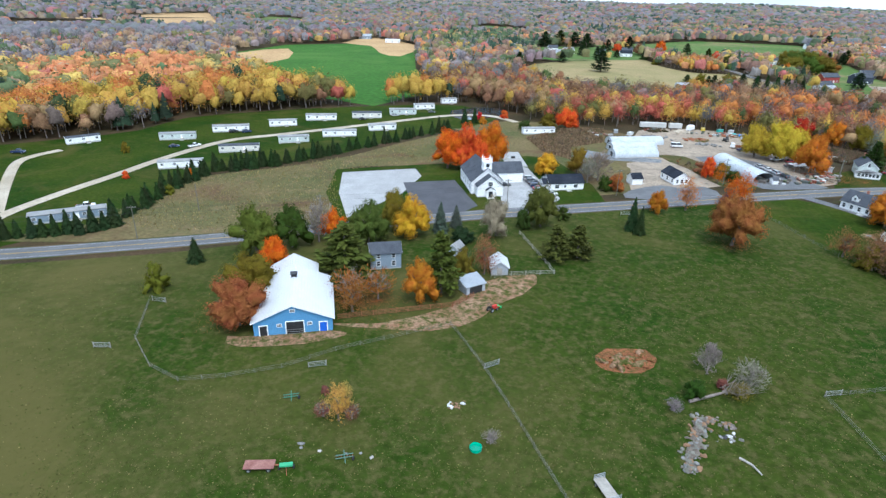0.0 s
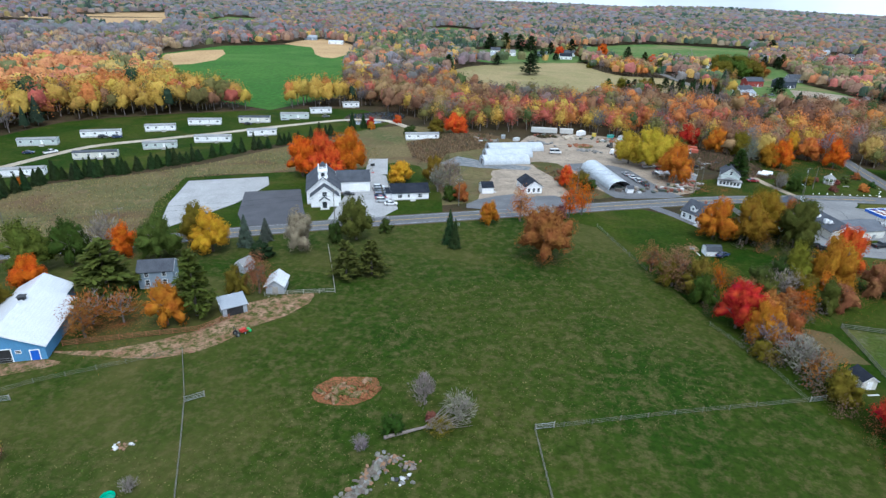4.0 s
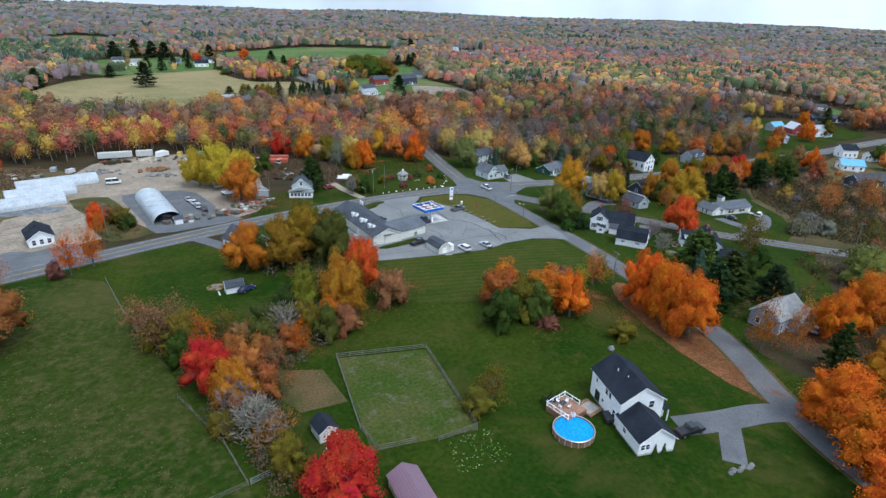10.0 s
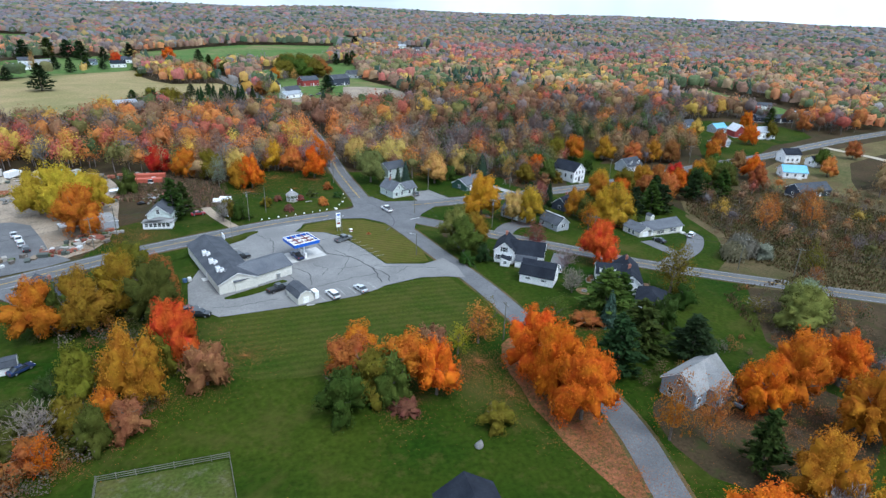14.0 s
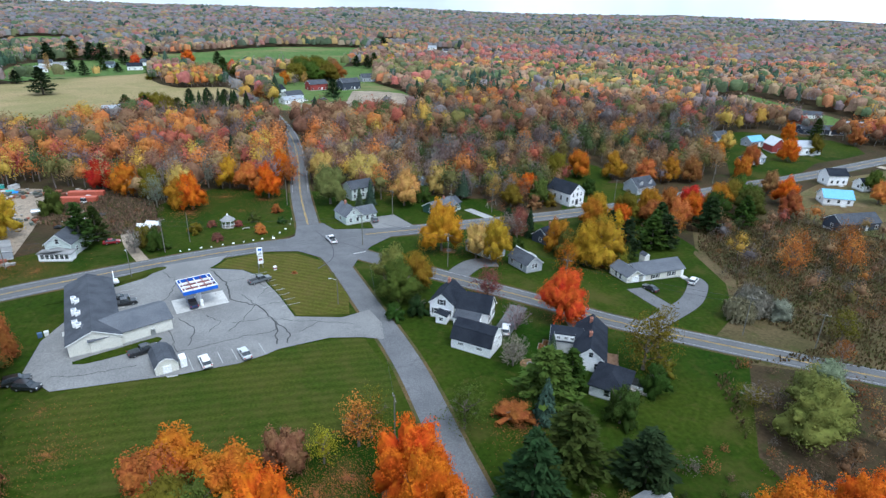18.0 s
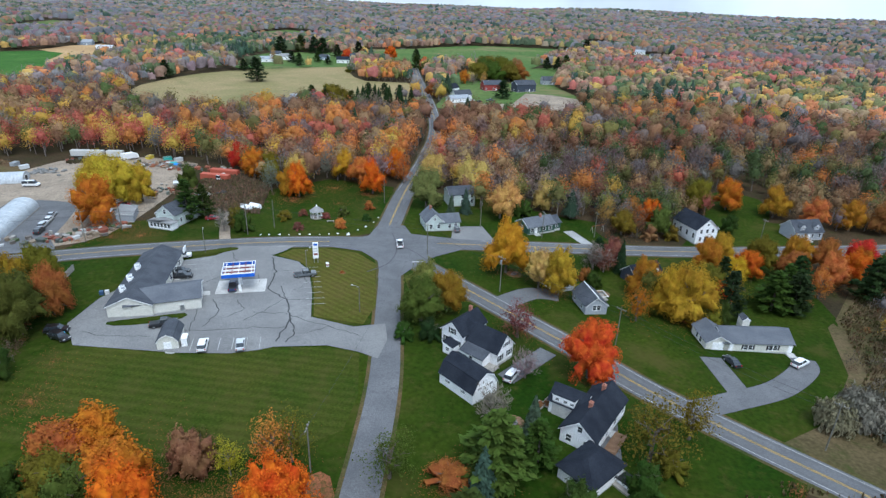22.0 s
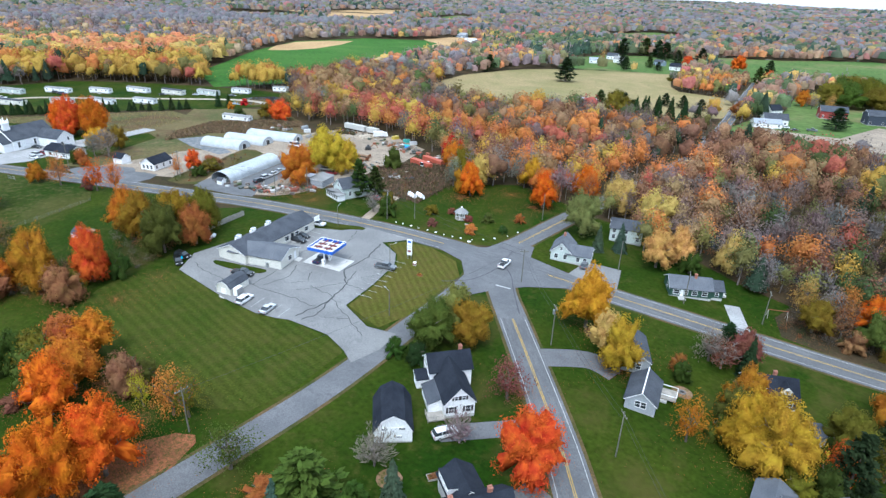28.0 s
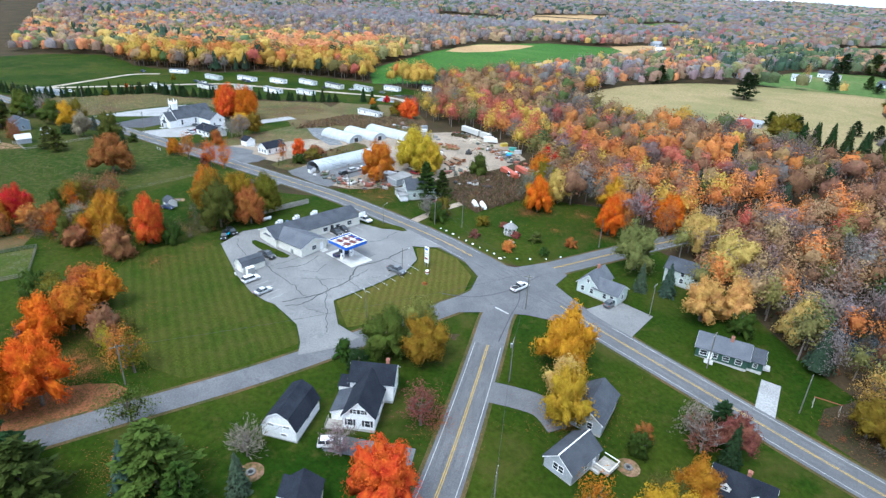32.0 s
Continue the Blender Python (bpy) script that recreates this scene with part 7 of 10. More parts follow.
part("water", b, mat("pool_water", (0.01, 0.24, 0.62), (0.012, 0.28, 0.68), 0.3, 2.5, 0.15, bump=0.06, spec=0.5), t, "clear blue water")
b = bmesh.new()
rim = [[b.verts.new(((3.62 + 0.1 * math.cos(u)) * math.cos(k * 2 * math.pi / n), (3.62 + 0.1 * math.cos(u)) * math.sin(k * 2 * math.pi / n), 1.32 + 0.07 * math.sin(u))) for u in (0, 1.57, 3.14, 4.71)] for k in range(n)]
for k in range(n):
    for i in range(4):
        b.faces.new((rim[k][i], rim[(k + 1) % n][i], rim[(k + 1) % n][(i + 1) % 4], rim[k][(i + 1) % 4]))
part("top_rail", b, M_steel, t)
for k in range(20):
    a = k * 2 * math.pi / 20
    part("upright", boxes((3.6 * math.cos(a) - 0.07, 3.6 * math.cos(a) + 0.07, 3.6 * math.sin(a) - 0.07, 3.6 * math.sin(a) + 0.07, 0, 1.3)), M_wood_grey, t)
part("ladder", boxes((1.2, 1.3, 2.6, 3.2, 0.9, 2.0), (1.7, 1.8, 2.6, 3.2, 0.9, 2.0), (1.3, 1.7, 2.8, 3.0, 1.2, 1.25)), M_white, t, "white pool ladder")
# sheds by the hedgerow
t = house("garden_shed", 130.6, 109.2, 97, "long shed with plum metal roof and cream walls", "shed")
block(t, 0, 0, 0, 8.2, 4.6, 2.2, 3.6, W_CREAM, R_PLUM, over=0.3, base=0.1, doors=[("W", 0, 1.4, 1.9)])
t = house("small_shed", 120.2, 127.6, 105, "small cream shed with black roof under the hedge", "shed")
block(t, 0, 0, 0, 3.8, 3.2, 2.1, 3.2, W_CREAM, R_BLACK, over=0.2, base=0.1, doors=[("W", 0, 1.2, 1.8)])
t = house("garden_shed", 106.5, 187.8, 10, "white shed with rounded dark roof on the lawn", "shed")
block(t, 0, 0, 0, 4.4, 3.2, 1.7, 3.0, W_WHITE, R_GREY, "gambrel", 0.15, 0.1, doors=[("W", 0, 1.3, 1.7)])

# houses along the roads
t = house("side_road_house", 230.6, 136.6, 14, "slate blue house with grey cross-gabled roof")
block(t, 0, 0, 0, 11.5, 7.2, 3.8, 6.6, W_SLATE, R_PALE, wins=row_wins(11.5, 4, "S", 1.8) + [("W", -1.4, 1.8), ("W", 1.4, 1.8), ("W", 0, 4.6, 0.8, 1.1)], doors=[("S", 0, 0.95, 2.0)])
block(t, 1.5, -3.4, -90, 5.0, 6.0, 3.8, 6.4, W_SLATE, R_PALE, wins=[("E", -1.2, 1.8), ("E", 1.2, 1.8), ("E", 0, 4.6, 0.8, 1.1)])
t = house("corner_house", 216.6, 279.6, 18, "small pale corner house with grey roof")
block(t, -1.5, 0.5, 90, 8.5, 6.0, 3.2, 6.0, W_PALE, R_SLATE, wins=[("W", -1.3, 1.7), ("W", 1.3, 1.7), ("N", 0, 1.7), ("W", 0, 4.2, 0.7, 0.9)], doors=[("S", -2, 0.95, 2.0)], chim=[(1.5, 0.2)])
block(t, 3.6, -0.6, 0, 7.0, 6.2, 2.8, 4.8, W_PALE, R_SLATE, wins=[("S", 0, 1.6), ("S", 2, 1.6), ("E", 0, 1.6)])
t = house("hidden_house", 223.5, 306.5, 20, "pale two-storey house half hidden by trees")
block(t, 0, 0, 0, 10.0, 7.0, 4.6, 6.8, W_PALE, R_GREY, wins=row_wins(10, 3, "S", 1.8) + row_wins(10, 3, "S", 3.9) + [("E", 0, 1.8)])
t = house("green_ranch", 250.4, 286.4, 30, "dark green cottage with white shutters and grey roof")
block(t, 0, 0, 0, 11.0, 7.4, 2.7, 4.8, W_GREEN, R_SLATE, wins=[("S", -3.8, 1.6, 1.5, 1.3), ("S", -1.2, 1.6, 0.8, 1.2), ("S", 1.0, 1.6, 1.3, 1.2), ("S", 3.6, 1.6, 1.3, 1.2), ("W", 0, 1.7), ("E", 0, 1.7)], doors=[("S", -2.3, 0.95, 2.0)], chim=[(1.4, -0.4)])
block(t, 7.0, 0.2, 0, 3.2, 6.0, 2.5, 4.2, W_GREEN, R_GREY, wins=[("S", 0, 1.5, 0.8, 1.0)], doors=[("E", 0, 0.95, 2.0)])
t = house("dormer_house", 259.3, 231.6, 103, "grey clapboard cottage with split roof and white trim")
block(t, 0, 0, 0, 8.6, 5.8, 2.7, 4.9, W_GREY, R_GREY, wins=[("W", -0.5, 2.0), ("W", 0.6, 2.0), ("N", -2.5, 1.6), ("N", 2, 1.6), ("S", 0, 1.6)], doors=[("S", 2.5, 0.95, 2.0)])
part("trim_board", boxes((-4.7, 4.7, -0.1, 0.1, 4.98, 5.14)), M_white, t, "white ridge board")
part("deck", boxes((2.0, 5.6, -6.2, -3.2, 0.3, 0.6)), M_wood_grey, t, "pale deck with railing")
part("deck_rail", boxes((2.0, 5.6, -6.25, -6.15, 1.4, 1.5), (5.5, 5.6, -6.1, -3.2, 1.4, 1.5), (2.0, 2.1, -6.1, -3.2, 1.4, 1.5)), M_white, t, "white deck rail")
t = house("ash_house", 251.6, 244.0, 118, "grey house with dark roof under the ash tree")
block(t, 0, 0, 0, 10.5, 6.6, 3.0, 5.4, W_GREY, R_GREY, wins=row_wins(10.5, 3, "N", 1.6) + [("W", -1, 1.7), ("W", 1, 1.7), ("E", 0, 1.7)], doors=[("N", 1.6, 0.95, 2.0)])
t = house("dark_cape", 278.2, 252.6, 26, "small dark blue cape with black roof and white dormers")
block(t, 0, 0, 0, 9.5, 6.8, 2.9, 5.6, W_NAVY, R_BLACK, wins=row_wins(9.5, 3, "S", 1.6) + [("W", 0, 1.7), ("E", 0, 1.7)], shut="S", chim=[(0.5, 0.3)])
for u in (-2.4, 2.4):
    block(t, u, -1.9, 90, 2.2, 1.7, 4.4, 5.2, W_WHITE, R_BLACK, over=0.12, base=3.6, wins=[("W", 0, 4.15, 0.7, 0.7)])
t = house("tin_shed", 287.0, 243.0, 60, "low grey shed behind the yellow maple", "shed")
block(t, 0, 0, 0, 6.5, 4.0, 2.3, 3.4, W_GREY, R_GREY, over=0.2)
t = house("ranch_house", 294.2, 219.2, 3, "long cream ranch house with grey roof and garage door")
block(t, 0.9, 0, 0, 16.2, 7.6, 2.6, 4.5, W_CREAM, R_SLATE, wins=[("S", -2.8, 1.5, 0.9, 1.2), ("S", -1.7, 1.5, 0.9, 1.2), ("S", 3.0, 1.5, 0.9, 1.2), ("S", 4.1, 1.5, 0.9, 1.2), ("E", 0, 1.6)], doors=[("S", -6.2, 0.95, 2.0), ("S", 7.6, 0.95, 2.0)], shut="S")
block(t, -8.4, 0.2, 90, 8.0, 5.6, 2.6, 4.3, W_CREAM, R_SLATE, wins=[("N", 1, 1.6), ("N", -1, 1.6)], doors=[("W", 0, 2.6, 2.2)])
block(t, 1.0, 4.4, 90, 2.4, 1.8, 4.6, 5.3, W_CREAM, R_GREY, over=0.1, base=3.0)
t = house("meeting_hall", 307.6, 294.6, 110, "tall white hall with black roof and gable entrance", "hall")
block(t, 0, 0, 0, 12.5, 8.8, 5.4, 8.8, W_WHITE, R_BLACK, wins=[("W", -2.4, 1.9), ("W", 2.4, 1.9), ("W", -2.4, 4.6), ("W", 0, 4.6), ("W", 2.4, 4.6), ("W", 0, 6.9, 0.7, 0.9)] + row_wins(12.5, 4, "N", 3.0, 0.9, 1.8) + row_wins(12.5, 4, "S", 3.0, 0.9, 1.8), doors=[("W", 0, 1.5, 2.3, M_black)])
t = house("grey_cape", 348.0, 300.5, 12, "grey cape with dormers and dark roof")
block(t, 0, 0, 0, 11.0, 8.0, 3.2, 6.4, W_GREY, R_GREY, wins=row_wins(11, 4, "S", 1.7), doors=[("S", 0, 0.95, 2.0)])
for u in (-2.8, 2.8):
    block(t, u, -2.4, 90, 2.4, 1.9, 4.9, 5.8, W_GREY, R_GREY, over=0.12, base=3.8, wins=[("W", 0, 4.6, 0.7, 0.8)])
t = house("nursery_house", 132.8, 268.6, 77, "pale house with dark roof and glazed front porch")
block(t, 1.0, 0, 0, 10.5, 7.0, 4.2, 7.0, W_PALE, R_GREY, wins=[("W", 0, 5.0), ("N", -2.5, 2.0), ("N", 0.8, 2.0), ("S", -2.5, 2.0), ("S", 0, 2.0), ("S", 2.5, 2.0), ("N", 2, 3.9, 0.8, 0.9)], chim=[(4.6, 0.5)])
block(t, -5.5, 0, 0, 2.8, 8.6, 2.5, 3.4, W_WHITE, R_PALE, "hip", 0.3, wins=[("W", -3.2 + 1.28 * i, 1.5, 0.95, 1.2) for i in range(6)])
block(t, 7.4, -0.8, 0, 3.4, 4.4, 3.0, 4.6, W_PALE, R_BLACK, wins=[("S", 0, 1.6)])
t = house("white_cape", 110.8, 215.3, -54, "white cape with dark roof and dormer beside the road")
block(t, 0, 0, 0, 13.0, 7.6, 3.0, 6.2, W_WHITE, R_GREY, wins=row_wins(13, 5, "S", 1.6) + [("W", -1.5, 1.7), ("W", 1.5, 1.7), ("W", 0, 4.4)], doors=[("S", 1.3, 0.95, 2.0)], chim=[(-1.0, 0.3)])
block(t, -2.4, -2.2, 90, 2.4, 2.2, 4.8, 5.8, W_WHITE, R_GREY, over=0.12, base=3.8, wins=[("W", 0, 4.5, 0.8, 0.8)])
t = house("church", -22.2, 215.5, 110.5, "white clapboard church with steeple and grey roof", "church")
block(t, 0, 0, 0, 20, 11.6, 4.8, 9.6, W_WHITE, R_GREY, over=0.4, wins=row_wins(20, 5, "N", 2.7, 1.0, 2.4, 2.5) + row_wins(20, 3, "S", 2.7, 1.0, 2.4, 2.5))
block(t, -11.8, -0.3, 0, 4.2, 9.4, 4.0, 7.6, W_WHITE, R_GREY, over=0.3, wins=[("W", 0, 4.9, 1.5, 1.5)])
block(t, -14.4, -0.2, 0, 1.6, 3.0, 2.9, 4.0, W_WHITE, R_GREY, over=0.25, doors=[("W", 0, 1.5, 2.2, M_glass)])
block(t, 5.8, -11.0, 90, 12.0, 8.4, 4.4, 7.4, W_WHITE, R_GREY, wins=row_wins(12, 2, "S", 2.0) + [("W", -2, 2.0), ("W", 1.5, 3.6)])
st = part("steeple", boxes((-9.6, -6.6, -1.5, 1.5, 6.0, 11.6), (-9.75, -6.45, -1.65, 1.65, 9.3, 9.5), (-9.8, -6.4, -1.7, 1.7, 11.6, 11.85)), W_WHITE, t, "square white steeple")
for a in (-9.5, -6.7):
    for b2 in (-1.4, 1.4):
        bb = boxes((a - 0.18, a + 0.18, b2 - 0.18, b2 + 0.18, 11.85, 13.2))
        tube(bb, (a, b2, 13.2), (a, b2, 13.9), 0.2, 0.02, 4)
        part("pinnacle", bb, M_white, t, "white pinnacle")
part("belfry_rail", boxes((-9.5, -6.7, -1.45, -1.35, 12.3, 12.5), (-9.5, -6.7, 1.35, 1.45, 12.3, 12.5), (-9.55, -9.45, -1.3, 1.3, 12.3, 12.5), (-6.75, -6.65, -1.3, 1.3, 12.3, 12.5)), M_white, t)
k = part("louvre", boxes((-0.6, 0.6, -0.05, 0, 9.9, 11.2)), M_glass, t)
k.matrix_basis = pose(-9.6, 0, 0, 0, 0, -90)
t = house("church_office", 8.6, 220.4, 21, "white office house with dark roof and picket steps", "office")
block(t, 0, 0, 0, 13.4, 8.2, 2.8, 5.0, W_WHITE, R_BLACK, wins=[("S", -3.8, 1.6, 1.5, 1.2), ("S", 3.5, 1.6, 1.5, 1.2), ("S", -0.6, 1.6, 0.8, 1.0), ("E", 0, 1.6)], doors=[("S", 0.8, 0.95, 2.0)])
block(t, -7.6, -0.6, 0, 2.0, 4.4, 2.5, 3.8, W_WHITE, R_BLACK, wins=[("W", 0, 1.5, 0.8, 1.0)])
t = house("white_shed", 36.0, 231.4, 22, "small white shed with dark gable roof", "shed")
block(t, 0, 0, 0, 4.4, 4.6, 2.6, 4.2, W_WHITE, R_BLACK, over=0.2, doors=[("E", 0, 1.2, 1.9)])
t = house("cottage", 52.0, 238.0, -69, "white cottage with black roof and gable windows", "cottage")
block(t, 0, 0, 0, 10.0, 6.6, 2.9, 5.0, W_WHITE, R_BLACK, wins=[("E", -1.9, 1.6, 0.9, 1.4), ("E", 0, 1.6, 0.9, 1.4), ("E", 1.9, 1.6, 0.9, 1.4)] + row_wins(10, 3, "S", 1.6) + row_wins(10, 3, "N", 1.6))
# barn, house and sheds of the horse farm
t = house("horse_barn", -50.6, 110.2, 112, "large blue barn with white metal roof and open doors", "barn")
block(t, 0, 0, 0, 19, 16.4, 3.5, 7.0, W_BLUE, R_WHITE, over=0.5, base=0.1)
block(t, 13.4, 0.6, 0, 8, 11.0, 3.6, 6.6, W_BLUE, R_WHITE, over=0.4, base=0.1)
# the M_black panels stand for the shade inside the open doorways
for u, w, h, m2, nm in ((0.3, 3.6, 3.0, M_black, "barn_doorway"), (-6.2, 1.5, 2.4, M_black, "barn_doorway"), (6.2, 1.5, 2.4, blue, "barn_door")):
    k = part(nm, boxes((-w / 2, w / 2, -0.05, 0, 0.1, h)), m2, t)
    k.matrix_basis = pose(-9.5, -u, 0, 0, 0, -90)
    k = part("door_trim", boxes((-w / 2 - 0.18, -w / 2, -0.09, 0, 0, h + 0.18), (w / 2, w / 2 + 0.18, -0.09, 0, 0, h + 0.18), (-w / 2, w / 2, -0.09, 0, h, h + 0.18)), M_white, t)
    k.matrix_basis = pose(-9.5, -u, 0, 0, 0, -90)
for u in (-2.9, 3.4):
    window(t, pose(-9.5, -u, 2.3, 0, 0, -90), 0.9, 0.6)
window(t, pose(-9.5, 0, 5.6, 0, 0, -90), 1.0, 0.6)
k = part("half_gate", boxes((-1.7, 1.7, -0.16, -0.1, 0.1, 0.16), (-1.7, 1.7, -0.16, -0.1, 0.6, 0.66), (-1.7, 1.7, -0.16, -0.1, 1.1, 1.16), (-1.7, -1.64, -0.16, -0.1, 0.16, 1.1), (1.64, 1.7, -0.16, -0.1, 0.16, 1.1)), M_steel, t)
k.matrix_basis = pose(-9.5, -0.3, 0, 0, 0, -90)
part("cupola", boxes((3.6, 4.8, -0.6, 0.6, 6.6, 7.7), (3.4, 5.0, -0.8, 0.8, 7.7, 7.85)), M_black, t, "dark roof ventilator")
t = house("blue_house", -38.0, 139.5, 22, "small blue house with grey roof among pines")
block(t, 0, 0, 0, 8.0, 6.4, 4.6, 6.4, W_SLATE, R_GREY, wins=[("S", -2, 1.7), ("S", 2, 1.7), ("S", -2, 3.8, 0.9, 1.1), ("S", 2, 3.8, 0.9, 1.1), ("E", 0, 1.7)])
t = house("run_in_shed", -13.0, 129.6, 42, "grey run-in shed with open front", "shed")
# the open front is a black panel standing for the shade inside
block(t, 0, 0, 0, 5.4, 4.0, 2.2, 3.2, W_GREY, R_TIN, "shed", 0.3, 0.05, doors=[("S", 0, 3.6, 1.9, M_black)])
t = house("feed_shed", -7.6, 142.0, 102, "weathered shed with white metal roof", "shed")
block(t, 0, 0, 0, 5.4, 4.4, 2.4, 4.0, W_GREY, R_WHITE, over=0.4, base=0.1, doors=[("W", 0, 1.4, 1.9, M_wood_grey)])
t = house("garden_hut", -20.5, 150.5, 70, "small old hut behind the pines", "hut")
block(t, 0, 0, 0, 3.6, 3.0, 2.2, 3.5, W_GREY, R_PALE, over=0.2, base=0.1)


def hoop(name, x, y, rot, L, W, H, film, label, open_end=False):
    t = house(name, x, y, rot, label, "greenhouse")
    n = 14
    arc = [(W / 2 * math.cos(math.pi * k / n), H * math.sin(math.pi * k / n) ** 0.8) for k in range(n + 1)]
    b = bmesh.new()
    rows = [[b.verts.new((u, a, z + 0.02)) for a, z in arc] for u in np.linspace(-L / 2, L / 2, 12)]
    for r0, r1 in zip(rows[:-1], rows[1:]):
        for k in range(n):
            b.faces.new((r0[k], r1[k], r1[k + 1], r0[k + 1]))
    part("film", b, film, t, smooth=True)
    for e in (-1, 1):
        if open_end and e < 0:
            continue
        b = bmesh.new()
        b.faces.new([b.verts.new((e * (L / 2 - 0.02), a, z)) for a, z in arc])
        part("end_wall", b, film, t)
        # black panel put in for the shade inside the doorway
        part("doorway", boxes((e * L / 2 - 0.03, e * L / 2 + 0.04, -1.3, 1.3, 0, 2.3)), M_black, t, "black panel for the shade in an open doorway")
        part("door_frame", boxes((e * L / 2 - 0.04, e * L / 2 + 0.06, -1.5, -1.3, 0, 2.5), (e * L / 2 - 0.04, e * L / 2 + 0.06, 1.3, 1.5, 0, 2.5), (e * L / 2 - 0.04, e * L / 2 + 0.06, -1.3, 1.3, 2.3, 2.5)), M_white, t, "white door frame")
    for u in np.linspace(-L / 2, L / 2, int(L / 2.5)):
        b = bmesh.new()
        for k in range(n):
            tube(b, (u, arc[k][0] * 1.004, arc[k][1] + 0.04), (u, arc[k + 1][0] * 1.004, arc[k + 1][1] + 0.04), 0.05, 0.05, 4)
        part("rib", b, M_steel, t)
    for s in (-1, 1):
        part("base_board", boxes((-L / 2, L / 2, s * W / 2 - 0.06, s * W / 2 + 0.06, -0.3, 0.35)), M_wood_grey, t)
    return t


hoop("greenhouse", 40, 276.5, 20, 21, 8.6, 3.6, M_poly, "long white plastic greenhouse")
hoop("greenhouse", 40.5, 288.5, 20, 22, 8.6, 3.6, M_poly, "long white plastic greenhouse")
hoop("greenhouse", 43, 301.5, 20, 27, 8.6, 3.6, M_poly, "long white plastic greenhouse")
hoop("hoop_house", 82.3, 260, 107, 31, 9.0, 4.0, M_poly_grey, "grey hoop house with open front", True)


def mobile_home(x0, y0, x1, y1, wall, roof, label):
    L, rot = math.hypot(x1 - x0, y1 - y0), math.degrees(math.atan2(y1 - y0, x1 - x0))
    nx, ny = -math.sin(radians(rot)) * 2.1, math.cos(radians(rot)) * 2.1
    t = house("mobile_home", (x0 + x1) / 2 + nx, (y0 + y1) / 2 + ny, rot, label, "mobile home", "mobile homes")
    block(t, 0, 0, 0, L, 4.2, 3.0, 3.5, wall, roof, over=0.15, base=0.6, wins=row_wins(L, max(3, int(L / 3.6)), "S", 2.0, 1.1, 0.8, 1.6) + [("E", 0, 2.0, 1.1, 0.8)], doors=[("S", L * 0.12, 0.95, 1.95)])
    part("entry_steps", boxes((L * 0.12 - 1.0, L * 0.12 + 1.0, -3.4, -2.25, 0, 0.75)), M_wood_grey, t)
    return t


mobile_home(-153, 143, -136, 156, W_SLATE, R_PALE, "long pale blue mobile home behind spruces")
mobile_home(-218, 232, -209, 243, W_WHITE, R_GREY, "white mobile home by the wood")
for q in ((-185, 253, -170, 260), (-127, 262, -114, 268.5), (-93, 339, -78, 344)):
    mobile_home(*q, W_PALE, R_PALE, "pale blue-green mobile home on the lawn")
for q in ((-169, 274, -153, 282), (-156, 210.5, -140.5, 218.5), (-147, 293, -134, 299.5), (-134, 311.5, -118, 317), (-111, 278.5, -95, 284), (-92, 296, -79, 302), (-82, 358, -71, 364), (-70, 383, -61, 388), (-12, 307.5, 4, 313)):
    mobile_home(*q, W_WHITE, R_PALE, "white mobile home on the park lawn")
for q in ((-146, 240.5, -130, 248), (-111, 324, -95, 329)):
    mobile_home(*q, W_CREAM, R_GREY, "cream mobile home with dark roof")


def far_house(x, y, rot, L, W, eave, ridge, wall, roof, label):
    t = house("far_house", x, y, rot, label)
    block(t, 0, 0, 0, L, W, eave, ridge, wall, roof, wins=row_wins(L, 3, "S", 1.7, 1.0, 1.3, 1.8) + [("W", 0, 1.7, 1.0, 1.3)], doors=[("S", L * 0.16, 1.0, 2.0)])


for q in ((444, 362, 10, 10, 7, 3, 5.5, W_SLATE, R_GREY), (455, 347, 5, 10, 7, 3, 5.4, W_GREY, R_BLUE), (466, 324, -12, 16, 8, 4.4, 7, W_WHITE, R_TIN), (456, 333, 75, 9, 7, 4, 7.5, W_RED, R_WHITE), (427, 318, 12, 13, 6.5, 2.8, 4.6, W_SLATE, R_PALE), (434, 278, -15, 9, 7, 4.6, 7, W_WHITE, R_BLACK),
          (412, 258, -30, 11, 8, 3, 5.6, W_WHITE, R_BLUE), (440, 266, -10, 9, 6.5, 3, 5.2, W_WHITE, R_BLACK), (392, 234, -6, 17, 8, 3.2, 5.8, W_NAVY, R_GREY)):
    far_house(*q, "house on the far road to the east")
for q in ((218, 548, 30, 14, 8, 4, 7, W_WHITE, R_GREY), (216, 536, 30, 16, 8, 3, 5, W_WHITE, R_TIN), (242, 604, 20, 16, 10, 5, 8, W_RED, R_GREY), (269, 604, 25, 18, 10, 6, 9, W_NAVY, R_GREY), (296, 655, 10, 14, 8, 4, 7, W_GREY, R_GREY), (210, 582, 60, 10, 7, 4, 7, W_WHITE, R_BLACK), (104, 517, 20, 14, 6, 3, 4.5, W_GREY, R_TIN)):
    far_house(*q, "house or workshop by the north road")
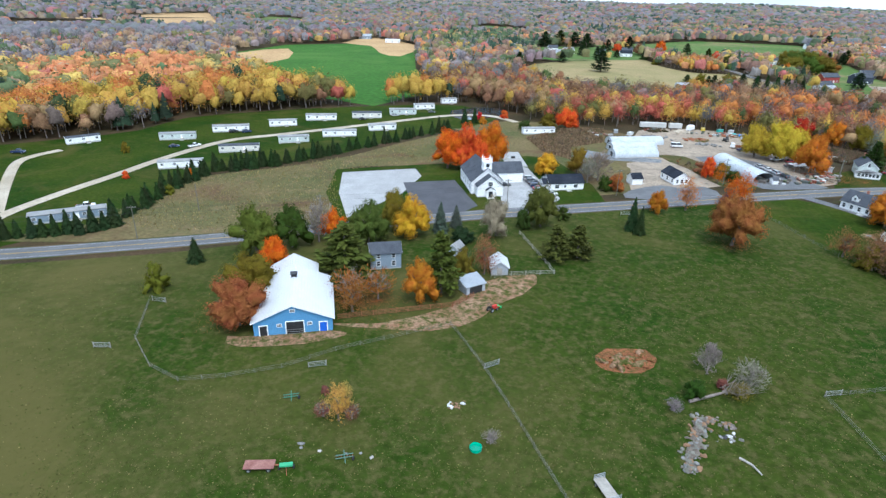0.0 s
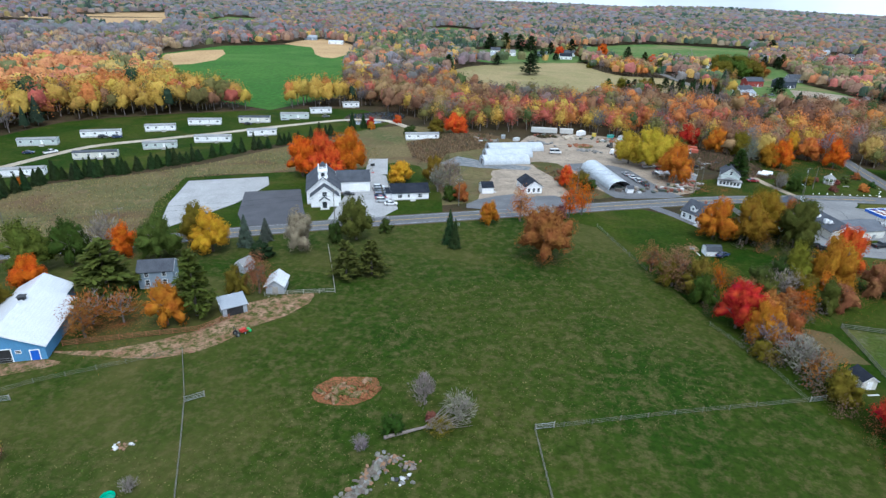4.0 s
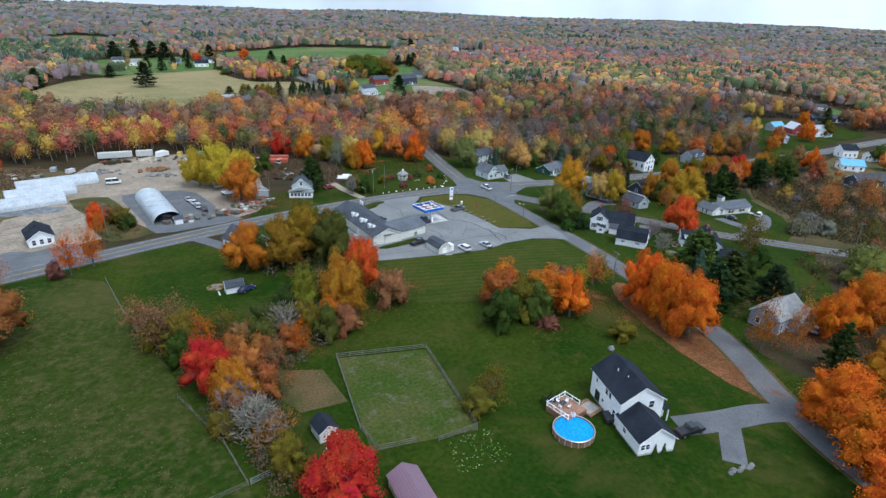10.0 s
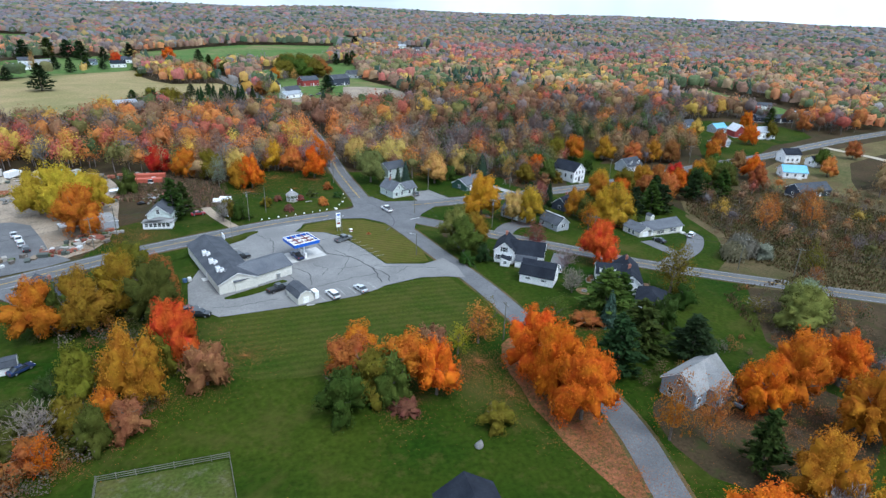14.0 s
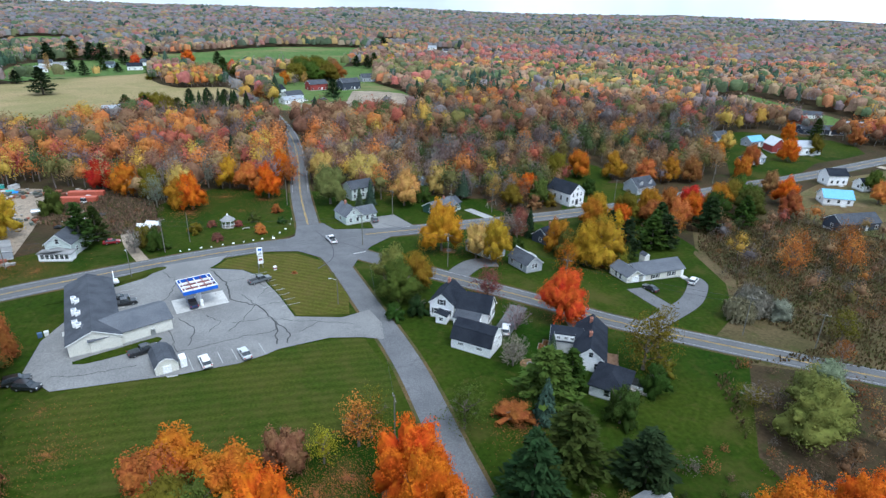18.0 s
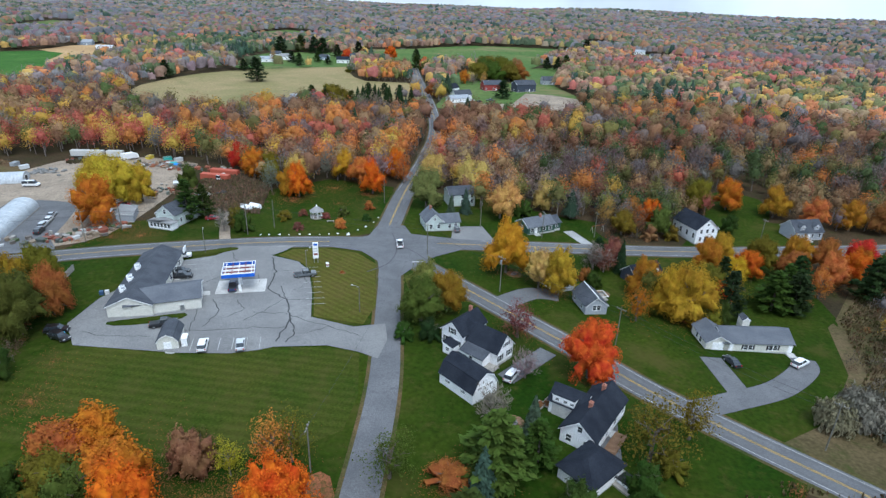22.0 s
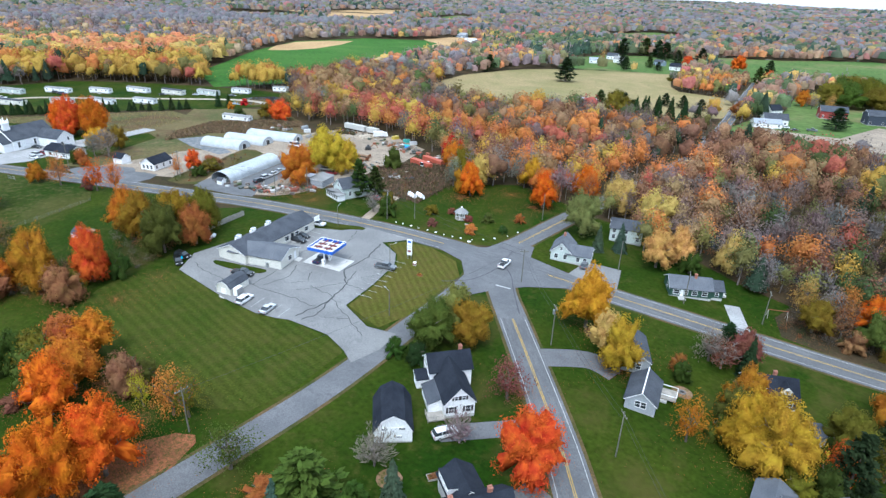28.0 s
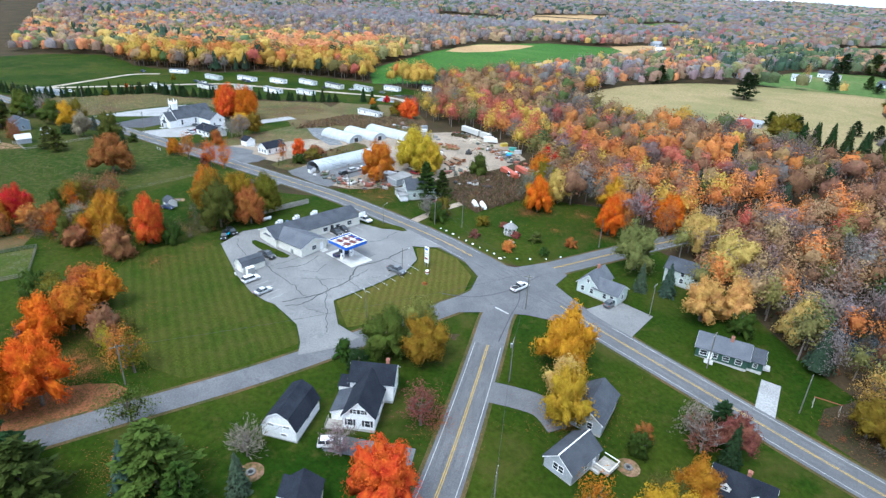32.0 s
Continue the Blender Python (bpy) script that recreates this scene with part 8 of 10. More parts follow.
for q in ((-8, 811, 10, 12, 8, 4, 7, W_WHITE, R_GREY), (12, 785, 20, 13, 8, 4, 7, W_WHITE, R_PALE), (86, 818, 0, 13, 8, 4, 7, W_WHITE, R_GREY), (52, 800, -10, 11, 8, 4, 6, W_SLATE, R_GREY), (-2, 757, 30, 16, 8, 3.5, 6, W_WHITE, R_TIN), (80, 773, 10, 14, 8, 4, 7, W_WHITE, R_BLACK), (241, 750, 0, 12, 8, 5, 8, W_WHITE, R_GREY), (243, 694, 15, 12, 8, 5, 8, W_GREY, R_GREY), (370, 1020, 10, 14, 9, 5, 8, W_WHITE, R_GREY), (475, 1040, 0, 16, 9, 4, 7, W_WHITE, R_TIN), (480, 972, 0, 14, 9, 4, 7, W_WHITE, R_GREY), (-283, 880, 10, 18, 9, 4, 7, W_SLATE, R_TIN), (-228, 832, 5, 20, 7, 3.5, 5, W_WHITE, R_WHITE)):
    far_house(*q, "far white farmhouse among fields")
for q in ((556, 478, -52, 28, 8, 3, 5, W_GREY, R_GREY), (560, 414, -36, 30, 8, 3, 5, W_WHITE, R_GREY), (524, 364, -20, 26, 9, 3, 5, W_NAVY, R_GREY), (564, 366, -30, 26, 9, 3, 5, W_GREY, R_TIN)):
    far_house(*q, "long low shed on the far field")

# ---- vehicles ----
WHEEL = {}


def wheel_meshes():
    t = bmesh.new()
    bmesh.ops.create_cone(t, cap_ends=True, segments=18, radius1=0.34, radius2=0.34, depth=0.24)
    bmesh.ops.bevel(t, geom=[e for e in t.edges if abs(e.verts[0].co.z - e.verts[1].co.z) < 0.01], offset=0.05, segments=1, affect="EDGES")
    r = bmesh.new()
    bmesh.ops.create_cone(r, cap_ends=True, segments=12, radius1=0.21, radius2=0.19, depth=0.26)
    return as_mesh("tyre", t, M_rubber), as_mesh("rim", r, M_steel)


WHEEL["tyre"], WHEEL["rim"] = wheel_meshes()
M_lamp = mat("headlamp_glass", (0.7, 0.7, 0.68), (0.8, 0.8, 0.78), 2.0, 9, 0.15, bump=0.0)
M_tail = mat("tail_lamp", (0.35, 0.015, 0.012), (0.42, 0.02, 0.015), 2.0, 9, 0.25, bump=0.0)
SHAPES = {  # outline of the body in length and height, of the cabin, and the width
    "sedan": ([(-2.3, 0.3), (2.3, 0.3), (2.32, 0.6), (2.2, 0.78), (1.0, 0.92), (-1.5, 0.95), (-2.25, 0.9), (-2.33, 0.6)], [(1.15, 0.9), (0.35, 1.4), (-0.95, 1.42), (-1.75, 0.94)], 1.78),
    "suv": ([(-2.35, 0.34), (2.35, 0.34), (2.38, 0.7), (2.25, 0.95), (1.1, 1.05), (-2.3, 1.08), (-2.38, 0.7)], [(1.25, 1.03), (0.55, 1.66), (-1.9, 1.68), (-2.25, 1.06)], 1.88),
    "pickup": ([(-2.9, 0.42), (2.85, 0.42), (2.88, 0.8), (2.75, 1.05), (1.5, 1.12), (-2.85, 1.1), (-2.92, 0.75)], [(1.6, 1.1), (0.95, 1.8), (-0.55, 1.82), (-0.75, 1.1)], 1.98),
    "van": ([(-2.9, 0.38), (2.7, 0.38), (2.75, 0.8), (2.5, 1.1), (1.9, 1.25), (-2.85, 1.25), (-2.92, 0.7)], [(2.0, 1.22), (1.3, 2.2), (-2.75, 2.25), (-2.85, 1.22)], 2.0),
}


def body_bm(outline, w, bevel):
    b = prism(bmesh.new(), outline, -w / 2, w / 2)
    bmesh.ops.bevel(b, geom=b.edges[:], offset=bevel, segments=2, affect="EDGES")
    return b


def cabin_bm(outline, w, inset=0.16):
    b = bmesh.new()
    top = max(z for _, z in outline)
    a, c = [], []
    for x, z in outline:
        k = inset if z > top - 0.1 else 0.03
        a.append(b.verts.new((x, -w / 2 + k, z)))
        c.append(b.verts.new((x, w / 2 - k, z)))
    b.faces.new(a)
    b.faces.new(c[::-1])
    for i in range(4):
        j = (i + 1) % 4
        b.faces.new((a[j], a[i], c[i], c[j]))
    bmesh.ops.recalc_face_normals(b, faces=b.faces[:])
    return b


PARTS = {}
for kind, (low, cab, w) in SHAPES.items():
    top = max(z for _, z in cab)
    x1, x0 = cab[1][0], cab[2][0]
    bed = []
    if kind == "pickup":
        bed = [as_mesh("cargo_bed", boxes((-2.75, -0.85, -0.8, 0.8, 1.09, 1.13)), M_black)]
    PARTS[kind] = dict(body=as_mesh("body", body_bm(low, w, 0.07), M_paint), cabin=as_mesh("cabin", cabin_bm(cab, w - 0.1), M_glass), roof=as_mesh("roof", boxes((x0 + 0.05, x1 - 0.05, -w / 2 + 0.24, w / 2 - 0.24, top - 0.01, top + 0.05), bevel=0.02), M_paint),
                       pillar=as_mesh("pillar", boxes((x0 * 0.4 + x1 * 0.6 - 0.5, x0 * 0.4 + x1 * 0.6 - 0.38, -w / 2 + 0.1, w / 2 - 0.1, low[4][1], top - 0.04)), M_paint), bed=bed)
HEAD = as_mesh("headlight", boxes((-0.05, 0.06, -0.24, 0.24, -0.09, 0.09), bevel=0.02), M_lamp)
TAIL = as_mesh("tail_light", boxes((-0.06, 0.05, -0.12, 0.12, -0.14, 0.14), bevel=0.02), M_tail)
BUMPER = as_mesh("bumper", boxes((-0.1, 0.1, -0.85, 0.85, -0.1, 0.1), bevel=0.04), M_black)


def vehicle(kind, x, y, rot, paint, words, group="", z=0.17):
    name = {"sedan": "car", "suv": "car", "pickup": "pickup_truck", "van": "van"}[kind]
    t = thing(name, x, y, rot, words, name.replace("_", " "), group, z=gz(x, y) + z)
    p, (low, cab, w) = PARTS[kind], SHAPES[kind]
    share("body", p["body"], t, None, paint)
    share("cabin", p["cabin"], t)
    share("roof", p["roof"], t, None, paint)
    share("pillar", p["pillar"], t, None, paint)
    for me in p["bed"]:
        share("cargo_bed", me, t)
    nose, tail, zz = max(a for a, _ in low), min(a for a, _ in low), low[2][1]
    for s in (-1, 1):
        share("headlight", HEAD, t, Matrix.Translation((nose - 0.08, s * (w / 2 - 0.34), zz + 0.05)))
        share("tail_light", TAIL, t, Matrix.Translation((tail + 0.06, s * (w / 2 - 0.2), zz + 0.15)))
        for u in (nose - 0.95, tail + 1.0):
            h = share("wheel", WHEEL["tyre"], t, pose(u, s * (w / 2 - 0.1), 0.34, 90, 0, 0))
            share("rim", WHEEL["rim"], h)
    share("bumper", BUMPER, t, Matrix.Translation((nose - 0.02, 0, 0.42)))
    share("bumper", BUMPER, t, Matrix.Translation((tail + 0.02, 0, 0.44)))
    return t


C_WHITE, C_SILVER, C_BLACK, C_NAVY, C_RED, C_BLUE, C_GREY, C_SKY = (0.78, 0.78, 0.78), (0.5, 0.52, 0.54), (0.014, 0.015, 0.018), (0.018, 0.035, 0.10), (0.28, 0.02, 0.03), (0.02, 0.12, 0.4), (0.13, 0.14, 0.15), (0.03, 0.42, 0.66)
for q in (("suv", 172.8, 198.0, 106, C_WHITE, "white car parked nose-in on the store lot"), ("sedan", 180.3, 199.2, 108, C_SILVER, "silver car parked on the store lot"), ("pickup", 147.4, 241.4, 20, C_WHITE, "white pickup parked beside the store"), ("sedan", 151.8, 232.2, 14, C_BLACK, "black car parked at the store front"),
          ("pickup", 153.3, 229.0, 14, C_BLACK, "black pickup parked at the store front"), ("pickup", 168.6, 225.2, 106, C_NAVY, "dark blue pickup at the fuel pump"), ("pickup", 184.4, 234.6, 22, C_GREY, "dark grey pickup parked by the grass"), ("pickup", 160.6, 205.6, 24, C_BLACK, "black pickup behind the shed"),
          ("suv", 139.6, 200.6, 15, C_BLACK, "black car at the lot's edge")):
    vehicle(*q, group="cars on the store lot")
vehicle("suv", 142.0, 198.0, -20, C_BLACK, "dark car with a sky blue cover on its hood", "cars on the store lot")
t = thing("blue_tarp", 141.2, 198.9, -20, "bright sky-blue tarp over the car hood", "tarp", z=gz(141, 199) + 1.15)
part("sheet", boxes((-0.4, 1.2, -0.75, 0.75, -0.02, 0.06), bevel=0.03), mat("sky_blue_tarp", (0.02, 0.42, 0.68), (0.03, 0.5, 0.78), 0.9, 5, 0.4), t)
vehicle("pickup", 206.6, 260.4, 100, C_WHITE, "white pickup waiting at the junction")
for q in (("suv", 237.2, 195.4, 62, C_WHITE, "white car parked behind the farmhouse"), ("sedan", 286.9, 209.0, 105, C_BLACK, "black car in front of the ranch garage"), ("suv", 302.6, 210.6, 35, C_WHITE, "white car on the ranch driveway"), ("pickup", 181.6, 109.4, 4, C_BLACK, "black pickup on the driveway"),
          ("suv", 223.4, 277.6, 100, C_GREY, "grey car behind the corner house"), ("sedan", 109.4, 186.6, 40, C_NAVY, "dark blue car on the lawn"), ("sedan", 236.6, 130.2, 20, C_GREY, "grey car beside the slate house"), ("sedan", 143.4, 272.4, 10, C_RED, "dark red car beside the pale house")):
    vehicle(*q)
for i, (a, b, c) in enumerate(((-3.2, 223.5, C_GREY), (-2.2, 220.6, C_BLACK), (-1.2, 217.6, C_NAVY), (-0.2, 214.8, C_RED), (0.9, 212.0, C_SILVER), (4.6, 209.4, C_WHITE), (-11.6, 224.6, C_GREY), (-13.2, 216.6, C_BLACK), (-4.4, 226.6, C_SILVER))):
    vehicle("sedan" if i % 2 else "suv", a, b, 18, c, "car parked on the church lot", "church cars")
for q in (("van", 62.8, 299.0, 12, C_WHITE, "white van in the nursery yard"), ("pickup", 93.2, 299.6, 15, C_NAVY, "dark blue pickup in the nursery yard"), ("pickup", 103.2, 283.6, 20, C_SILVER, "silver pickup in the nursery yard"), ("sedan", 108.2, 281.6, 25, C_RED, "dark red car in the nursery yard"), ("sedan", 91.6, 268.6, 105, C_SILVER, "silver car beside the hoop house"), ("sedan", 93.6, 264.2, 105, C_WHITE, "white car beside the hoop house"),
          ("suv", 95.2, 259.4, 105, C_SILVER, "silver car beside the hoop house"), ("suv", 97.4, 254.6, 105, C_BLACK, "black car beside the hoop house"), ("pickup", 106.0, 273.6, 20, C_GREY, "grey pickup in the nursery yard"), ("pickup", 111.4, 274.6, 20, C_WHITE, "white pickup in the nursery yard"), ("van", 128.0, 318.0, 70, C_WHITE, "old white van by the brush")):
    vehicle(*q, group="yard vehicles")
for q in (("pickup", -162.5, 247.2, 60, C_WHITE, "white truck on the park lane"), ("sedan", -171.2, 244.2, 30, C_NAVY, "dark car beside a mobile home"), ("suv", -152.5, 278.5, 40, C_NAVY, "dark car beside a mobile home"), ("suv", -159.0, 277.0, 40, C_BLACK, "black car beside a mobile home"), ("pickup", -226.0, 213.5, 15, C_NAVY, "dark blue pickup by the lane"), ("pickup", -149.0, 162.0, 38, C_WHITE, "white pickup behind the mobile home"),
          ("sedan", -70.0, 351.0, 30, C_GREY, "grey car by the lane"), ("sedan", -89.0, 336.0, 30, C_SILVER, "silver car by a mobile home"), ("sedan", -104.0, 321.0, 30, C_BLACK, "black car by a mobile home")):
    vehicle(*q, group="park vehicles")
for q in (("suv", 226, 541, 30, C_WHITE, "white car in the far yard"), ("sedan", 232, 537, 40, C_BLACK, "black car in the far yard"), ("pickup", 240, 545, 10, C_GREY, "grey pickup in the far yard"), ("pickup", 410, 258, 30, C_BLACK, "dark pickup by the far house"), ("suv", 440, 279, 20, C_SILVER, "silver car by the far house"), ("sedan", 199, 470, 95, C_GREY, "grey car on the north road")):
    vehicle(*q, group="far vehicles")

# tractor by the paddock
t = thing("tractor", -6.8, 120.3, 55, "small red tractor with green front loader", "tractor")
part("hood", boxes((0.1, 1.5, -0.35, 0.35, 0.7, 1.25), bevel=0.06), M_coat, t, "red tractor hood", (0.4, 0.03, 0.02))
part("seat", boxes((-0.7, -0.2, -0.3, 0.3, 0.9, 1.05), (-0.75, -0.62, -0.3, 0.3, 1.05, 1.5), bevel=0.03), M_black, t)
part("roll_bar", boxes((-0.9, -0.8, -0.55, -0.47, 0.8, 2.2), (-0.9, -0.8, 0.47, 0.55, 0.8, 2.2), (-0.9, -0.8, -0.47, 0.47, 2.12, 2.2)), M_black, t)
part("loader_bucket", boxes((2.0, 2.6, -0.8, 0.8, 0.15, 0.6), bevel=0.08), M_coat, t, "green loader bucket", (0.02, 0.3, 0.07))
part("loader_arm", boxes((0.3, 2.1, -0.55, -0.45, 0.6, 0.75), (0.3, 2.1, 0.45, 0.55, 0.6, 0.75)), M_coat, t, "", (0.4, 0.03, 0.02))
for u, s, r in ((-0.6, 1.0, 1.6), (1.1, 0.8, 0.95)):
    for e in (-1, 1):
        h = share("wheel", WHEEL["tyre"], t, pose(u, e * 0.62, 0.34 * r, 90, 0, 0) @ Matrix.Diagonal((r, r, 1.2, 1)))
        share("rim", WHEEL["rim"], h)

# ---- poles, lamps, wires and signs ----
def utility_pole(x, y, h=10.0, rot=0.0, arm=True, can=False, label="weathered wooden utility pole with crossarm"):
    t = thing("utility_pole", x, y, rot, label, "utility pole", "utility poles")
    part("pole", tube(bmesh.new(), (0, 0, -0.5), (0, 0, h), 0.14, 0.1, 8), M_fence, t)
    if arm:
        part("crossarm", boxes((-0.06, 0.06, -1.2, 1.2, h - 0.7, h - 0.56)), M_fence, t)
        for s in (-1.1, -0.4, 0.4, 1.1):
            part("insulator", tube(bmesh.new(), (0, s, h - 0.56), (0, s, h - 0.34), 0.05, 0.04, 6), M_conc, t)
    if can:
        part("transformer", tube(bmesh.new(), (0.32, 0, h - 2.2), (0.32, 0, h - 1.2), 0.24, 0.24, 10), M_steel, t)
    return t


def street_lamp(x, y, rot, h=7.5):
    t = thing("street_lamp", x, y, rot, "wooden pole with a bracket street lamp", "street lamp", "street lamps")
    part("pole", tube(bmesh.new(), (0, 0, -0.5), (0, 0, h), 0.11, 0.08, 8), M_fence, t)
    part("bracket", tube(bmesh.new(), (0, 0, h - 0.3), (1.6, 0, h + 0.1), 0.035, 0.03, 6), M_steel, t)
    part("lamp_head", boxes((1.4, 2.0, -0.14, 0.14, h, h + 0.18), bevel=0.04), M_steel, t)


POLES = [(-160, 120, 20), (-114, 141, 20), (-66, 164, 22), (-10, 192, 22), (28, 214, 22), (70, 238, 22), (115, 249.5, 20), (159, 261.5, 18), (215.4, 255.6, 40), (236.3, 235, 135), (262, 212.6, 135), (292, 181, 135), (330, 147, 135)]
for i, (a, b, c) in enumerate(POLES):
    utility_pole(a, b, 10.5 if i % 2 else 10, c + 90, True, i in (3, 7, 9))
for a, b, c in ((204, 166, 0), (165.2, 268.3, 20), (231.4, 283.2, 20), (270.5, 284.5, 20), (-111, 168, 0), (303, 171, 45), (120, 260, 20), (252, 279, 20), (330, 292, 20), (385, 297, 20), (196, 300, 90), (198, 350, 90)):
    utility_pole(a, b, 9.5, c, a > 200)
for a, b, c in ((152.5, 245.8, 110), (202.2, 217.6, 170), (184.4, 236.4, 60), (192, 324, 0)):
    street_lamp(a, b, c, 7.0)


def wire(p, q, sag, parent=None):
    pts = [Vector(p).lerp(Vector(q), k / 10) - Vector((0, 0, sag * (1 - (2 * k / 10 - 1) ** 2))) for k in range(11)]
    b = bmesh.new()
    rings = [[b.verts.new(p0 + Vector((0.022 * math.cos(a), 0.022 * math.sin(a) * 0.7, 0.022 * math.sin(a)))) for a in (0.5, 2.6, 4.7)] for p0 in pts]
    for r0, r1 in zip(rings[:-1], rings[1:]):
        for i in range(3):
            b.faces.new((r0[i], r0[(i + 1) % 3], r1[(i + 1) % 3], r1[i]))
    t = tagged(part("power_line", b, M_black), "thin sagging overhead power line", "power line", "power lines")
    return t


for (a, b, _), (c, d, _) in zip(POLES[:-1], POLES[1:]):
    wire((a, b, gz(a, b) + 9.6), (c, d, gz(c, d) + 9.6), 0.9)
    wire((a + 0.5, b - 0.5, gz(a, b) + 8.4), (c + 0.5, d - 0.5, gz(c, d) + 8.4), 1.0)
wire((215.4, 255.6, 10.2), (204, 166, 9.8), 1.2)

t = thing("pylon_sign", 185.0, 243.8, 15, "tall white pylon sign with faded panels", "sign")
part("board", boxes((-0.75, 0.75, -0.14, 0.14, 1.4, 6.2), bevel=0.03), M_white, t)
for s in (-0.5, 0.5):
    part("leg", boxes((s - 0.08, s + 0.08, -0.08, 0.08, -0.3, 1.4)), M_steel, t)
for i, (z0, z1, m2) in enumerate(((5.3, 5.9, blue), (4.2, 4.5, M_steel), (3.5, 3.7, M_steel), (2.4, 3.0, red))):
    for s in (-1, 1):
        part("panel_bar", boxes((-0.5, 0.5, s * 0.16 - 0.015, s * 0.16 + 0.015, z0, z1)), m2, t)
t = thing("propane_kiosk", 188.6, 242.0, 15, "small red and white box beside the grass", "kiosk")
part("box", boxes((-0.4, 0.4, -0.4, 0.4, 0, 1.1), bevel=0.04), M_white, t)
part("band", boxes((-0.42, 0.42, -0.42, 0.42, 0.35, 0.75)), red, t, "red band")
t = thing("flower_bed", 193.5, 238.5, 0, "small round bed of brown plants in the grass", "flower bed")
part("soil", tube(bmesh.new(), (0, 0, 0), (0, 0, 0.14), 1.1, 0.9, 14), M_leaffall, t)
share("plant", CROWNS["bush", 0], t, Matrix.Diagonal((0.14, 0.14, 0.08, 1)), HUES["rust"])

# ---- store lot: markings and cracks ----
lot = bpy.data.objects["store_lot"]
rc = random.Random(3)


def crack(pts, w):
    line = []
    for a, b in zip(pts[:-1], pts[1:]):
        n = max(2, int(math.hypot(b[0] - a[0], b[1] - a[1]) / 1.1))
        line += [(a[0] + (b[0] - a[0]) * k / n + rc.uniform(-0.35, 0.35), a[1] + (b[1] - a[1]) * k / n + rc.uniform(-0.35, 0.35)) for k in range(n)]
    line.append(pts[-1])
    ribbon("crack", line, w, M_crack, 0.196, parent=lot, steps=1)


for pts, w in (([(187, 202), (187, 212), (183.5, 221), (177, 226), (176, 236), (172, 245)], 0.35), ([(187, 208), (180, 207), (172, 205), (166, 204)], 0.18), ([(183.5, 221), (190, 222)], 0.15), ([(183, 221.5), (180, 215), (177, 210)], 0.16), ([(166, 219), (170, 213), (169, 206)], 0.2), ([(178, 214), (185, 214), (204, 207)], 0.16),
               ([(172, 219), (175, 215), (173, 211)], 0.15), ([(160, 247), (164, 240), (163, 232)], 0.18), ([(163, 232), (160, 226), (163, 218)], 0.15), ([(176, 236), (181, 238)], 0.15), ([(184, 226), (186, 231), (183, 236)], 0.15), ([(176, 226), (172, 234)], 0.14), ([(167, 204), (165, 212), (163, 218)], 0.16), ([(192, 206), (197, 210)], 0.15), ([(145, 201), (152, 200), (160, 201)], 0.15), ([(187, 212), (190, 206), (189, 202)], 0.3), ([(180, 228), (183.5, 221)], 0.2)):
    crack(pts, w)
for k in range(6):
    x0, y0 = 170.6 + k * 2.75, 196.4 + k * 0.5
    ribbon("stall_line", [(x0, y0), (x0 - 1.2, y0 + 4.6)], 0.12, M_white_line, 0.2, parent=lot, steps=1)
for k in range(5):
    x0, y0 = 149.4 + k * 0.75, 236.6 - k * 3.0
    ribbon("stall_line", [(x0, y0), (x0 + 5.0, y0 + 1.2)], 0.12, M_white_line, 0.2, parent=lot, steps=1)
for k in range(8):
    x0, y0 = 182.0 + k * 1.0, 239.5 - k * 2.9
    ribbon("stall_line", [(x0, y0), (x0 + 4.3, y0 + 1.2)], 0.12, M_white_line, 0.2, parent=lot, steps=1)
sheet("store_verge", [(147.6, 205.6), (155, 208.6), (162.5, 211.5), (163, 209), (157, 206), (150, 204.2)], M_lawn, 0.2, "strip of grass below the store wall", "lawn", 2)
sheet("verge_strip", [(136, 236), (146, 243.6), (158, 250.5), (160.5, 249), (154, 244.5), (145, 240), (138, 234)], M_lawn, 0.2, "strip of grass between road and lot", "lawn", 2)
t = thing("propane_tank", 133.6, 213, 110, "white horizontal propane tank on the lawn", "tank")
b = tube(bmesh.new(), (-1.4, 0, 0.75), (1.4, 0, 0.75), 0.5, 0.5, 14)
tube(b, (-1.7, 0, 0.75), (-1.4, 0, 0.75), 0.28, 0.5, 14)
tube(b, (1.4, 0, 0.75), (1.7, 0, 0.75), 0.5, 0.28, 14)
part("vessel", b, M_white, t)
for u in (-0.9, 0.9):
    part("saddle", boxes((u - 0.12, u + 0.12, -0.4, 0.4, -0.1, 0.4)), M_conc, t)
t = thing("board_fence", 126.5, 218.5, 102, "weathered grey board fence behind the store", "fence")
for k in range(40):
    part("board", boxes((-11.7 + k * 0.6, -11.14 + k * 0.6, -0.02, 0.02, 0.05, 1.75 + 0.06 * (k % 3))), M_wood_grey, t)
for z in (0.5, 1.4):
    part("rail", boxes((-11.8, 11.8, -0.07, -0.03, z, z + 0.09)), M_wood_grey, t)
t = thing("waste_bins", 138.6, 217.6, 20, "green and white bins behind the store", "bin")
for i, c in enumerate(((0.05, 0.1, 0.2), (0.6, 0.6, 0.58))):
    part("bin", boxes((i * 1.2, i * 1.2 + 0.9, 0, 0.8, 0, 1.1), bevel=0.05), M_coat, t, "", c)

